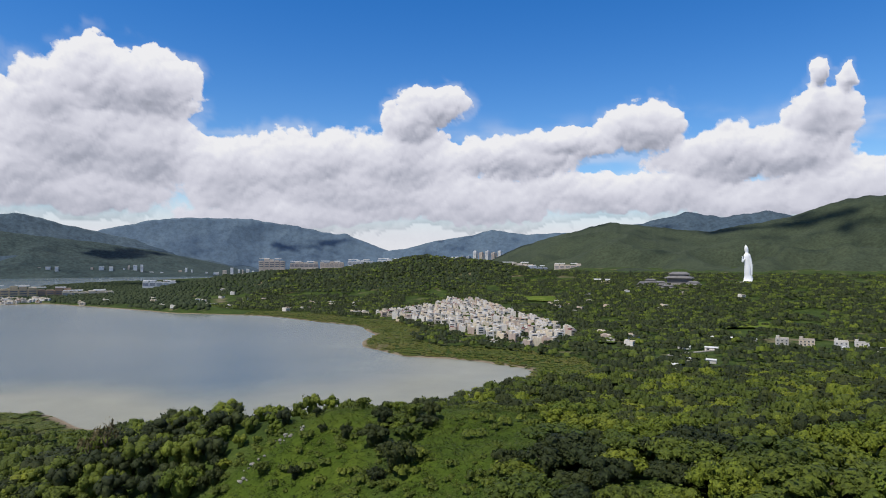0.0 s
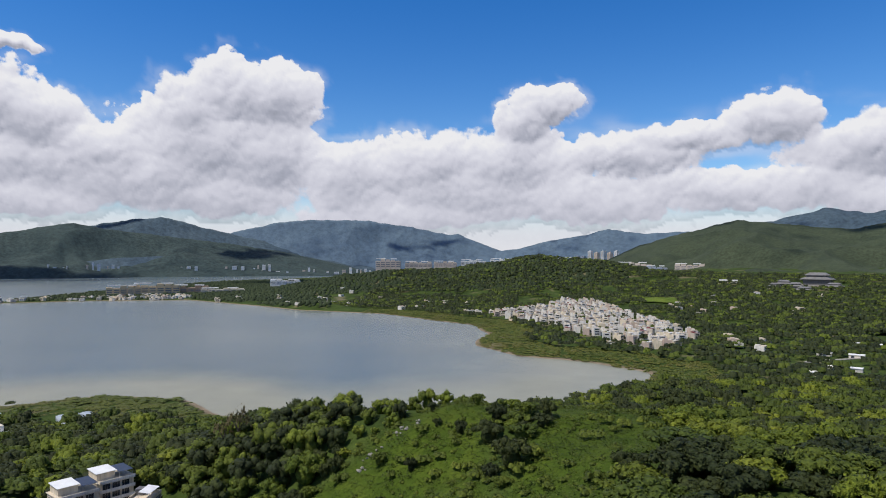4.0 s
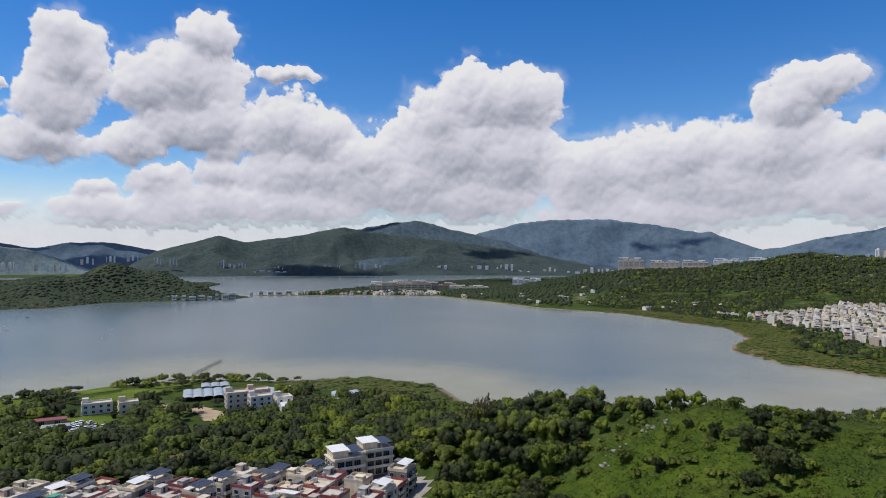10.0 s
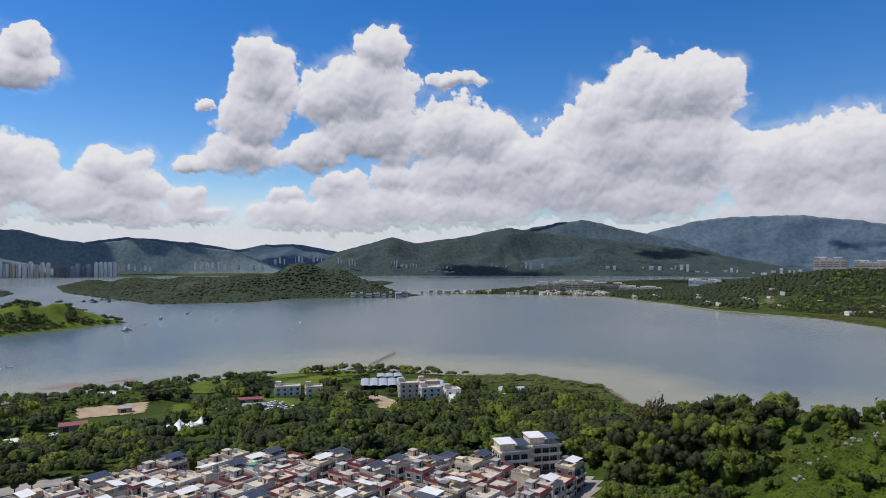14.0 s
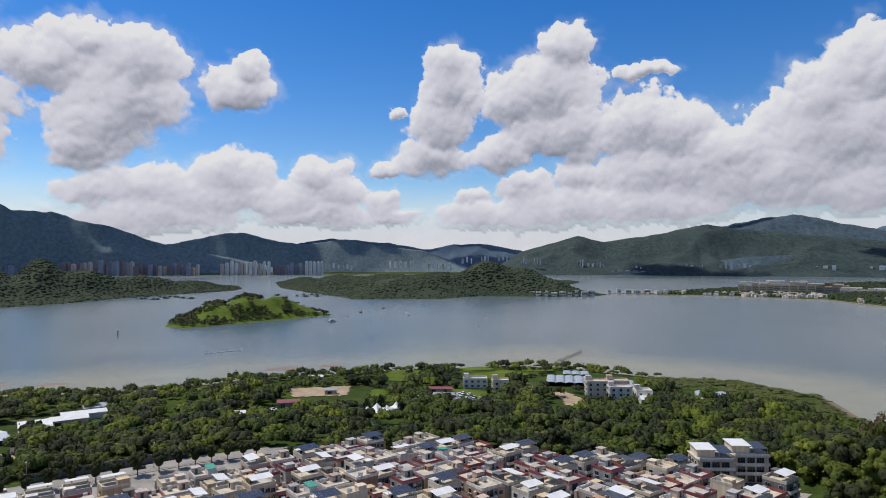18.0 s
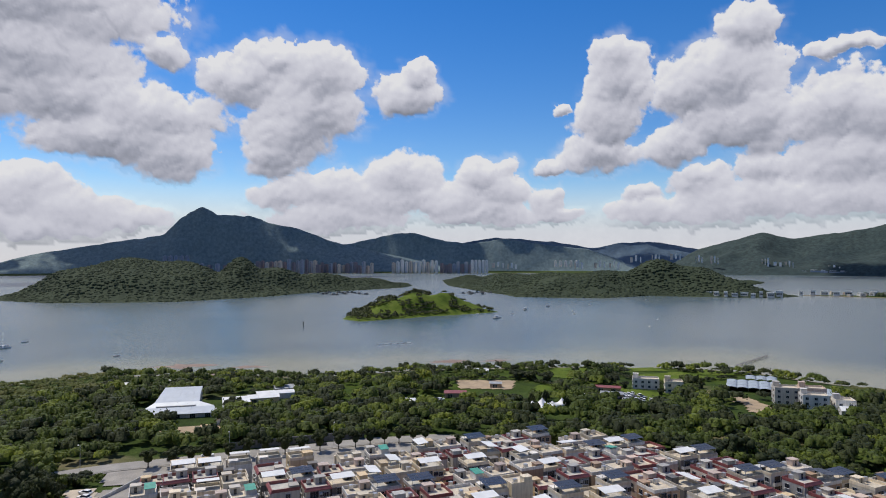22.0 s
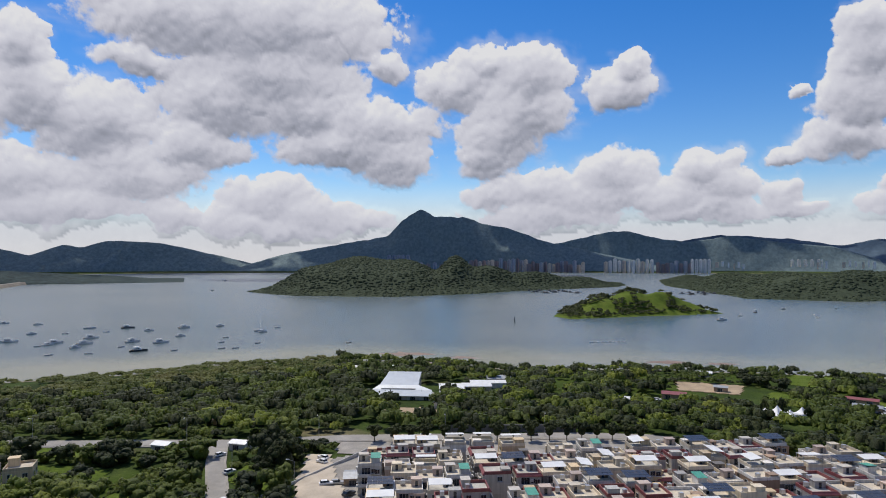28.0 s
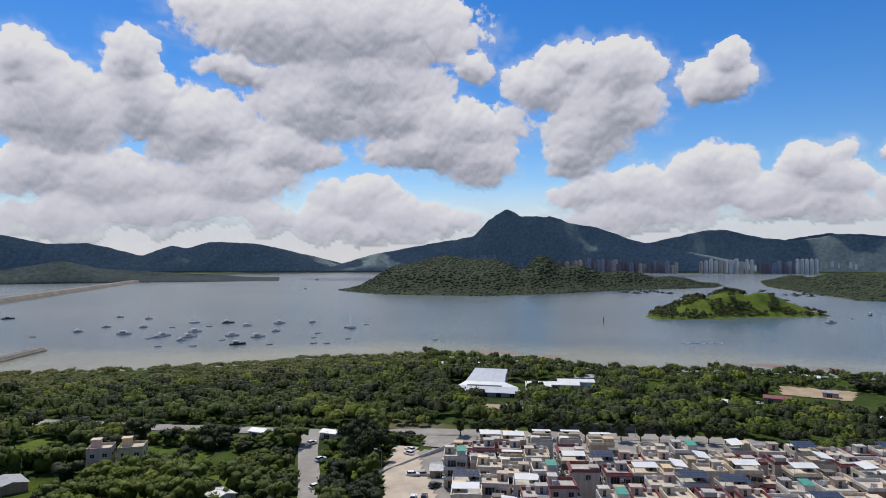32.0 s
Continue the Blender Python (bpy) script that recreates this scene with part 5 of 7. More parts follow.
        b = Build().hexa([(x0, y0, h + 2.3), (x1, y0, h + 2.3), (x1, y1, h + 2.75), (x0, y1, h + 2.75)], [(x0, y0, h + 2.38), (x1, y0, h + 2.38), (x1, y1, h + 2.83), (x0, y1, h + 2.83)])
        part("canopy", b.mesh("canopy", WHITE if v != 8 else GREEN_SHEET), root, "sheet roof canopy")
        b = Build()
        if top == "shed":
            b.box(x0 + 0.2, x1 - 0.2, y0 + 0.3, y1 - 0.2, h + 0.08, h + 2.31)
            part("shed", b.mesh("shed", WALLS[1]), root)
        else:
            for px_ in (x0 + 0.1, x1 - 0.2):
                for py_ in (y0 + 0.1, y1 - 0.2):
                    b.box(px_, px_ + 0.1, py_, py_ + 0.1, h + 0.08, h + 2.32)
            part("post_frame", b.mesh("post_frame", STEEL), root)
    else:
        b = Build().box(fx * 1.6 - 0.6, fx * 1.6 + 0.6, d / 2 - 2.2, d / 2 - 1.0, h + 0.08, h + 0.5).box(fx * 1.6 - 0.55, fx * 1.6 + 0.55, d / 2 - 2.15, d / 2 - 1.05, h + 0.5, h + 1.6, 1)
        part("water_tank", b.mesh("water_tank", CONCRETE, TANK), root, "steel roof tank")
    for k in range(3):
        z = h * k / 3 + 1.45
        if k:
            part("window", TALL_ME, root, at=on_face("front", w, d, -1.1, z + 0.05, 0.02))
            b = Build().box(-w / 2 + 0.2, w / 2 - 3.0, -d / 2 - 1.15, -d / 2 - 0.07, h * k / 3 - 0.14, h * k / 3)
            b.box(-w / 2 + 0.2, w / 2 - 3.0, -d / 2 - 1.15, -d / 2 - 1.05, h * k / 3, h * k / 3 + 0.95, 1)
            for px_ in (-w / 2 + 0.2, w / 2 - 3.1):
                b.box(px_, px_ + 0.1, -d / 2 - 1.05, -d / 2 - 0.07, h * k / 3, h * k / 3 + 0.95, 1)
            part("balcony", b.mesh("balcony", wall, RAIL), root)
        else:
            part("door", TALL_ME, root, "dark glazed door", on_face("front", w, d, -1.1, 1.15, 0.02))
        part("window", WIN_ME, root, at=on_face("front", w, d, w / 2 - 1.25, z, 0.56))
        if k:
            part("window", WIN_ME, root, at=on_face("front", w, d, 1.25, z, 0.02))
        for u in (-2.0, 2.1) if k else ():
            part("window", WIN_ME, root, at=on_face("left", w, d, u, z, 0.07))
        if k == 2:
            part("window", WIN_ME, root, at=on_face("right", w, d, 0.6, z, 0.07))
        if rnd.random() < 0.3:
            part("air_conditioner", AC_ME, root, "white air-conditioner box", on_face(rnd.choice(["left", "front"]), w, d, 0.15 + 0.3 * k, z + 0.3, 0.1))
    return root


HOUSES = [house(v) for v in range(14)]
GRID = 100.0
ux, uy = -math.sin(radians(GRID - 90)), math.cos(radians(GRID - 90))
vx_, vy_ = -math.sin(radians(GRID)), math.cos(radians(GRID))
hrng = random.Random(21)
sites = []
for i in range(-16, 42):
    for j in range(-6, 44):
        shift_ = 2.5 * math.sin(j * 0.9)
        lane = 2.4 * (i // 4) + (i % 2) * 0.4
        s_, t_ = i * 8.5 + lane + shift_, j * 10.0 + 1.6 * (j // 2)
        x, y = ux * s_ + vx_ * t_ + hrng.uniform(-0.3, 0.3), uy * s_ + vy_ * t_ + hrng.uniform(-0.8, 0.8)
        sites.append((x, y))
sx_arr, sy_arr = np.array([s[0] for s in sites]), np.array([s[1] for s in sites])
ok = (inside_distance(VILLAGE, sx_arr, sy_arr) > 8.0) & (inside_distance(DIRT_LOT, sx_arr, sy_arr) < -5) & (np.hypot(sx_arr, sy_arr) > 128) & (np.hypot(sx_arr + 155, sy_arr - 196) > 17)
ok &= ~((np.hypot(sx_arr + 157, sy_arr - 150) < 4) | (np.hypot(sx_arr + 206, sy_arr - 118) < 3.5) | (np.hypot(sx_arr + 180, sy_arr - 60) < 3))
hz = ground_height(sx_arr, sy_arr)
used = [False] * len(HOUSES)
last = -1
for x, y, z, o in zip(sx_arr, sy_arr, hz, ok):
    if not o or math.degrees(math.atan2(-x, y)) < 32 or hrng.random() < 0.05:
        continue
    away = math.degrees(math.atan2(-x, y))
    v = hrng.choice([k for k in range(len(HOUSES)) if k != last and (k != 8 or away > 60)] if x > -224 or y > 10 else [3, 9, 8, 3, 9, 12])
    last = v
    m = pose(x, y, float(z) + 0.05 + hrng.uniform(-0.6, 0.5), 0, 0, GRID + hrng.uniform(-3, 3) + hrng.choice([0, 0, 0, 90, 0, 180, 0, 0, -90]))
    if used[v]:
        copy_thing(HOUSES[v], m)
    else:
        HOUSES[v].matrix_basis = m
        used[v] = True
for v, u in enumerate(used):
    if not u:
        HOUSES[v].matrix_basis = pose(-200 - v, 60, 3, 0, 0, GRID)


# the two taller houses on the slope at the village's edge
def terrace_house(x, y, turn, lift, label):
    root = tagged(new("terrace_house"), label, "house", "stepped houses on the slope")
    root.matrix_basis = pose(x, y, float(ground_height([x], [y])[0]) + lift, 0, 0, turn)
    w, d, h = 12.0, 9.5, 9.2
    part("wall", Build().box(-w / 2, w / 2, -d / 2, d / 2, -6, h).mesh("wall", WALLS[7]), root)
    part("plinth", Build().box(-w / 2 - 1.6, w / 2 + 1.2, -d / 2 - 2.6, d / 2, -7, -0.1).mesh("plinth", WALLS[5]), root, "dark stained retaining wall")
    part("roof", Build().box(-w / 2 - 0.4, w / 2 + 0.4, -d / 2 - 0.5, d / 2 + 0.3, h, h + 0.22).mesh("roof", ROOF_TILE), root)
    for k in (1, 2, 3):
        z = h * k / 3 - 0.16
        part("balcony", Build().box(-w / 2 + 0.1, w / 2 - 0.1, -d / 2 - 1.5, -d / 2 - 0.01, z, z + 0.2).box(-w / 2 + 0.1, w / 2 - 0.1, -d / 2 - 1.5, -d / 2 - 1.4, z + 0.2, z + 1.1, 1).mesh("balcony", WALLS[7], WALLS[1]), root)
        for u in (-3.2, 0, 3.2):
            part("window", TALL_ME, root, at=on_face("front", w, d, u, z - 1.6, 0.02))
        for u in (-2.6, 0.2, 2.8):
            part("window", WIN_ME, root, at=on_face("right", w, d, u, z - 1.4, 0.03))
            part("window", WIN_ME, root, at=on_face("left", w, d, u, z - 1.4, 0.03))
    part("roof_room", Build().box(-w / 2 + 0.6, 0.5, -d / 2 + 2.2, d / 2 - 0.4, h + 0.22, h + 2.7).mesh("roof_room", WALLS[7]), root)
    part("canopy", Build().hexa([(-w / 2 + 0.1, -d / 2 + 1.6, h + 2.7), (1.0, -d / 2 + 1.6, h + 2.7), (1.0, d / 2, h + 3.1), (-w / 2 + 0.1, d / 2, h + 3.1)], [(-w / 2 + 0.1, -d / 2 + 1.6, h + 2.82), (1.0, -d / 2 + 1.6, h + 2.82), (1.0, d / 2, h + 3.22), (-w / 2 + 0.1, d / 2, h + 3.22)]).mesh("canopy", WHITE), root, "white sheet canopy")
    part("solar_panel", Build().hexa([(1.3, -d / 2 + 0.5, h + 2.2), (w / 2, -d / 2 + 0.5, h + 2.2), (w / 2, d / 2 - 1, h + 2.6), (1.3, d / 2 - 1, h + 2.6)], [(1.3, -d / 2 + 0.5, h + 2.27), (w / 2, -d / 2 + 0.5, h + 2.27), (w / 2, d / 2 - 1, h + 2.67), (1.3, d / 2 - 1, h + 2.67)]).mesh("solar_panel", SOLAR), root)
    part("post_frame", Build().box(1.4, 1.5, -d / 2 + 0.6, -d / 2 + 0.7, h + 0.2, h + 2.25).box(w / 2 - 0.15, w / 2 - 0.05, -d / 2 + 0.6, -d / 2 + 0.7, h + 0.2, h + 2.25).box(w / 2 - 0.15, w / 2 - 0.05, d / 2 - 1.2, d / 2 - 1.1, h + 0.2, h + 2.6).mesh("post_frame", STEEL), root)


terrace_house(-156, 188, 60, 2.0, "cream house with three tiers of balconies above a retaining wall")
terrace_house(-154, 203, 60, 1.0, "cream hillside house with white canopies over its roof")

# ---------------------------------------------------------------- roads, lots and fields
def ribbon(name, line, half, lift, mat, label, cat):
    pts = [Vector((*p, 0)) for p in line]
    dense = []
    for p, q in zip(pts, pts[1:]):
        n = max(2, int((q - p).length / 4))
        dense += [p.lerp(q, k / n) for k in range(n)]
    dense.append(pts[-1])
    vs = []
    for i, p in enumerate(dense):
        d = (dense[min(i + 1, len(dense) - 1)] - dense[max(i - 1, 0)]).normalized()
        s = Vector((-d.y, d.x, 0))
        zc = float(ground_height([p.x], [p.y])[0])
        for k, dz in ((-half, -0.9), (-half, 0), (half, 0), (half, -0.9)):
            vs.append((p.x + s.x * k, p.y + s.y * k, zc + lift + dz))
    ob = new(name, mesh_from(name, vs, grid_faces(len(dense), 4)[:, ::-1], mat))
    return tagged(ob, label, cat, kind="structure")


def patch(name, poly, step, lift, mat, label, cat="ground"):
    xs, ys = [p[0] for p in poly], [p[1] for p in poly]
    x, y = np.meshgrid(np.arange(min(xs), max(xs) + step, step), np.arange(min(ys), max(ys) + step, step), indexing="ij")
    f = grid_faces(*x.shape)
    cx__, cy__ = x.ravel()[f].mean(1), y.ravel()[f].mean(1)
    f = f[inside_distance(poly, cx__, cy__) > 0]
    z = ground_height(x, y) + lift
    ob = new(name, mesh_from(name, np.stack([x, y, z], -1).reshape(-1, 3), f, mat, True))
    return tagged(ob, label, cat, kind="structure")


ribbon("pavement", MAIN_ROAD, 4.8, 0.55, CONCRETE, "pale concrete pavement along the road", "pavement")
ribbon("road", MAIN_ROAD, 3.6, 0.62, ASPHALT, "grey asphalt road past the village", "road")
ribbon("pavement_side", SIDE_ROAD, 3.5, 0.55, CONCRETE, "pale concrete pavement of a side road", "pavement")
ribbon("road_side", SIDE_ROAD, 2.7, 0.62, ASPHALT, "pale grey side road", "road")
ribbon("valley_track", VALLEY_TRACK, 2.4, 0.6, CONCRETE, "pale concrete track through a wooded valley", "road")
patch("village_paving", VILLAGE, 2.5, 0.25, CONCRETE, "pale concrete lanes between village houses", "pavement")
patch("pavement_verge", ROAD_VERGE, 2.0, 0.35, CONCRETE, "pale concrete verge between road and village", "pavement")
patch("dirt_lot", DIRT_LOT, 1.5, 0.45, plain("dusty_lot", (0.52, 0.44, 0.34), 0.95, vary=0.25, scale=0.12), "dusty pale parking lot beside the village", "ground")
for nm, polys in LAWNS.items():
    for k, pl in enumerate(polys):
        patch(f"{nm}_{k + 1}", pl, 2.0, 0.3, GRASS if nm == "lawn" else DIRT, "mown green meadow among trees" if nm == "lawn" else "bare brown earth field", "field")
for k, pl in enumerate([[tuple(polar(a, r)[:2]) for a, r in q] for q in (((-23, 880), (-27, 900), (-27, 960), (-23, 950)), ((-12.5, 690), (-15, 700), (-15, 760), (-12.5, 770)), ((-4, 1260), (-10, 1180), (-10, 1250), (-4, 1330)))]):
    patch(f"meadow_{k + 1}", pl, 5.0, 2.5, GRASS, "light green meadow in the valley", "field")
for k, (x, y, r) in enumerate(((-496, 122, 13), (-492, 160, 9), (-520, -76, 16), (-505, -30, 10), (-478, -60, 12))):
    v_ = [(x, y, 0.22)] + [(x + math.cos(i * 0.4488) * r * (0.6 + 0.3 * math.sin(i * 2.3 + k)), y + math.sin(i * 0.4488) * r * 1.7 * (0.7 + 0.3 * math.sin(i * 1.7 + k)), 0.03) for i in range(14)]
    me = bpy.data.meshes.new("sandbar")
    me.from_pydata(v_, [], [(0, 1 + i, 1 + (i + 1) % 14) for i in range(14)])
    me.materials.append(plain("wet_sand", (0.22, 0.15, 0.11), 0.7))
    tagged(new(f"sandbar_{k + 1}", me), "reddish-brown mud bank in shallow water", "sandbar", kind="structure")


def gz_at(x, y):
    return float(ground_height([x], [y])[0])


# ---------------------------------------------------------------- farm buildings and villas
def gable(name, x, y, turn, w, d, eave, rise, wallm, roofm, label, bays=0, cat="building"):
    """A long shed with a shallow pitched roof; roof sheets in bays."""
    root = tagged(new(name), label, cat)
    root.matrix_basis = pose(x, y, gz_at(x, y) - 0.1, 0, 0, turn)
    b = Build().box(-w / 2, w / 2, -d / 2, d / 2, -1.5, eave)
    b.hexa([(-w / 2, -d / 2, eave), (w / 2, -d / 2, eave), (w / 2, d / 2, eave), (-w / 2, d / 2, eave)], [(-w / 2, -0.05, eave + rise), (w / 2, -0.05, eave + rise), (w / 2, 0.05, eave + rise), (-w / 2, 0.05, eave + rise)])
    part("wall", b.mesh("wall", wallm), root)
    n = bays or max(1, int(w / 6))
    for s in (-1, 1):
        for k in range(n):
            x0, x1 = -w / 2 - 0.3 + k * (w + 0.6) / n, -w / 2 - 0.3 + (k + 1) * (w + 0.6) / n - 0.06
            yo, yi = s * (d / 2 + 0.5), s * 0.02
            c = [(x0, yo), (x1, yo), (x1, yi), (x0, yi)] if s < 0 else [(x0, yi), (x1, yi), (x1, yo), (x0, yo)]
            zz = lambda q: eave + 0.02 + rise * (1 - abs(q) / (d / 2 + 0.5))
            part("roof_sheet", Build().hexa([(p, q, zz(q)) for p, q in c], [(p, q, zz(q) + 0.12) for p, q in c]).mesh("roof_sheet", roofm), root)
    for k in range(max(1, int(w / 7))):
        part("door" if k == 0 else "window", TALL_ME, root, at=on_face("front", w, d, -w / 2 + 3 + k * 7, 1.2, 0.02))
    return root


ROOF_METAL = plain("roof_metal", (0.43, 0.46, 0.49), 0.5, 0.15, vary=0.12, scale=0.15)
barn = tagged(new("barn"), "large barn with a silvery white sheet-metal roof", "barn")
barn.matrix_basis = pose(-353, -53, gz_at(-353, -53) - 0.1, 0, 0, 91)
# depth from front to back, half width, roof height
BARN = [(-20, 18.0, 2.2), (-9, 16.0, 3.3), (-5, 10.6, 5.0), (6, 9.8, 6.6), (19, 9.4, 8.0)]
for (y0, w0, z0), (y1, w1, z1) in zip(BARN, BARN[1:]):
    for k in range(6):
        u0, u1 = k / 3 - 1, (k + 1) / 3 - 1.004
        c = [(u0 * w0 + (2 if w0 > 12 else 0), y0, z0), (u1 * w0 + (2 if w0 > 12 else 0), y0, z0), (u1 * w1 + (2 if w1 > 12 else 0), y1, z1), (u0 * w1 + (2 if w1 > 12 else 0), y1, z1)]
        part("roof_sheet", Build().hexa(c, [(a, b_, z + 0.14) for a, b_, z in c]).mesh("roof_sheet", ROOF_METAL), barn)
part("wall", Build().box(-15.2, 19.2, -19.0, -9, -1.5, 2.1).box(-9.2, 9.2, -9, 18.8, -1.5, 4.0).mesh("wall", WALLS[0]), barn)
part("back_wall", Build().hexa([(-9.2, 5, 4), (9.2, 5, 4), (9.2, 18.8, 4), (-9.2, 18.8, 4)], [(-9.2, 5, 6.3), (9.2, 5, 6.3), (9.2, 18.8, 7.8), (-9.2, 18.8, 7.8)]).mesh("back_wall", WALLS[0]), barn)
for k in range(5):
    part("door" if k == 2 else "window", TALL_ME, barn, at=pose(-12 + k * 7, -19.02, 0.9))
gable("shed", -352, -25, 97, 13, 22, 3.4, 1.4, WALLS[1], WHITE, "low shed with a white sheet roof", 2, "shed")
gable("shed", -364, -12, 97, 16, 10, 3.0, 1.0, WALLS[3], WHITE, "long white-roofed farm shed", 3, "shed")
gable("shed", -374, -6, 97, 20, 9, 3.0, 0.8, WALLS[1], WHITE, "long narrow white-roofed shed", 3, "shed")
gable("shed", -388, 0, 97, 14, 11, 3.2, 1.2, WALLS[5], GREY_SHEET, "dark grey roofed shed among trees", 2, "shed")
gable("shed", -318, -68, 97, 5, 5, 2.8, 0.6, WALLS[1], WHITE, "small white hut at a field's edge", 1, "shed")
gable("shed", -318, -26, 60, 8, 5, 2.8, 0.6, WALLS[1], WHITE, "small white-roofed hut beside a barn", 1, "shed")
for x, y, t, w, d, m, lab in ((-236, -124, 80, 7, 5, WHITE, "small roadside hut with a white roof"), (-241, -96, 80, 7, 5, WHITE, "low white-roofed hut by the junction"), (-165, -168, 60, 10, 8, GREY_SHEET, "grey-roofed low house among trees"),
                              (-150, -176, 60, 9, 7, GREY_SHEET, "old low house with a grey roof"), 
                              (-372, 122, 70, 7, 4, GREY_SHEET, "small dark shelter in an earth field"), (-420, 128, 70, 8, 5, WHITE, "white-roofed hut behind the shore"), (-352, 92, 75, 12, 8, MAROON, "low brown-roofed farmhouse by fields"),
                              (-338, 62, 75, 9, 6, WHITE, "white-roofed hut in a woodland clearing"), (-330, 176, 60, 12, 6, GREY_SHEET, "grey sheet-roofed workshop by a meadow"), (-346, 182, 60, 14, 5, MAROON, "red-roofed row of farm sheds"), (-331, 158, 60, 9, 5, WHITE, "white-roofed shed in a meadow"),
                              (-268, -134, 100, 9, 5, WHITE, "white-roofed hut among trees"), (-276, -120, 90, 5, 4, MAROON, "rust-brown container in the trees"), (-292, -92, 90, 6, 4, WHITE, "small pale hut in woodland"), (-300, -150, 90, 6, 5, GREY_SHEET, "small grey hut in woodland"),
                              (-420, -90, 95, 8, 4, WHITE, "white shack near the shore"), (-424, -72, 95, 5, 4, WHITE, "small white shack near the shore"), (-380, -118, 95, 7, 4, WHITE, "white hut near the shore"), (-297, -20, 95, 7, 5, GREY_SHEET, "ruined grey hut among shrubs"),
                              (-170, -100, 60, 8, 6, WHITE, "pale sheet-roofed garage by the road"), (-209, -44, 100, 7, 8, GREY_SHEET, "lean-to with a pale blue sheet roof"), (-400, 60, 75, 7, 5, WHITE, "white hut near the shore")):
    gable("hut", x, y, t, w, d, 2.7, 0.9, WALLS[1] if m is WHITE else WALLS[4], m, lab, 2, "hut")

TENT = plain("tent_cloth", (0.74, 0.74, 0.73), 0.6, vary=0.08)


def peaked_tent(x, y, turn, w, high):
    """A square tent: a cloth roof swept up to a point over four posts, with a valance."""
    root = tagged(new("peaked_tent"), "white peaked event tent in a clearing", "tent", "peaked tents in the clearing")
    root.matrix_basis = pose(x, y, gz_at(x, y) + 0.1, 0, 0, turn)
    vs = []
    for q, z in ((1.0, 2.4), (0.98, 2.9), (0.62, 3.25), (0.34, 2.9 + high * 0.45), (0.12, 2.9 + high * 0.8), (0.02, 2.9 + high)):
        for k in range(16):
            a = k * math.tau / 16
            m = max(abs(math.cos(a)), abs(math.sin(a)))
            vs.append((math.cos(a) / m * q * w / 2, math.sin(a) / m * q * w / 2, z))
    fs = [(i * 16 + k, i * 16 + (k + 1) % 16, (i + 1) * 16 + (k + 1) % 16, (i + 1) * 16 + k) for i in range(5) for k in range(16)]
    part("roof_cloth", mesh_from("roof_cloth", vs, fs, TENT, True), root)
    for px_ in (-1, 1):
        for py_ in (-1, 1):
            part("post", Build().box(-0.06, 0.06, -0.06, 0.06, -0.6, 2.6).mesh("post", STEEL), root, at=pose(px_ * w * 0.47, py_ * w * 0.47, 0))


for k, (x, y) in enumerate(((-301, 118), (-304, 124.5), (-307, 131), (-310, 137.5), (-309, 121), (-312, 127.5))):
    peaked_tent(x, y, 25, 5.4, 2.8 if k % 2 else 2.2)

GLASSY = plain("greenhouse_film", (0.36, 0.41, 0.45), 0.4, vary=0.25)


def greenhouse(x, y, turn, length, tunnels, label):
    """A row of film tunnels side by side."""
    root = tagged(new("greenhouse"), label, "greenhouse")
    root.matrix_basis = pose(x, y, gz_at(x, y), 0, 0, turn)
    arc = [(-2.93, 0), (-2.93, 1.2), (-2.93, 2.4), (-1.5, 2.8), (0, 2.95), (1.5, 2.8), (2.93, 2.4), (2.93, 1.2), (2.93, 0)]
    v = [(px_, sy, pz) for sy in np.linspace(-length / 2, length / 2, 9) for px_, pz in arc]
    me = mesh_from("tunnel", v, grid_faces(9, 9)[:, ::-1], GLASSY, True)
    hoop = Build()
    for (xa, za), (xb, zb) in zip(arc, arc[1:]):
        hoop.hexa([(xa, -.06, za), (xb, -.06, zb), (xb, .06, zb), (xa, .06, za)], [(xa * 1.02, -.06, za + .07), (xb * 1.02, -.06, zb + .07), (xb * 1.02, .06, zb + .07), (xa * 1.02, .06, za + .07)])
    hm = hoop.mesh("hoop", STEEL)
    for k in range(tunnels):
        o = part("tunnel", me, root, at=pose((k - tunnels / 2 + 0.5) * 5.9, 0, 0))
        for sy in np.linspace(-length / 2, length / 2, 4):
            part("hoop", hm, o, "thin steel hoop", pose(0, float(sy), 0))


greenhouse(-334, 270, 52, 26, 5, "grey film greenhouse tunnels beside white buildings")
greenhouse(-306, 292, 52, 22, 6, "row of pale film greenhouse tunnels in the fields")
greenhouse(-352, 290, 52, 14, 3, "small pair of pale greenhouse tunnels")
greenhouse(-254, 309, 48, 30, 3, "pale blue-white greenhouse tunnels at the wood's edge")


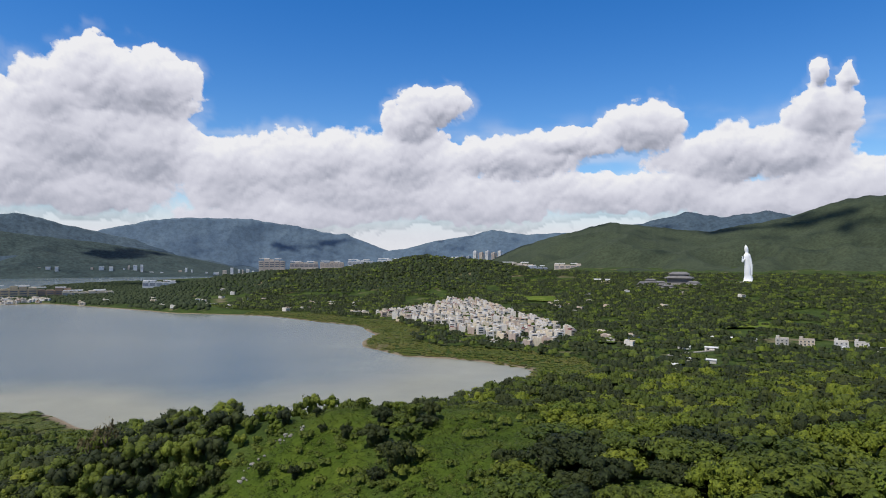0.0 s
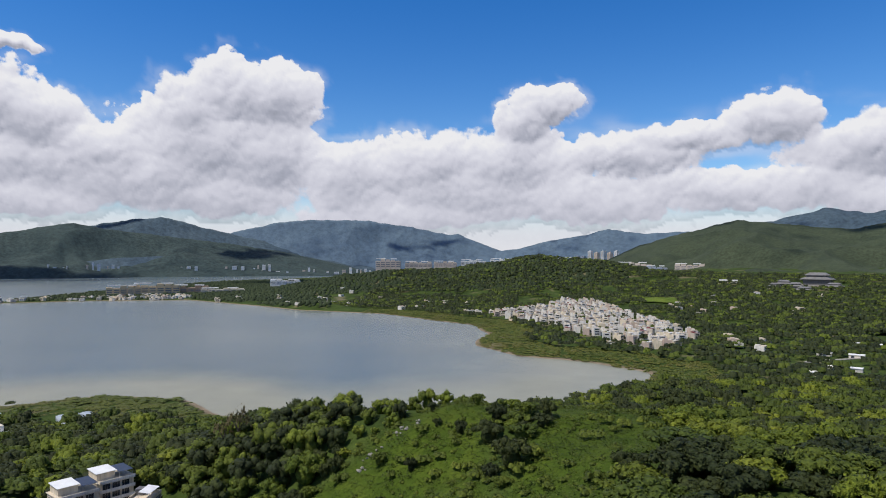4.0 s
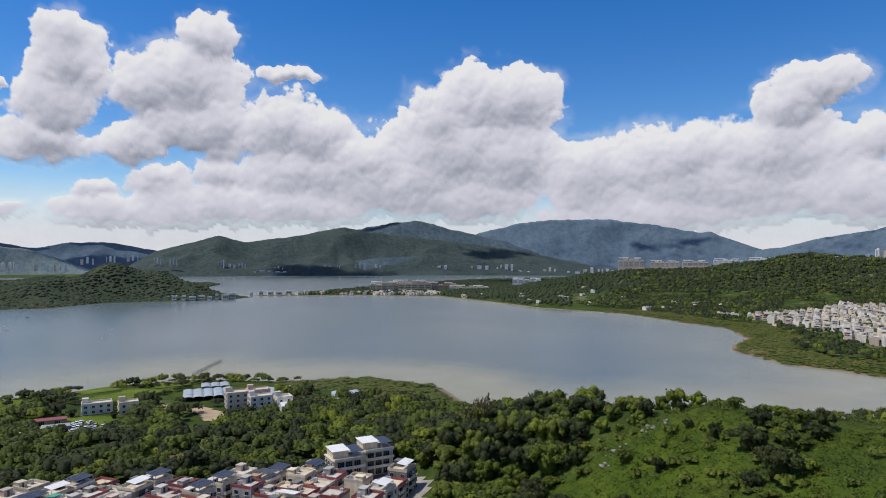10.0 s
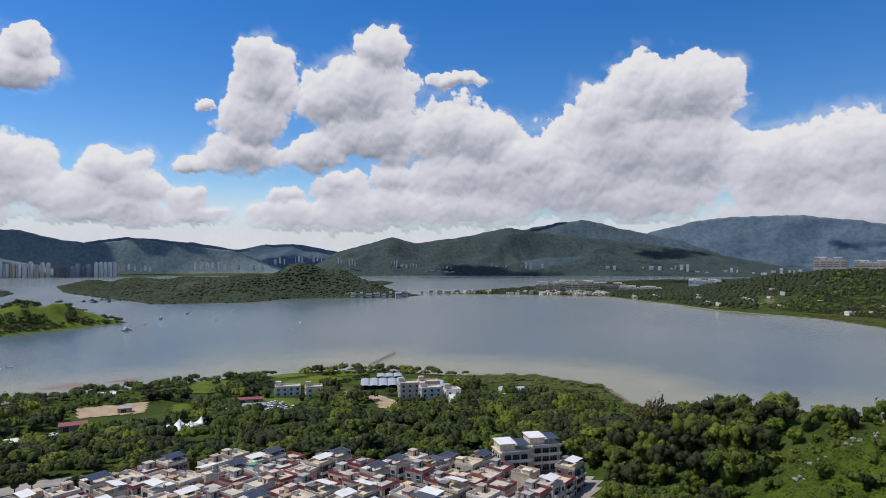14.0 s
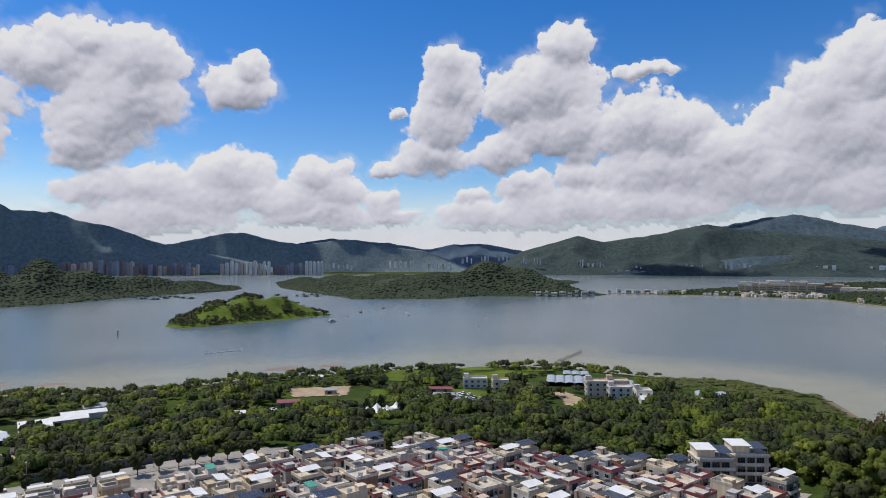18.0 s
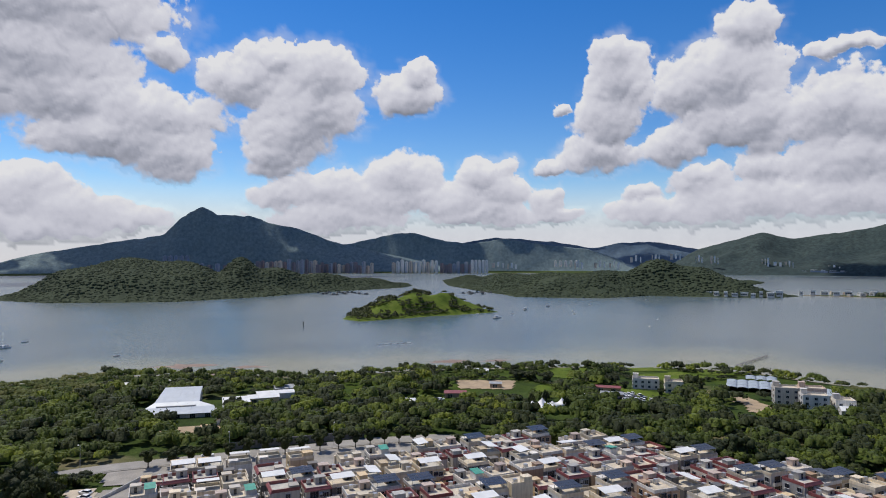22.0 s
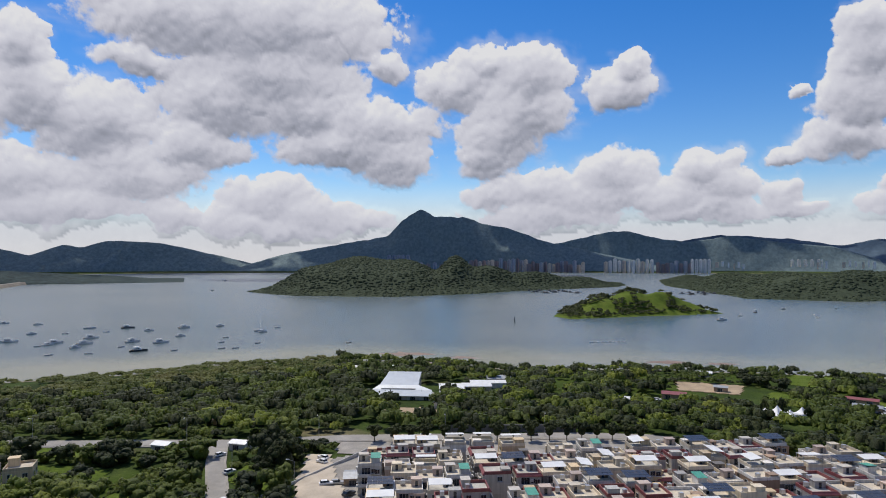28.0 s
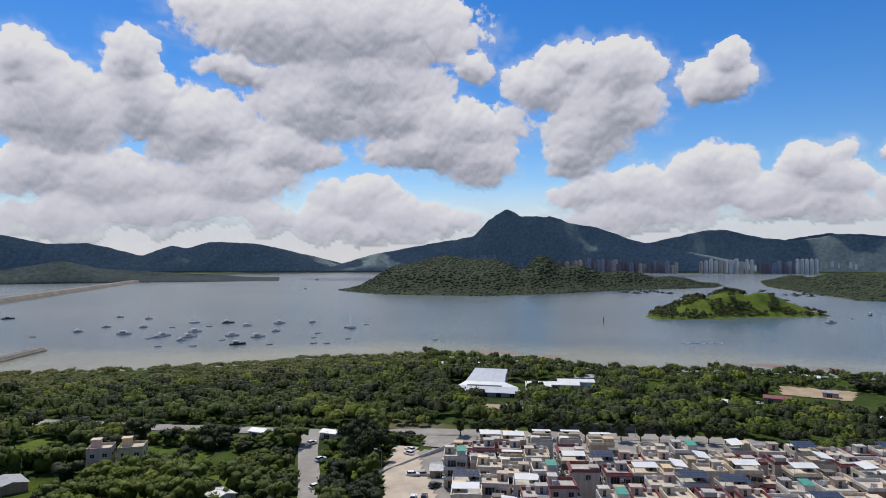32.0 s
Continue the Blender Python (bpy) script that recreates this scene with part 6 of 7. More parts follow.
def villa(name, x, y, turn, w, d, floors, wallm, label, roof="flat", per=3.1, cat="house"):
    root = tagged(new(name), label, cat)
    root.matrix_basis = pose(x, y, gz_at(x, y), 0, 0, turn)
    h = floors * per
    b = Build().box(-w / 2, w / 2, -d / 2, d / 2, -1.5, h)
    for k in range(1, floors + 1):
        b.box(-w / 2 - 0.12, w / 2 + 0.12, -d / 2 - 0.12, d / 2 + 0.12, k * per - 0.15, k * per)
    part("wall", b.mesh("wall", wallm), root)
    b = Build()
    for x0, x1, y0, y1 in ((-w / 2, w / 2, -d / 2, -d / 2 + .2), (-w / 2, w / 2, d / 2 - .2, d / 2), (-w / 2, -w / 2 + .2, -d / 2 + .2, d / 2 - .2), (w / 2 - .2, w / 2, -d / 2 + .2, d / 2 - .2)):
        b.box(x0, x1, y0, y1, h + 0.003, h + 0.9)
    part("parapet", b.mesh("parapet", wallm), root)
    part("roof", Build().box(-w / 2 + .2, w / 2 - .2, -d / 2 + .2, d / 2 - .2, h + 0.003, h + 0.1).mesh("roof", ROOF_TILE), root)
    part("stair_head", Build().box(-w / 2 + 0.5, -w / 2 + 3.4, d / 2 - 3.2, d / 2 - 0.4, h + 0.1, h + 2.6).box(-w / 2 + 0.3, -w / 2 + 3.6, d / 2 - 3.4, d / 2 - 0.2, h + 2.6, h + 2.75).mesh("stair_head", wallm), root)
    for k in range(floors):
        for face, wd in (("front", w), ("left", d), ("right", d)):
            n = max(2, int(wd / 3.4))
            for i in range(n):
                part("window", WIN_ME, root, at=on_face(face, w, d, (i - (n - 1) / 2) * wd / n, k * per + 1.6, 0.03))
    return root


villa("villa", -351, 209, 62, 15, 9, 2, WALLS[1], "long white two-storey house in open meadow", per=2.7)
villa("villa", -336, 218, 62, 10, 9, 2, WALLS[7], "cream two-storey villa in open meadow", per=3.0)
villa("institution_wing", -296, 259, 60, 12, 10, 3, WALLS[0], "pale three-storey wing of a white institution", per=2.8, cat="building")
villa("institution_wing", -288, 268, 60, 12, 9, 3, WALLS[2], "pinkish three-storey wing of an institution", cat="building")
villa("institution_wing", -279, 261, 60, 12, 9, 3, WALLS[1], "white three-storey wing of an institution", per=2.6, cat="building")
villa("institution_wing", -272, 272, 60, 9, 9, 2, WALLS[1], "white stepped end wing of an institution", cat="building")
gable("outbuilding", -264, 268, 60, 9, 7, 3.5, 1.6, WALLS[1], WHITE, "white gabled outbuilding beside an institution", 2)
villa("twin_house", -190, -157, 118, 7.5, 7, 2, WALLS[2], "pinkish flat-roofed house among trees", per=3.2)
villa("twin_house", -194, -148, 118, 8, 8, 2, WALLS[3], "beige flat-roofed house among trees", per=3.2)

# retaining wall along the road
b = Build()
for k in range(14):
    b.box(k * 4.0, k * 4.0 + 3.9, -0.2, 0.2, -1, 3.0)
wl = new("roadside_wall", b.mesh("roadside_wall", WALLS[5]))
wl.matrix_basis = pose(-273, -22, gz_at(-273, -22), 0, 0, 97)
tagged(wl, "long dark panelled wall along the road", "wall", kind="structure")
b = Build().box(0, 66, -0.12, 0.12, -0.5, 1.05)
wl = new("roadside_barrier", b.mesh("roadside_barrier", RAIL))
wl.matrix_basis = pose(-183, -72, gz_at(-183, -72) + 0.6, 0, 0, 157)
tagged(wl, "pale low barrier along the side road", "barrier", kind="structure")

# ---------------------------------------------------------------- street lamps and cars
POLE = plain("lamp_pole", (0.5, 0.5, 0.5), 0.4, 0.6)


def street_lamp(x, y, turn):
    root = tagged(new("street_lamp"), "tall grey street lamp beside the road", "lamp", "street lamps")
    root.matrix_basis = pose(x, y, gz_at(x, y) + 0.5, 0, 0, turn)
    vs, fs = [], []
    limb(vs, fs, (0, 0, -0.3), (0, 0, 9.5), 0.11, 0.07)
    part("pole", mesh_from("pole", vs, fs, POLE), root)
    vs, fs = [], []
    limb(vs, fs, (0, 0, 9.4), (0, -1.8, 9.9), 0.05, 0.04)
    part("arm", mesh_from("arm", vs, fs, POLE), root)
    part("lamp_head", Build().box(-0.16, 0.16, -2.5, -1.7, 9.82, 9.98).mesh("lamp_head", WHITE), root)


for x, y, t in ((-256, -70, 90), (-263, -20, 90), (-269, 20, 90), (-246, -120, 90), (-240, -180, 90), (-215, -88, 160), (-196, -60, 0)):
    street_lamp(x, y, t)
PAINTS = [plain("car_white", (0.75, 0.75, 0.75), 0.3, vary=0.05), plain("car_silver", (0.4, 0.41, 0.43), 0.3, 0.5, vary=0.05), plain("car_black", (0.03, 0.03, 0.035), 0.25, vary=0.05)]
TYRE = plain("tyre", (0.03, 0.03, 0.03), 0.9)


def car(i):
    paint, word = PAINTS[i], ("white", "silver", "black")[i]
    root = tagged(new("car"), f"{word} car parked beside the village", "car", "parked cars")
    b = Build().box(-0.88, 0.88, -2.2, 2.2, 0.32, 0.82).hexa([(-.84, -1.9, .82), (.84, -1.9, .82), (.84, 1.2, .82), (-.84, 1.2, .82)], [(-.80, -1.85, .88), (.80, -1.85, .88), (.80, 1.15, .88), (-.80, 1.15, .88)])
    b.box(-0.68, 0.68, -1.55, 0.35, 1.40, 1.46)
    part("body", b.mesh("body", paint), root)
    part("glasshouse", Build().hexa([(-.80, -1.9, .87), (.80, -1.9, .87), (.80, 1.05, .87), (-.80, 1.05, .87)], [(-.66, -1.55, 1.41), (.66, -1.55, 1.41), (.66, .35, 1.41), (-.66, .35, 1.41)]).mesh("glasshouse", GLASS), root, "dark car windows")
    vs, fs = [], []
    limb(vs, fs, (-0.11, 0, 0), (0.11, 0, 0), 0.33, 0.33)
    wm_ = mesh_from("wheel", vs, fs, TYRE)
    for x in (-0.8, 0.8):
        for y in (-1.4, 1.4):
            part("wheel", wm_, root, at=pose(x, y, 0.33))
    return root


CARS = [car(i) for i in range(3)]
crng = random.Random(8)
spots = [(-203, -52, 20), (-205, -49, 15), (-187, -44, 100), (-186, -47, 100), (-196, -43, 60), (-226, -60, 150), (-231, -61, 150), (-213, -88, 65), (-187, -78, 65), (-230, -99, 65), (-252, -92, 10), (-262, -40, 5), (-270, 15, 3),
         (-264, -28, 5), (-172, -50, 100), (-168, -46, 100)]
spots += [(-338 + crng.uniform(-9, 9), 74 + crng.uniform(-8, 8), crng.uniform(0, 180)) for _ in range(9)]
spots += [(-316 - 4.2 * (k % 5) + crng.uniform(-1, 1), 178 + 3.4 * (k // 5) + crng.uniform(-1, 1), 60 + crng.uniform(-20, 20)) for k in range(25)]
spots += [(-170 + crng.uniform(-3, 3), 187 + 3 * k, 120) for k in range(3)]
for k, (x, y, t) in enumerate(spots):
    m = pose(x, y, gz_at(x, y) + (0.62 if line_distance(MAIN_ROAD, np.array([x]), np.array([y]))[0] < 6 or line_distance(SIDE_ROAD, np.array([x]), np.array([y]))[0] < 5 else 0.42), 0, 0, t)
    i = crng.choice([0, 0, 1, 2])
    if k < 3:
        CARS[k].matrix_basis = m
    else:
        copy_thing(CARS[i], m)

# ---------------------------------------------------------------- boats and rafts
HULL = plain("boat_white", (0.74, 0.75, 0.76), 0.35, vary=0.1)
HULL_DARK = plain("boat_dark", (0.06, 0.07, 0.09), 0.5, vary=0.2)


def boat(kind, length, dark=False):
    root = tagged(new("boat"), {"cruiser": "white motor cruiser moored in the bay", "skiff": "small open skiff moored in the bay", "sail": "white sailing boat with a bare mast", "ferry": "dark work boat with a raised wheelhouse"}[kind], "boat", "boats moored in the bay")
    L, B = length, length * 0.3
    st = [(-0.5, 0.9), (-0.2, 1.0), (0.15, 0.92), (0.38, 0.5), (0.5, 0.06)]
    vs = []
    for p, q in st:
        for s, z in ((-1, 1.0), (-0.72, 0.15), (-0.3, -0.5), (0.3, -0.5), (0.72, 0.15), (1, 1.0)):
            vs.append((s * q * B / 2, p * L, z * (0.11 * L if L < 12 else 1.3) * (1 + 0.35 * max(0, p))))
    deck_z = (0.11 * L if L < 12 else 1.3)
    me = mesh_from("hull", vs, grid_faces(5, 6)[:, ::-1], HULL_DARK if dark else HULL)
    part("hull", me, root)
    part("deck", Build().hexa([(-B * .44, -L * .49, deck_z * .8), (B * .44, -L * .49, deck_z * .8), (B * .2, L * .36, deck_z * .8), (-B * .2, L * .36, deck_z * .8)], [(-B * .44, -L * .49, deck_z * .86), (B * .44, -L * .49, deck_z * .86), (B * .2, L * .36, deck_z * .86), (-B * .2, L * .36, deck_z * .86)]).mesh("deck", ROOF_TILE), root)
    if kind in ("cruiser", "ferry"):
        c = deck_z * .86
        part("cabin", Build().hexa([(-B * .36, -L * .28, c), (B * .36, -L * .28, c), (B * .28, L * .2, c), (-B * .28, L * .2, c)], [(-B * .34, -L * .28, c + L * .12), (B * .34, -L * .28, c + L * .12), (B * .24, L * .1, c + L * .12), (-B * .24, L * .1, c + L * .12)]).mesh("cabin", HULL), root)
        part("window_band", Build().box(-B * .345, B * .345, -L * .26, L * .06, c + L * .045, c + L * .09).mesh("window_band", GLASS), root, "dark cabin windows")
        part("flybridge", Build().box(-B * .3, B * .3, -L * .3, L * .02, c + L * .17, c + L * .185).box(-B * .25, B * .25, -L * .1, L * .02, c + L * .12, c + L * .15).mesh("flybridge", HULL), root)
        part("post_frame", Build().box(-B * .28, -B * .26, -L * .28, -L * .27, c + L * .1, c + L * .172).box(B * .26, B * .28, -L * .28, -L * .27, c + L * .1, c + L * .172).box(-B * .2, B * .2, -0.03, 0.03, c + L * .12, c + L * .172).mesh("post_frame", STEEL), root)
    if kind == "sail":
        vs, fs = [], []
        limb(vs, fs, (0, L * .08, 0.5), (0, L * .08, L * 1.25), 0.09, 0.05)
        limb(vs, fs, (0, L * .08, 1.9), (0, -L * .36, 2.0), 0.1, 0.08)
        part("mast", mesh_from("mast", vs, fs, POLE), root)
        part("cabin", Build().hexa([(-B * .25, -L * .12, deck_z * .8), (B * .25, -L * .12, deck_z * .8), (B * .18, L * .2, deck_z * .8), (-B * .18, L * .2, deck_z * .8)], [(-B * .22, -L * .1, deck_z * .8 + .6), (B * .22, -L * .1, deck_z * .8 + .6), (B * .14, L * .16, deck_z * .8 + .5), (-B * .14, L * .16, deck_z * .8 + .5)]).mesh("cabin", HULL), root)
    return root


FLEET = {"cruiser": boat("cruiser", 14), "small": boat("cruiser", 9.5), "skiff": boat("skiff", 6), "sail": boat("sail", 12), "dark": boat("ferry", 14, True)}
moor = "d-666,-712 s-563,-512 s-608,-517 s-719,-592 c-557,-452 s-707,-540 s-617,-477 k-530,-403 s-540,-401 c-553,-404 k-624,-446 k-484,-358 s-526,-365 c-551,-374 a-675,-454 c-591,-395 k-494,-331 d-684,-415 k-535,-329 c-569,-339 d-513,-300 s-660,-376 c-566,-310 k-519,-272 s-615,-317 c-692,-353 s-713,-321 k-574,-256 k-610,-268 k-535,-238 k-538,-227 a-669,-257 s-659,-250 k-573,-221 k-702,-250 k-516,-520 k-584,-139 k-644,-414"
moor += " k-920,188 c-844,275 d-977,365 s-1040,430 k-910,320 k-939,429 k-889,410 k-1063,518 k-935,258 k-922,269 d-2250,-1010 s-1528,-717 k-780,480 k-700,420 k-1180,700"
code = {"d": "dark", "s": "small", "c": "cruiser", "k": "skiff", "a": "sail"}
placed = set()
for w_ in moor.split():
    kind = code[w_[0]]
    x, y = (float(q) for q in w_[1:].split(","))
    m = pose(x, y, 0.12, 0, 0, 40 + crng.uniform(-25, 25))
    if kind in placed:
        copy_thing(FLEET[kind], m)
    else:
        FLEET[kind].matrix_basis = m
        placed.add(kind)
RAFT = plain("raft_wood", (0.12, 0.11, 0.10), 0.8)
raft0 = None
for k in range(26):
    x, y = (-1490 - crng.uniform(0, 130), 60 + k * 8.0 + crng.uniform(-4, 4)) if k < 15 else (-1450 - crng.uniform(0, 120), 400 + (k - 15) * 9.0)
    m = pose(x, y, 0.1, 0, 0, crng.uniform(0, 90))
    if raft0 is None:
        raft0 = tagged(new("fish_raft"), "dark floating fish-farm raft with a hut", "raft", "fish-farm rafts")
        b = Build()
        for q in range(4):
            b.box(-7, 7, -6 + q * 4 - 0.4, -6 + q * 4 + 0.4, -0.2, 0.4).box(-7 + q * 4.5 - .4, -7 + q * 4.5 + .4, -6, 6, -0.2, 0.5)
        part("frame", b.mesh("frame", RAFT), raft0)
        part("hut", Build().box(-2, 3, -2, 2, 0.4, 3.0).box(-2.4, 3.4, -2.4, 2.4, 3.0, 3.2).mesh("hut", WALLS[5]), raft0)
        raft0.matrix_basis = m
    else:
        copy_thing(raft0, m)
buoy = None
for x, y in ((-607, 83), (-609, 90), (-610, 97), (-612, 104), (-614, 112)):
    m = pose(x, y, 0, 0, 0, 80)
    if buoy is None:
        buoy = tagged(new("float"), "short white float in a row on the water", "float", "row of floats")
        part("drum", Build().box(-2.2, 2.2, -0.5, 0.5, -0.3, 0.55).mesh("drum", HULL), buoy)
        part("rope_ring", Build().box(-2.5, -2.2, -0.1, 0.1, 0.1, 0.3).box(2.2, 2.5, -0.1, 0.1, 0.1, 0.3).mesh("rope_ring", RAFT), buoy)
        buoy.matrix_basis = m
    else:
        copy_thing(buoy, m)
bc = tagged(new("beacon"), "dark marker beacon standing in shallow water", "beacon")
bc.matrix_basis = pose(-796, 15, 0)
vs, fs = [], []
limb(vs, fs, (0, 0, -2), (0, 0, 4.5), 0.7, 0.45)
part("post", mesh_from("post", vs, fs, RAFT), bc)
part("top_mark", Build().box(-0.8, 0.8, -0.8, 0.8, 4.5, 5.8).mesh("top_mark", RAFT), bc)

# ---------------------------------------------------------------- dam and breakwater
STONE = plain("riprap", (0.22, 0.19, 0.15), 0.95, vary=0.4, scale=0.05, fine=0.6, relief=0.5)
CAPSTONE = plain("dam_road", (0.30, 0.28, 0.24), 0.9, vary=0.2, scale=0.05)


def bank(name, line, foot, crest, high, label, cat):
    pts = [Vector((*p, 0)) for p in line]
    dense = []
    for p, q in zip(pts, pts[1:]):
        n = max(2, int((q - p).length / 12))
        dense += [p.lerp(q, k / n) for k in range(n)]
    dense.append(pts[-1])
    vs, mi = [], []
    prof = [(-foot, -2), (-(foot + crest) / 2, high * 0.45), (-crest, high), (-crest + 0.6, high + 0.8), (-crest + 1.2, high), (crest - 1.2, high), (crest - .6, high + .8), (crest, high), ((foot + crest) / 2, high * 0.45), (foot, -2)]
    for i, p in enumerate(dense):
        d = (dense[min(i + 1, len(dense) - 1)] - dense[max(i - 1, 0)]).normalized()
        s = Vector((-d.y, d.x, 0))
        for k, z in prof:
            j = (random.random() - 0.5) * (0.8 if abs(k) > crest else 0)
            vs.append((p.x + s.x * (k + j), p.y + s.y * (k + j), z + j * 0.4))
    f = grid_faces(len(dense), len(prof))[:, ::-1]
    idx = [1 if 2 < (i % (len(prof) - 1)) < 6 else 0 for i in range(len(f))]
    return tagged(new(name, mesh_from(name, vs, f, mats=[STONE, CAPSTONE], index=idx)), label, cat, kind="structure")


bank("dam", [(-500, -780), (-919, -1003), (-2060, -1592)], 16, 7, 7.5, "long stone-faced dam with a road on its crest", "dam")
bank("breakwater", [(-300, -395), (-388, -418), (-440, -434)], 6, 3.2, 2.2, "low rubble breakwater at the shore", "breakwater")


# ---------------------------------------------------------------- the village across the bay
def small_house(v):
    rnd = random.Random(300 + v)
    w, d, h = 8.5 + rnd.random() * 1.5, 8.5 + rnd.random() * 2, 8.0 + rnd.random()
    root = tagged(new("distant_house"), ["white village house with a pale roof", "grey village house with a flat roof", "pinkish village house with a flat roof", "cream village house with a roof shed", "white village house with a red roof edge"][v], "house", "houses of the village across the bay")
    wall = [WALLS[1], WALLS[0], WALLS[2], WALLS[7], WALLS[6]][v]
    part("wall", Build().box(-w / 2, w / 2, -d / 2, d / 2, -2, h + 0.9).mesh("wall", wall), root)
    part("roof", Build().box(-w / 2 + .1, w / 2 - .1, -d / 2 + .1, d / 2 - .1, h + 0.9, h + 1.0).box(-w / 2 + .3, -w / 2 + 3, 0, d / 2 - .3, h + 1.0, h + 3.2).box(0, w / 2 - .3, -d / 2 + .5, 1, h + 2.2, h + 2.4, 1).box(1, 1.3, -1, -0.7, h + 1, h + 2.2, 1).mesh("roof", [ROOF_TILE, ROOF_GREY, ROOF_TILE, ROOF_GREY, MAROON][v], [WHITE, SOLAR, WHITE, GREY_SHEET, WHITE][v]), root)
    for k in (0, 2):
        part("window", Build().box(-2.6, 2.6, -0.15, 0.02, -0.8, 0.8).mesh("window", GLASS), root, at=on_face("front", w, d, 0, h * k / 3 + 1.5, 0.03))
    return root


SMALL = [small_house(v) for v in range(5)]
frng = random.Random(31)
far_sites = []
px0, px1 = min(p[0] for p in FAR_VILLAGE), max(p[0] for p in FAR_VILLAGE)
py0, py1 = min(p[1] for p in FAR_VILLAGE), max(p[1] for p in FAR_VILLAGE)
for i in range(int((px1 - px0) / 10.6) + 1):
    for j in range(int((py1 - py0) / 15.5) + 1):
        far_sites.append((px0 + i * 10.6 + frng.uniform(-1.5, 1.5), py0 + j * 15.5 + (i % 2) * 5 + frng.uniform(-2, 2), 0))
fx_, fy_ = np.array([s[0] for s in far_sites]), np.array([s[1] for s in far_sites])
fk = inside_distance(FAR_VILLAGE, fx_, fy_) > 4 + 26 * fbm(fx_ / 45, fy_ / 45, 3)
strip = []
for a0, a1, r0, r1, n in ((31.5, 39, 1600, 1680, 70), (32, 38, 1690, 1760, 16), (38, 46, 1650, 1720, 24), (20.5, 22.8, 1120, 1180, 4), (14.5, 24.5, 1380, 1560, 10), (11, 14, 1130, 1200, 6), (4, 12, 1220, 1330, 10), (26, 31, 1430, 1560, 10), (5.5, 8.5, 1060, 1120, 6), (-13, -9, 1000, 1200, 6), (-17, -6, 640, 800, 9), (-26, -12, 1000, 1300, 8), (17, 24, 1200, 1330, 8)):
    for _ in range(n):
        p = polar(frng.uniform(a0, a1), frng.uniform(r0, r1))
        strip.append((p.x, p.y))
sites2 = [(x, y) for x, y, k in zip(fx_, fy_, fk) if k and frng.random() < 0.72] + strip
near_first = sorted(range(len(sites2)), key=lambda k: math.hypot(*sites2[k]))
single_house = set(near_first[::2][:290])
first = [True] * 5
rest_v, rest_f, rest_m, rest_n = [], [], [], 0
for k, (x, y) in enumerate(sites2):
    z = gz_at(x, y)
    if z < 0.6:
        continue
    v = frng.choice([0, 0, 1, 2, 3, 4, 0])
    low = 0.62 if inside_distance(FAR_VILLAGE, np.array([x]), np.array([y]))[0] < 0 else 1.0
    m = pose(x, y, z + frng.uniform(-0.5, 1.2), 0, 0, frng.choice([0, 20, 60, 90]) + frng.uniform(-8, 8)) @ Matrix.Diagonal((1.15 if low < 1 else 0.9, 1 if low < 1 else 0.9, low * frng.uniform(0.72, 0.98), 1))
    if k not in single_house:
        b = Build().box(-4.4, 4.4, -4.6, 4.6, -2, 9.2, v % 3).box(-4.2, 4.2, -4.4, 4.4, 9.2, 9.3, 3).box(-4, -1, 0, 4, 9.3, 11.4, v % 3)
        for q in range(3):
            b.box(-3, 2.8, -4.75, -4.5, q * 2.9 + 0.9, q * 2.9 + 2.2, 4)
        rest_v += [tuple(m @ Vector(p)) for p in b.v]
        rest_f += [tuple(c + rest_n for c in f) for f in b.f]
        rest_m += b.m
        rest_n += len(b.v)
    elif first[v]:
        SMALL[v].matrix_basis, first[v] = m, False
    else:
        copy_thing(SMALL[v], m)
rest = new("crowded_houses", mesh_from("crowded_houses", rest_v, rest_f, mats=[WALLS[1], WALLS[7], WALLS[2], ROOF_TILE, GLASS], index=rest_m))
tagged(rest, "crowded pale village houses across the bay", "houses", kind="stuff")
# low houses along the middle island's shore
LOWS = None
for k in range(16):
    a = 54.5 - k * 0.66 + frng.uniform(-0.1, 0.1) if k < 9 else 47.8 - (k - 9) * 0.78
    r = 1520 + frng.uniform(-10, 35) if k < 9 else 1672 + frng.uniform(-6, 14)
    p = polar(a, r)
    m = pose(p.x, p.y, 2.2, 0, 0, 50 + frng.uniform(-10, 10)) @ Matrix.Diagonal((frng.uniform(0.45, 1.0), 0.8, frng.uniform(0.7, 1.5), 1))
    if LOWS is None:
        LOWS = tagged(new("shore_building"), "long low white building on an island shore", "building", "low buildings on the island")
        part("wall", Build().box(-9, 9, -5, 5, -3, 5).mesh("wall", WALLS[1]), LOWS)
        part("roof", Build().box(-9.6, 9.6, -5.6, 5.6, 5, 5.5).mesh("roof", WHITE), LOWS)
        for q in range(3):
            part("window", Build().box(-2.2, 2.2, -0.1, 0.02, -0.8, 0.8).mesh("window", GLASS), LOWS, at=on_face("front", 18, 10, -5.6 + q * 5.6, 2.6, 0.03))
        LOWS.matrix_basis = m
    else:
        copy_thing(LOWS, m)

# ---------------------------------------------------------------- apartment towers and estates
# the grey wall has blue distance haze mixed into its base colour
TOWER_WALLS = [plain("tower_grey_haze", (0.30, 0.33, 0.39), 0.7, vary=0.15, scale=0.02), plain("tower_white", (0.68, 0.67, 0.65), 0.7, vary=0.12, scale=0.02), plain("tower_brown", (0.25, 0.20, 0.21), 0.7, vary=0.15, scale=0.02), plain("tower_tan", (0.56, 0.47, 0.39), 0.7, vary=0.15, scale=0.02)]
TOWER_DARK = plain("tower_windows", (0.10, 0.12, 0.16), 0.4, vary=0.2, scale=0.05)


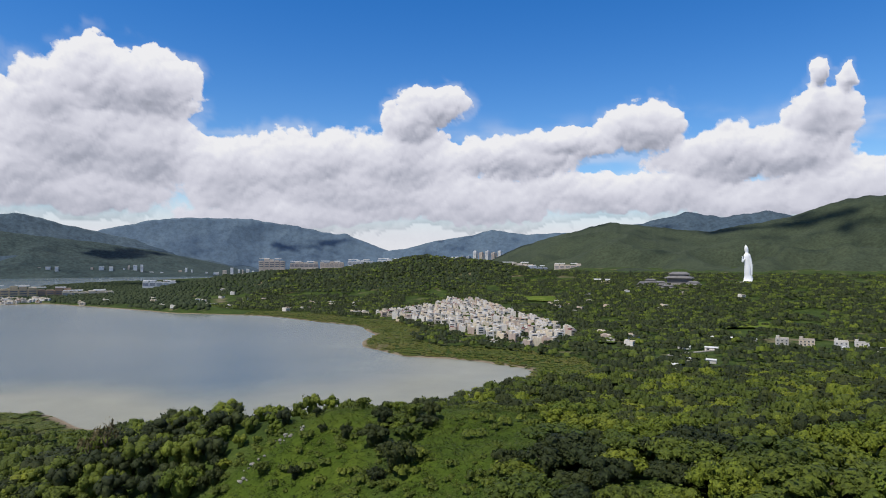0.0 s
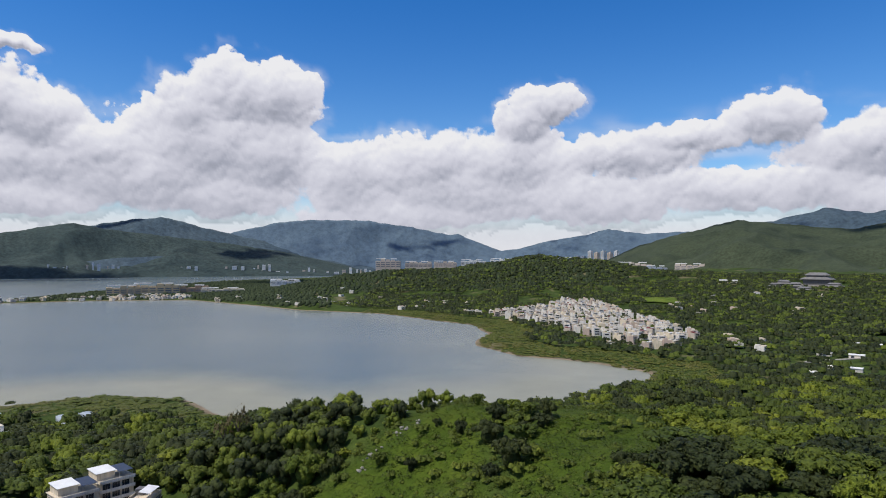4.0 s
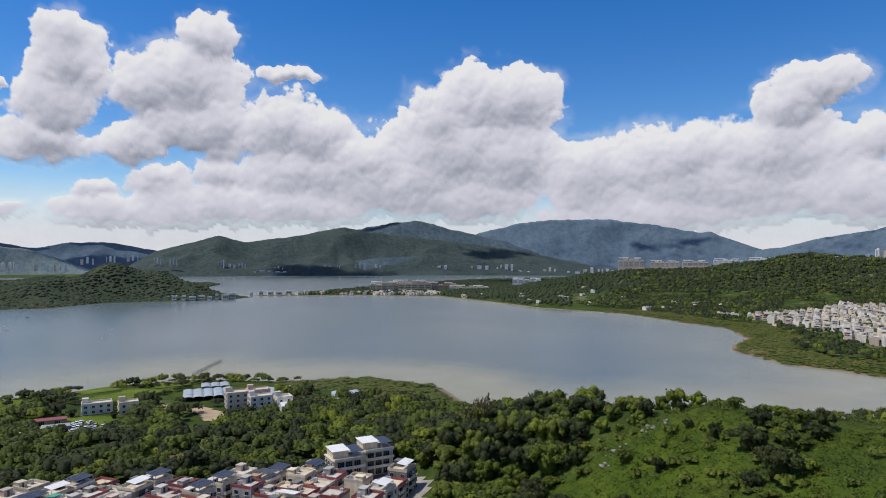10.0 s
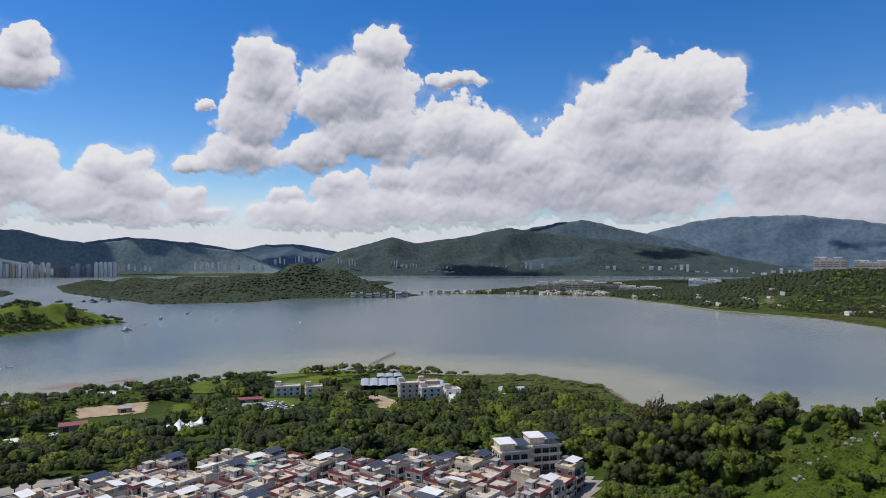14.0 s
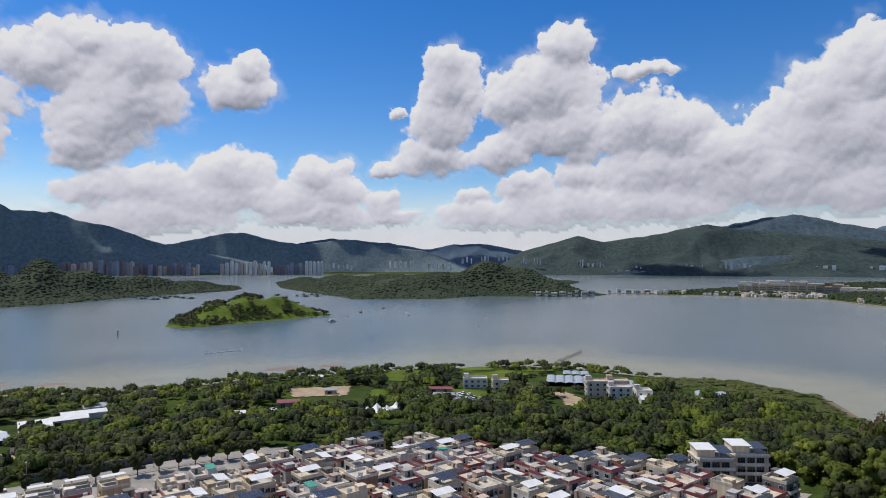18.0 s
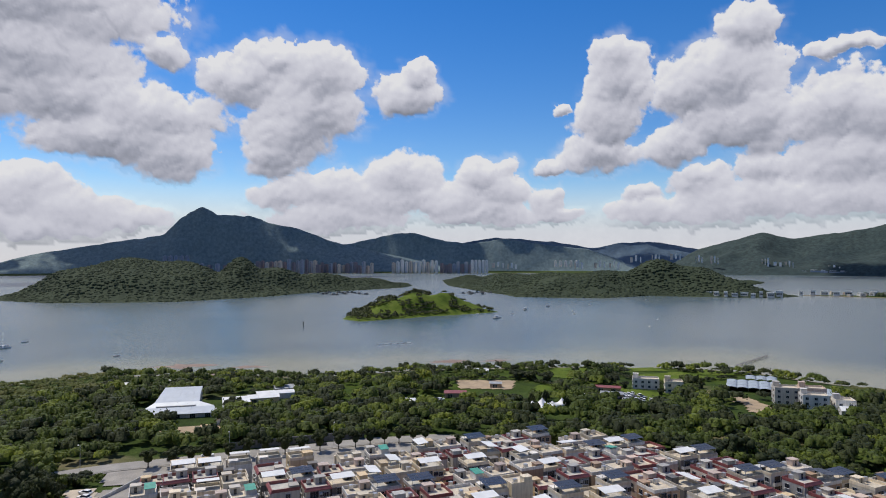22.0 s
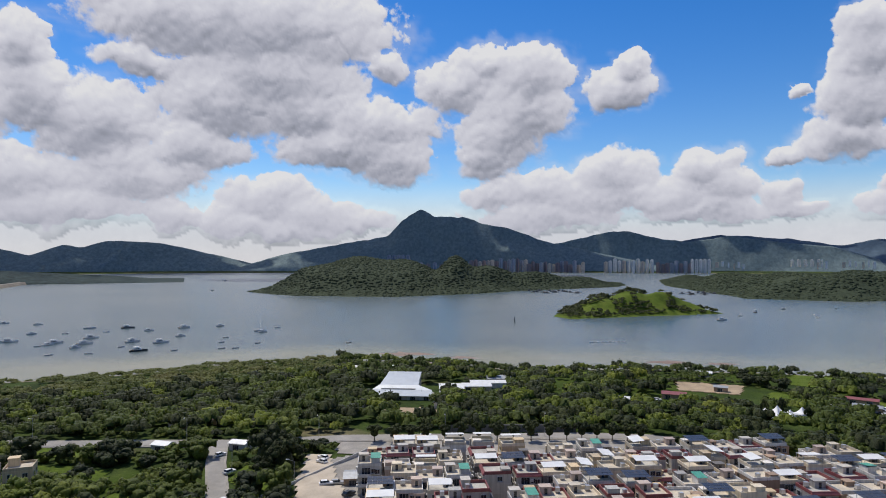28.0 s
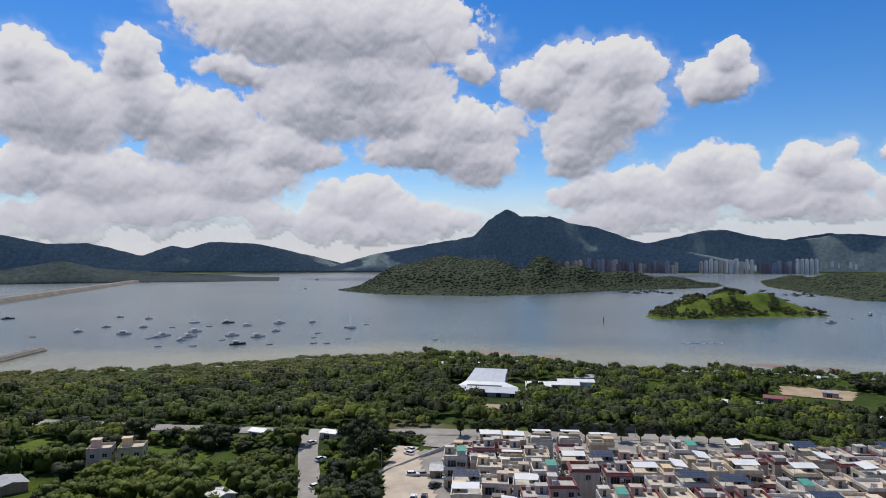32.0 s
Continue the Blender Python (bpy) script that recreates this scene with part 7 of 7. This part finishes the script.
def tower(v, w, d, h, wall, label, group):
    root = tagged(new("apartment_tower"), label, "tower", group)
    b = Build().box(-w / 2, w / 2, -d / 2, d / 2, -5, h)
    for s in (-0.34, 0.0, 0.34):
        b.box(w * s - w * 0.1, w * s + w * 0.1, -d / 2 - 1.6, d / 2 + 1.6, -5, h - 1)
    part("wall", b.mesh("wall", wall), root)
    part("roof", Build().box(-w * 0.2, w * 0.2, -d * 0.2, d * 0.2, h, h + 5).mesh("roof", wall), root)
    for s in (-0.17, 0.17):
        b = Build()
        b.box(w * s - w * 0.04, w * s + w * 0.04, -d / 2 - 0.35, -d / 2 + 0.02, 3, h - 4)
        part("glazing", b.mesh("glazing", TOWER_DARK), root, "tall strip of dark windows")
    return root


KIT = [tower(0, 26, 22, 100, TOWER_WALLS[0], "grey high-rise apartment tower on the far shore", "towers on the far shore"), tower(1, 22, 20, 88, TOWER_WALLS[1], "white high-rise apartment tower on the far shore", "towers on the far shore"),
       tower(2, 30, 22, 84, TOWER_WALLS[2], "brown high-rise apartment tower on the far shore", "towers on the far shore"), tower(3, 24, 22, 78, TOWER_WALLS[3], "tan high-rise apartment tower on the far shore", "towers on the far shore")]
kit_used = [False] * 4
wrng = random.Random(17)


def put_tower(v, a, r, z, sx=1.0, sz=1.0):
    p = polar(a, r)
    m = pose(p.x, p.y, z, 0, 0, a - 38 + wrng.uniform(-8, 8))
    if not kit_used[v]:
        KIT[v].matrix_basis = m @ Matrix.Diagonal((0.72 * sx, 0.72 * sx, 0.86 * sz, 1))
        kit_used[v] = True
        return
    o = copy_thing(KIT[v], m)
    o.scale = (0.72 * sx, 0.72 * sx, 0.86 * sz)


for k in range(5):
    put_tower(0, 100.3 - k * 0.42, 3985, 4, 1.0, 1.17)
for k in range(5):
    put_tower(0 if k % 2 else 2, 98.1 - k * 0.62, 3980, 4, 1.1, 0.66)
for k in range(16):
    put_tower(wrng.choice([0, 2, 0, 3]), 93.7 - k * 0.37, 3960 + wrng.uniform(-30, 60), 4, wrng.uniform(0.8, 1.1), wrng.uniform(0.75, 1.1))
for k in range(14):
    put_tower(wrng.choice([0, 2, 2, 3]), 87.9 - k * 0.36, 3960 + wrng.uniform(-30, 50), 2, wrng.uniform(0.8, 1.1), wrng.uniform(0.6, 0.9))
for k in range(11):
    put_tower(1 if k % 4 else 3, 81.3 - k * 0.38, 3960 + wrng.uniform(-25, 25), 2, wrng.uniform(0.85, 1.05), wrng.uniform(0.9, 1.05))
for k in range(8):
    put_tower(wrng.choice([0, 2]), 77.0 - k * 0.36, 3965, 2, 0.9, wrng.uniform(0.6, 0.85))
for k in range(5):
    put_tower(1, 74.3 - k * 0.32, 3945, 5, 0.85, 0.98)
for k in range(5):
    put_tower(1, 67.0 - k * 0.45, 4120, 40, 0.8, 0.5)
for k in range(6):
    put_tower(1 if k < 4 else 0, 0.2 - k * 0.5, 4250, 55, 1.35, 0.76)
for k in range(5):
    put_tower(3 if k % 2 else 1, -2.9 - k * 0.55, 4150, 70, 1.5, 1.06)


def estate(a, r, z, w, d, h, wall, label, floors=6):
    """A long terraced apartment block."""
    root = tagged(new("apartment_block"), label, "apartments", "low-rise estates on the hills")
    p = polar(a, r)
    root.matrix_basis = pose(p.x, p.y, z, 0, 0, a)
    b = Build()
    n = max(2, int(w / 16))
    part("wall", Build().box(-w / 2, w / 2, -d / 2 + 1.5, d / 2, -25, h * (0.70 if r < 3000 else 0.86)).mesh("wall", wall), root)
    if r < 3000:
        for k in range(min(n, 6)):
            x0 = -w / 2 + k * w / min(n, 6)
            part("bay", Build().box(x0, x0 + w / min(n, 6) - 2.5, -d / 2, d / 2 - 1.5, -25, h * (0.76 + 0.24 * ((k * 7 + int(a * 3)) % 4) / 3)).mesh("bay", wall), root)
    if r < 3900 or w > 60:
        part("roof", Build().box(-w / 2 + 2, -w / 2 + w * 0.4, -d / 4, d / 4, h, h + 2.5).box(w * 0.1, w * 0.35, -d / 4, d / 4, h * 0.95, h + 2.0).mesh("roof", WHITE), root)
    for k in range(3 if r < 3000 else 1):
        b = Build()
        for q in range(n):
            x0 = -w / 2 + q * w / n
            b.box(x0 + 1.5, x0 + w / n - 3.0, -d / 2 - 0.25, -d / 2 + 1.6, h * (k + 0.25) / 4.6, h * (k + 0.65) / 4.6)
        part("glazing", b.mesh("glazing", TOWER_DARK), root, "row of dark windows")


estate(14.9, 2480, 66, 95, 24, 32, TOWER_WALLS[3], "tan stepped hospital block on a wooded rise")
estate(12.2, 2500, 67, 105, 22, 20, TOWER_WALLS[3], "pale brown low-rise apartments on a wooded rise")
estate(9.8, 2500, 68, 90, 22, 20, TOWER_WALLS[3], "tan low-rise apartments on a wooded rise")
estate(7.3, 2560, 74, 100, 22, 20, TOWER_WALLS[1], "white low-rise apartments on a wooded rise")
estate(4.6, 2600, 78, 110, 22, 20, TOWER_WALLS[1], "pale low-rise apartments behind a wooded hill")
estate(-3.6, 2420, 52, 130, 22, 30, TOWER_WALLS[1], "white terraced apartments at the mountain's foot")
estate(-6.6, 2440, 54, 120, 22, 30, TOWER_WALLS[3], "tan terraced apartments at the mountain's foot")
estate(-5.0, 2330, 44, 200, 22, 18, TOWER_WALLS[1], "long white terrace of houses")
estate(-8.4, 2380, 50, 70, 20, 22, TOWER_WALLS[0], "grey stepped apartments at the mountain's foot")
estate(-11.0, 2300, 60, 95, 20, 20, TOWER_WALLS[3], "brown terraced apartments on a green slope")
estate(-14.0, 1500, 24, 45, 18, 24, TOWER_WALLS[3], "tan cluster of houses in the valley woods")
estate(36.4, 1790, 6, 80, 24, 22, WALLS[3], "tan low-rise waterfront apartments")
estate(34.0, 1800, 6, 110, 24, 26, WALLS[3], "long tan waterfront apartment block")
estate(31.4, 1810, 6, 90, 24, 20, WALLS[4], "brown waterfront apartment block")
estate(28.9, 1800, 6, 110, 24, 12, WALLS[7], "pale low block behind waterfront trees")
estate(23.8, 2050, 18, 90, 20, 14, TOWER_WALLS[1], "white low building among trees")
for k in range(8):
    estate(51.6 - k * 1.25, 3930, 1, 80, 30, wrng.uniform(18, 27), TOWER_WALLS[0 if k % 3 else 2], "long blue-grey block along the far shore")
for a, z, w, h in ((60.2, 95, 40, 14), (58.6, 105, 30, 16), (57.0, 110, 36, 14), (55.2, 92, 24, 22), (54.0, 86, 26, 26), (50.3, 72, 22, 34), (49.6, 60, 40, 16), (48.6, 66, 26, 12), (45.6, 44, 36, 12), (41.6, 40, 46, 36), (40.6, 36, 24, 40), (38.6, 62, 42, 24), (37.2, 58, 40, 10), (30.4, 22, 90, 24), (29.2, 20, 60, 16), (26.4, 26, 60, 30), (24.4, 18, 80, 14), (21.8, 30, 46, 20), (20.2, 14, 80, 16),
                   (18.2, 30, 60, 20), (16.9, 26, 44, 18), (33.0, 12, 70, 20), (31.6, 46, 60, 22), (28.0, 48, 70, 18), (25.6, 52, 50, 26), (63.2, 62, 40, 16), (65.0, 56, 30, 30), (62.0, 60, 36, 20), (72.0, 60, 46, 10), (70.8, 54, 36, 10), (106.3, 30, 30, 14), (105.6, 28, 30, 14), (104.9, 26, 26, 14)):
    for q in range(3):
        estate(a + (q - 1) * w * 0.0095, 3960 + 10 * ((a * 3) % 2) + 12 * q, z + (q % 2) * 7 - 3, w * (0.18 + 0.10 * ((q * 7 + int(a)) % 3)), 18, h * (0.45 + 0.2 * ((q + int(a * 5)) % 3)), TOWER_WALLS[(1, 1, 3)[q]], "small white building cluster on a far slope")

# ---------------------------------------------------------------- the statue and the monastery
STATUE = plain("white_bronze", (0.82, 0.83, 0.83), 0.45, vary=0.06, scale=0.05, fine=0.3)
sp = polar(-25.35, 1533)
base = gz_at(sp.x, sp.y)
prof = [(0, 10.0), (3, 10.0), (3.5, 8.6), (8, 9.2), (11, 7.8), (14, 8.4), (26, 8.8), (38, 8.2), (46, 8.6), (54, 8.8), (59, 7.6), (62, 4.4), (64.5, 3.9), (68, 4.8), (72, 4.9), (76, 3.6), (78.5, 1.8), (80, 0.3)]
vs = []
for z, r in prof:
    for k in range(24):
        a = k * math.tau / 24
        fold = 1 + (0.06 * math.sin(9 * a + z * 0.12) if 10 < z < 60 else 0)
        lean = 3.0 * (z / 80) ** 1.5 - (1.6 if z < 12 else 0)
        vs.append((r * fold * math.cos(a) * (0.92 if z > 12 else 1.15) - lean + 2.0 * math.sin(z / 26), r * fold * math.sin(a) * 0.8, z))
fs = [(i * 24 + k, i * 24 + (k + 1) % 24, (i + 1) * 24 + (k + 1) % 24, (i + 1) * 24 + k) for i in range(len(prof) - 1) for k in range(24)]
limb(vs, fs, (-5, -4, 50), (-11, -7, 44), 2.6, 2.0)
limb(vs, fs, (-11, -7, 43), (-10.5, -7.5, 56), 1.6, 1.1)
limb(vs, fs, (6, -3, 52), (9.5, -5, 36), 3.0, 2.4)
limb(vs, fs, (9.5, -5, 37), (10, -6, 14), 3.2, 1.2)
st = new("statue", mesh_from("statue", vs, fs, STATUE, True))
st.matrix_basis = pose(sp.x, sp.y, base, 0, 0, -25) @ Matrix.Diagonal((0.88, 0.88, 1, 1))
tagged(st, "colossal white robed statue on a wooded hillside", "statue")
pt = new("statue_terrace", Build().box(-26, 34, -22, 18, -8, 0.4).box(-15, 15, -15, 13, 0.4, 1.6).mesh("statue_terrace", CONCRETE))
pt.matrix_basis = pose(sp.x, sp.y, base - 1.2, 0, 0, -25)
tagged(pt, "pale stone terrace round the statue's foot", "terrace", kind="structure")
TEMPLE = plain("temple_roof", (0.16, 0.155, 0.15), 0.7, vary=0.3, scale=0.1)


def hall(a, r, w, d, eave, rise, label):
    root = tagged(new("temple_hall"), label, "temple", "halls of the monastery")
    p = polar(a, r)
    root.matrix_basis = pose(p.x, p.y, gz_at(p.x, p.y), 0, 0, a - 12)
    part("terrace", Build().box(-w * .65, w * .65, -d * .8, d * .7, -6, 1.2).mesh("terrace", CONCRETE), root)
    part("wall", Build().box(-w / 2, w / 2, -d / 2, d / 2, 1.2, eave).mesh("wall", WALLS[5]), root)
    part("lower_roof", Build().hexa([(-w * .62, -d * .68, eave), (w * .62, -d * .68, eave), (w * .62, d * .68, eave), (-w * .62, d * .68, eave)], [(-w * .4, -d * .36, eave + rise * .6), (w * .4, -d * .36, eave + rise * .6), (w * .4, d * .36, eave + rise * .6), (-w * .4, d * .36, eave + rise * .6)]).mesh("lower_roof", TEMPLE), root)
    part("upper_roof", Build().box(-w * .38, w * .38, -d * .34, d * .34, eave + rise * .6, eave + rise * .9).hexa([(-w * .46, -d * .46, eave + rise * .9), (w * .46, -d * .46, eave + rise * .9), (w * .46, d * .46, eave + rise * .9), (-w * .46, d * .46, eave + rise * .9)], [(-w * .3, -0.6, eave + rise * 1.5), (w * .3, -0.6, eave + rise * 1.5), (w * .3, 0.6, eave + rise * 1.5), (-w * .3, 0.6, eave + rise * 1.5)]).mesh("upper_roof", TEMPLE), root)


hall(-20.2, 1460, 46, 26, 12, 9, "large dark-roofed temple hall on a terrace")
hall(-17.9, 1440, 24, 15, 6, 5, "small dark-roofed temple hall")
hall(-18.7, 1400, 22, 14, 5, 5, "small grey-roofed gate hall")
hall(-21.3, 1420, 26, 14, 5, 5, "long low temple side hall")
hall(-17.3, 1400, 20, 13, 5, 4, "small temple pavilion with a hipped roof")
hall(-19.3, 1360, 24, 14, 4, 4, "low grey-roofed temple gate")

# houses at the foot of the hills
for k, (x, y, w, d, fl, wm2, lab) in enumerate(((352, 668, 12, 10, 2, WALLS[0], "unfinished grey concrete house"), (372, 658, 14, 10, 2, WALLS[6], "grey concrete frame house"), (396, 640, 12, 10, 2, WALLS[1], "white house at the valley's edge"), (410, 630, 12, 10, 2, WALLS[1], "low white house at the valley's edge"))):
    villa("valley_house", x, y, -28, w, d, fl, wm2, lab)
for x, y in ((330, 690), (318, 702), (386, 622), (300, 712), (420, 612), (240, 640), (262, 628), (214, 560), (228, 552), (190, 530)):
    gable("valley_shed", x, y, -28, 12, 6, 3, 0.8, WALLS[1], WHITE, "white sheet-roofed shed in the valley", 2, "shed")

# pale boulders breaking through the hillside's undergrowth
BOULDER = plain("boulder", (0.27, 0.255, 0.22), 0.9, vary=0.35, scale=0.5, fine=2.5, relief=0.4)
brng = random.Random(63)
shapes = []
for k in range(4):
    rr_ = np.random.default_rng(400 + k).random((len(SPH_V), 1))
    shapes.append(mesh_from("boulder", SPH_V * (0.7 + 0.5 * rr_) * np.array([1.0, 0.8, 0.6]), SPH_F, BOULDER))
for a, r, n in ((13.4, 196, 16), (16.6, 190, 12)):
    for _ in range(n):
        p = polar(a + brng.uniform(-1, 1) * 240 / r, r + brng.uniform(-3.5, 3.5))
        o = new("boulder", brng.choice(shapes))
        size = brng.uniform(0.35, 0.85)
        o.matrix_basis = pose(p.x, p.y, gz_at(p.x, p.y) + 0.5 * size, brng.uniform(-15, 15), 0, brng.uniform(0, 360)) @ Matrix.Diagonal((size, size, size, 1))
        tagged(o, "pale weathered boulder on a green slope", "boulder", "boulders on the slopes")

# a narrow jetty out from the shore
jetty = tagged(new("jetty"), "narrow wooden jetty reaching out over the shallows", "jetty")
jx, jy = -460 + 422, 385 - 326
long_ = math.hypot(jx, jy)
jetty.matrix_basis = pose(-422, 326, 0, 0, 0, math.degrees(math.atan2(jy, jx)))
n_plank = int(long_ / 2.4)
plank = Build().box(-1.15, 1.15, -0.7, 0.7, -0.06, 0.06).mesh("plank", RAFT)
for k in range(n_plank):
    part("plank", plank, jetty, at=pose(1.2 + k * 2.4, 0, 1.35))
post_ = Build().box(-0.12, 0.12, -0.12, 0.12, -2.5, 1.29).mesh("post", RAFT)
for k in range(0, n_plank, 4):
    for side in (-0.55, 0.55):
        part("post", post_, jetty, at=pose(1.2 + k * 2.4, side, 0))
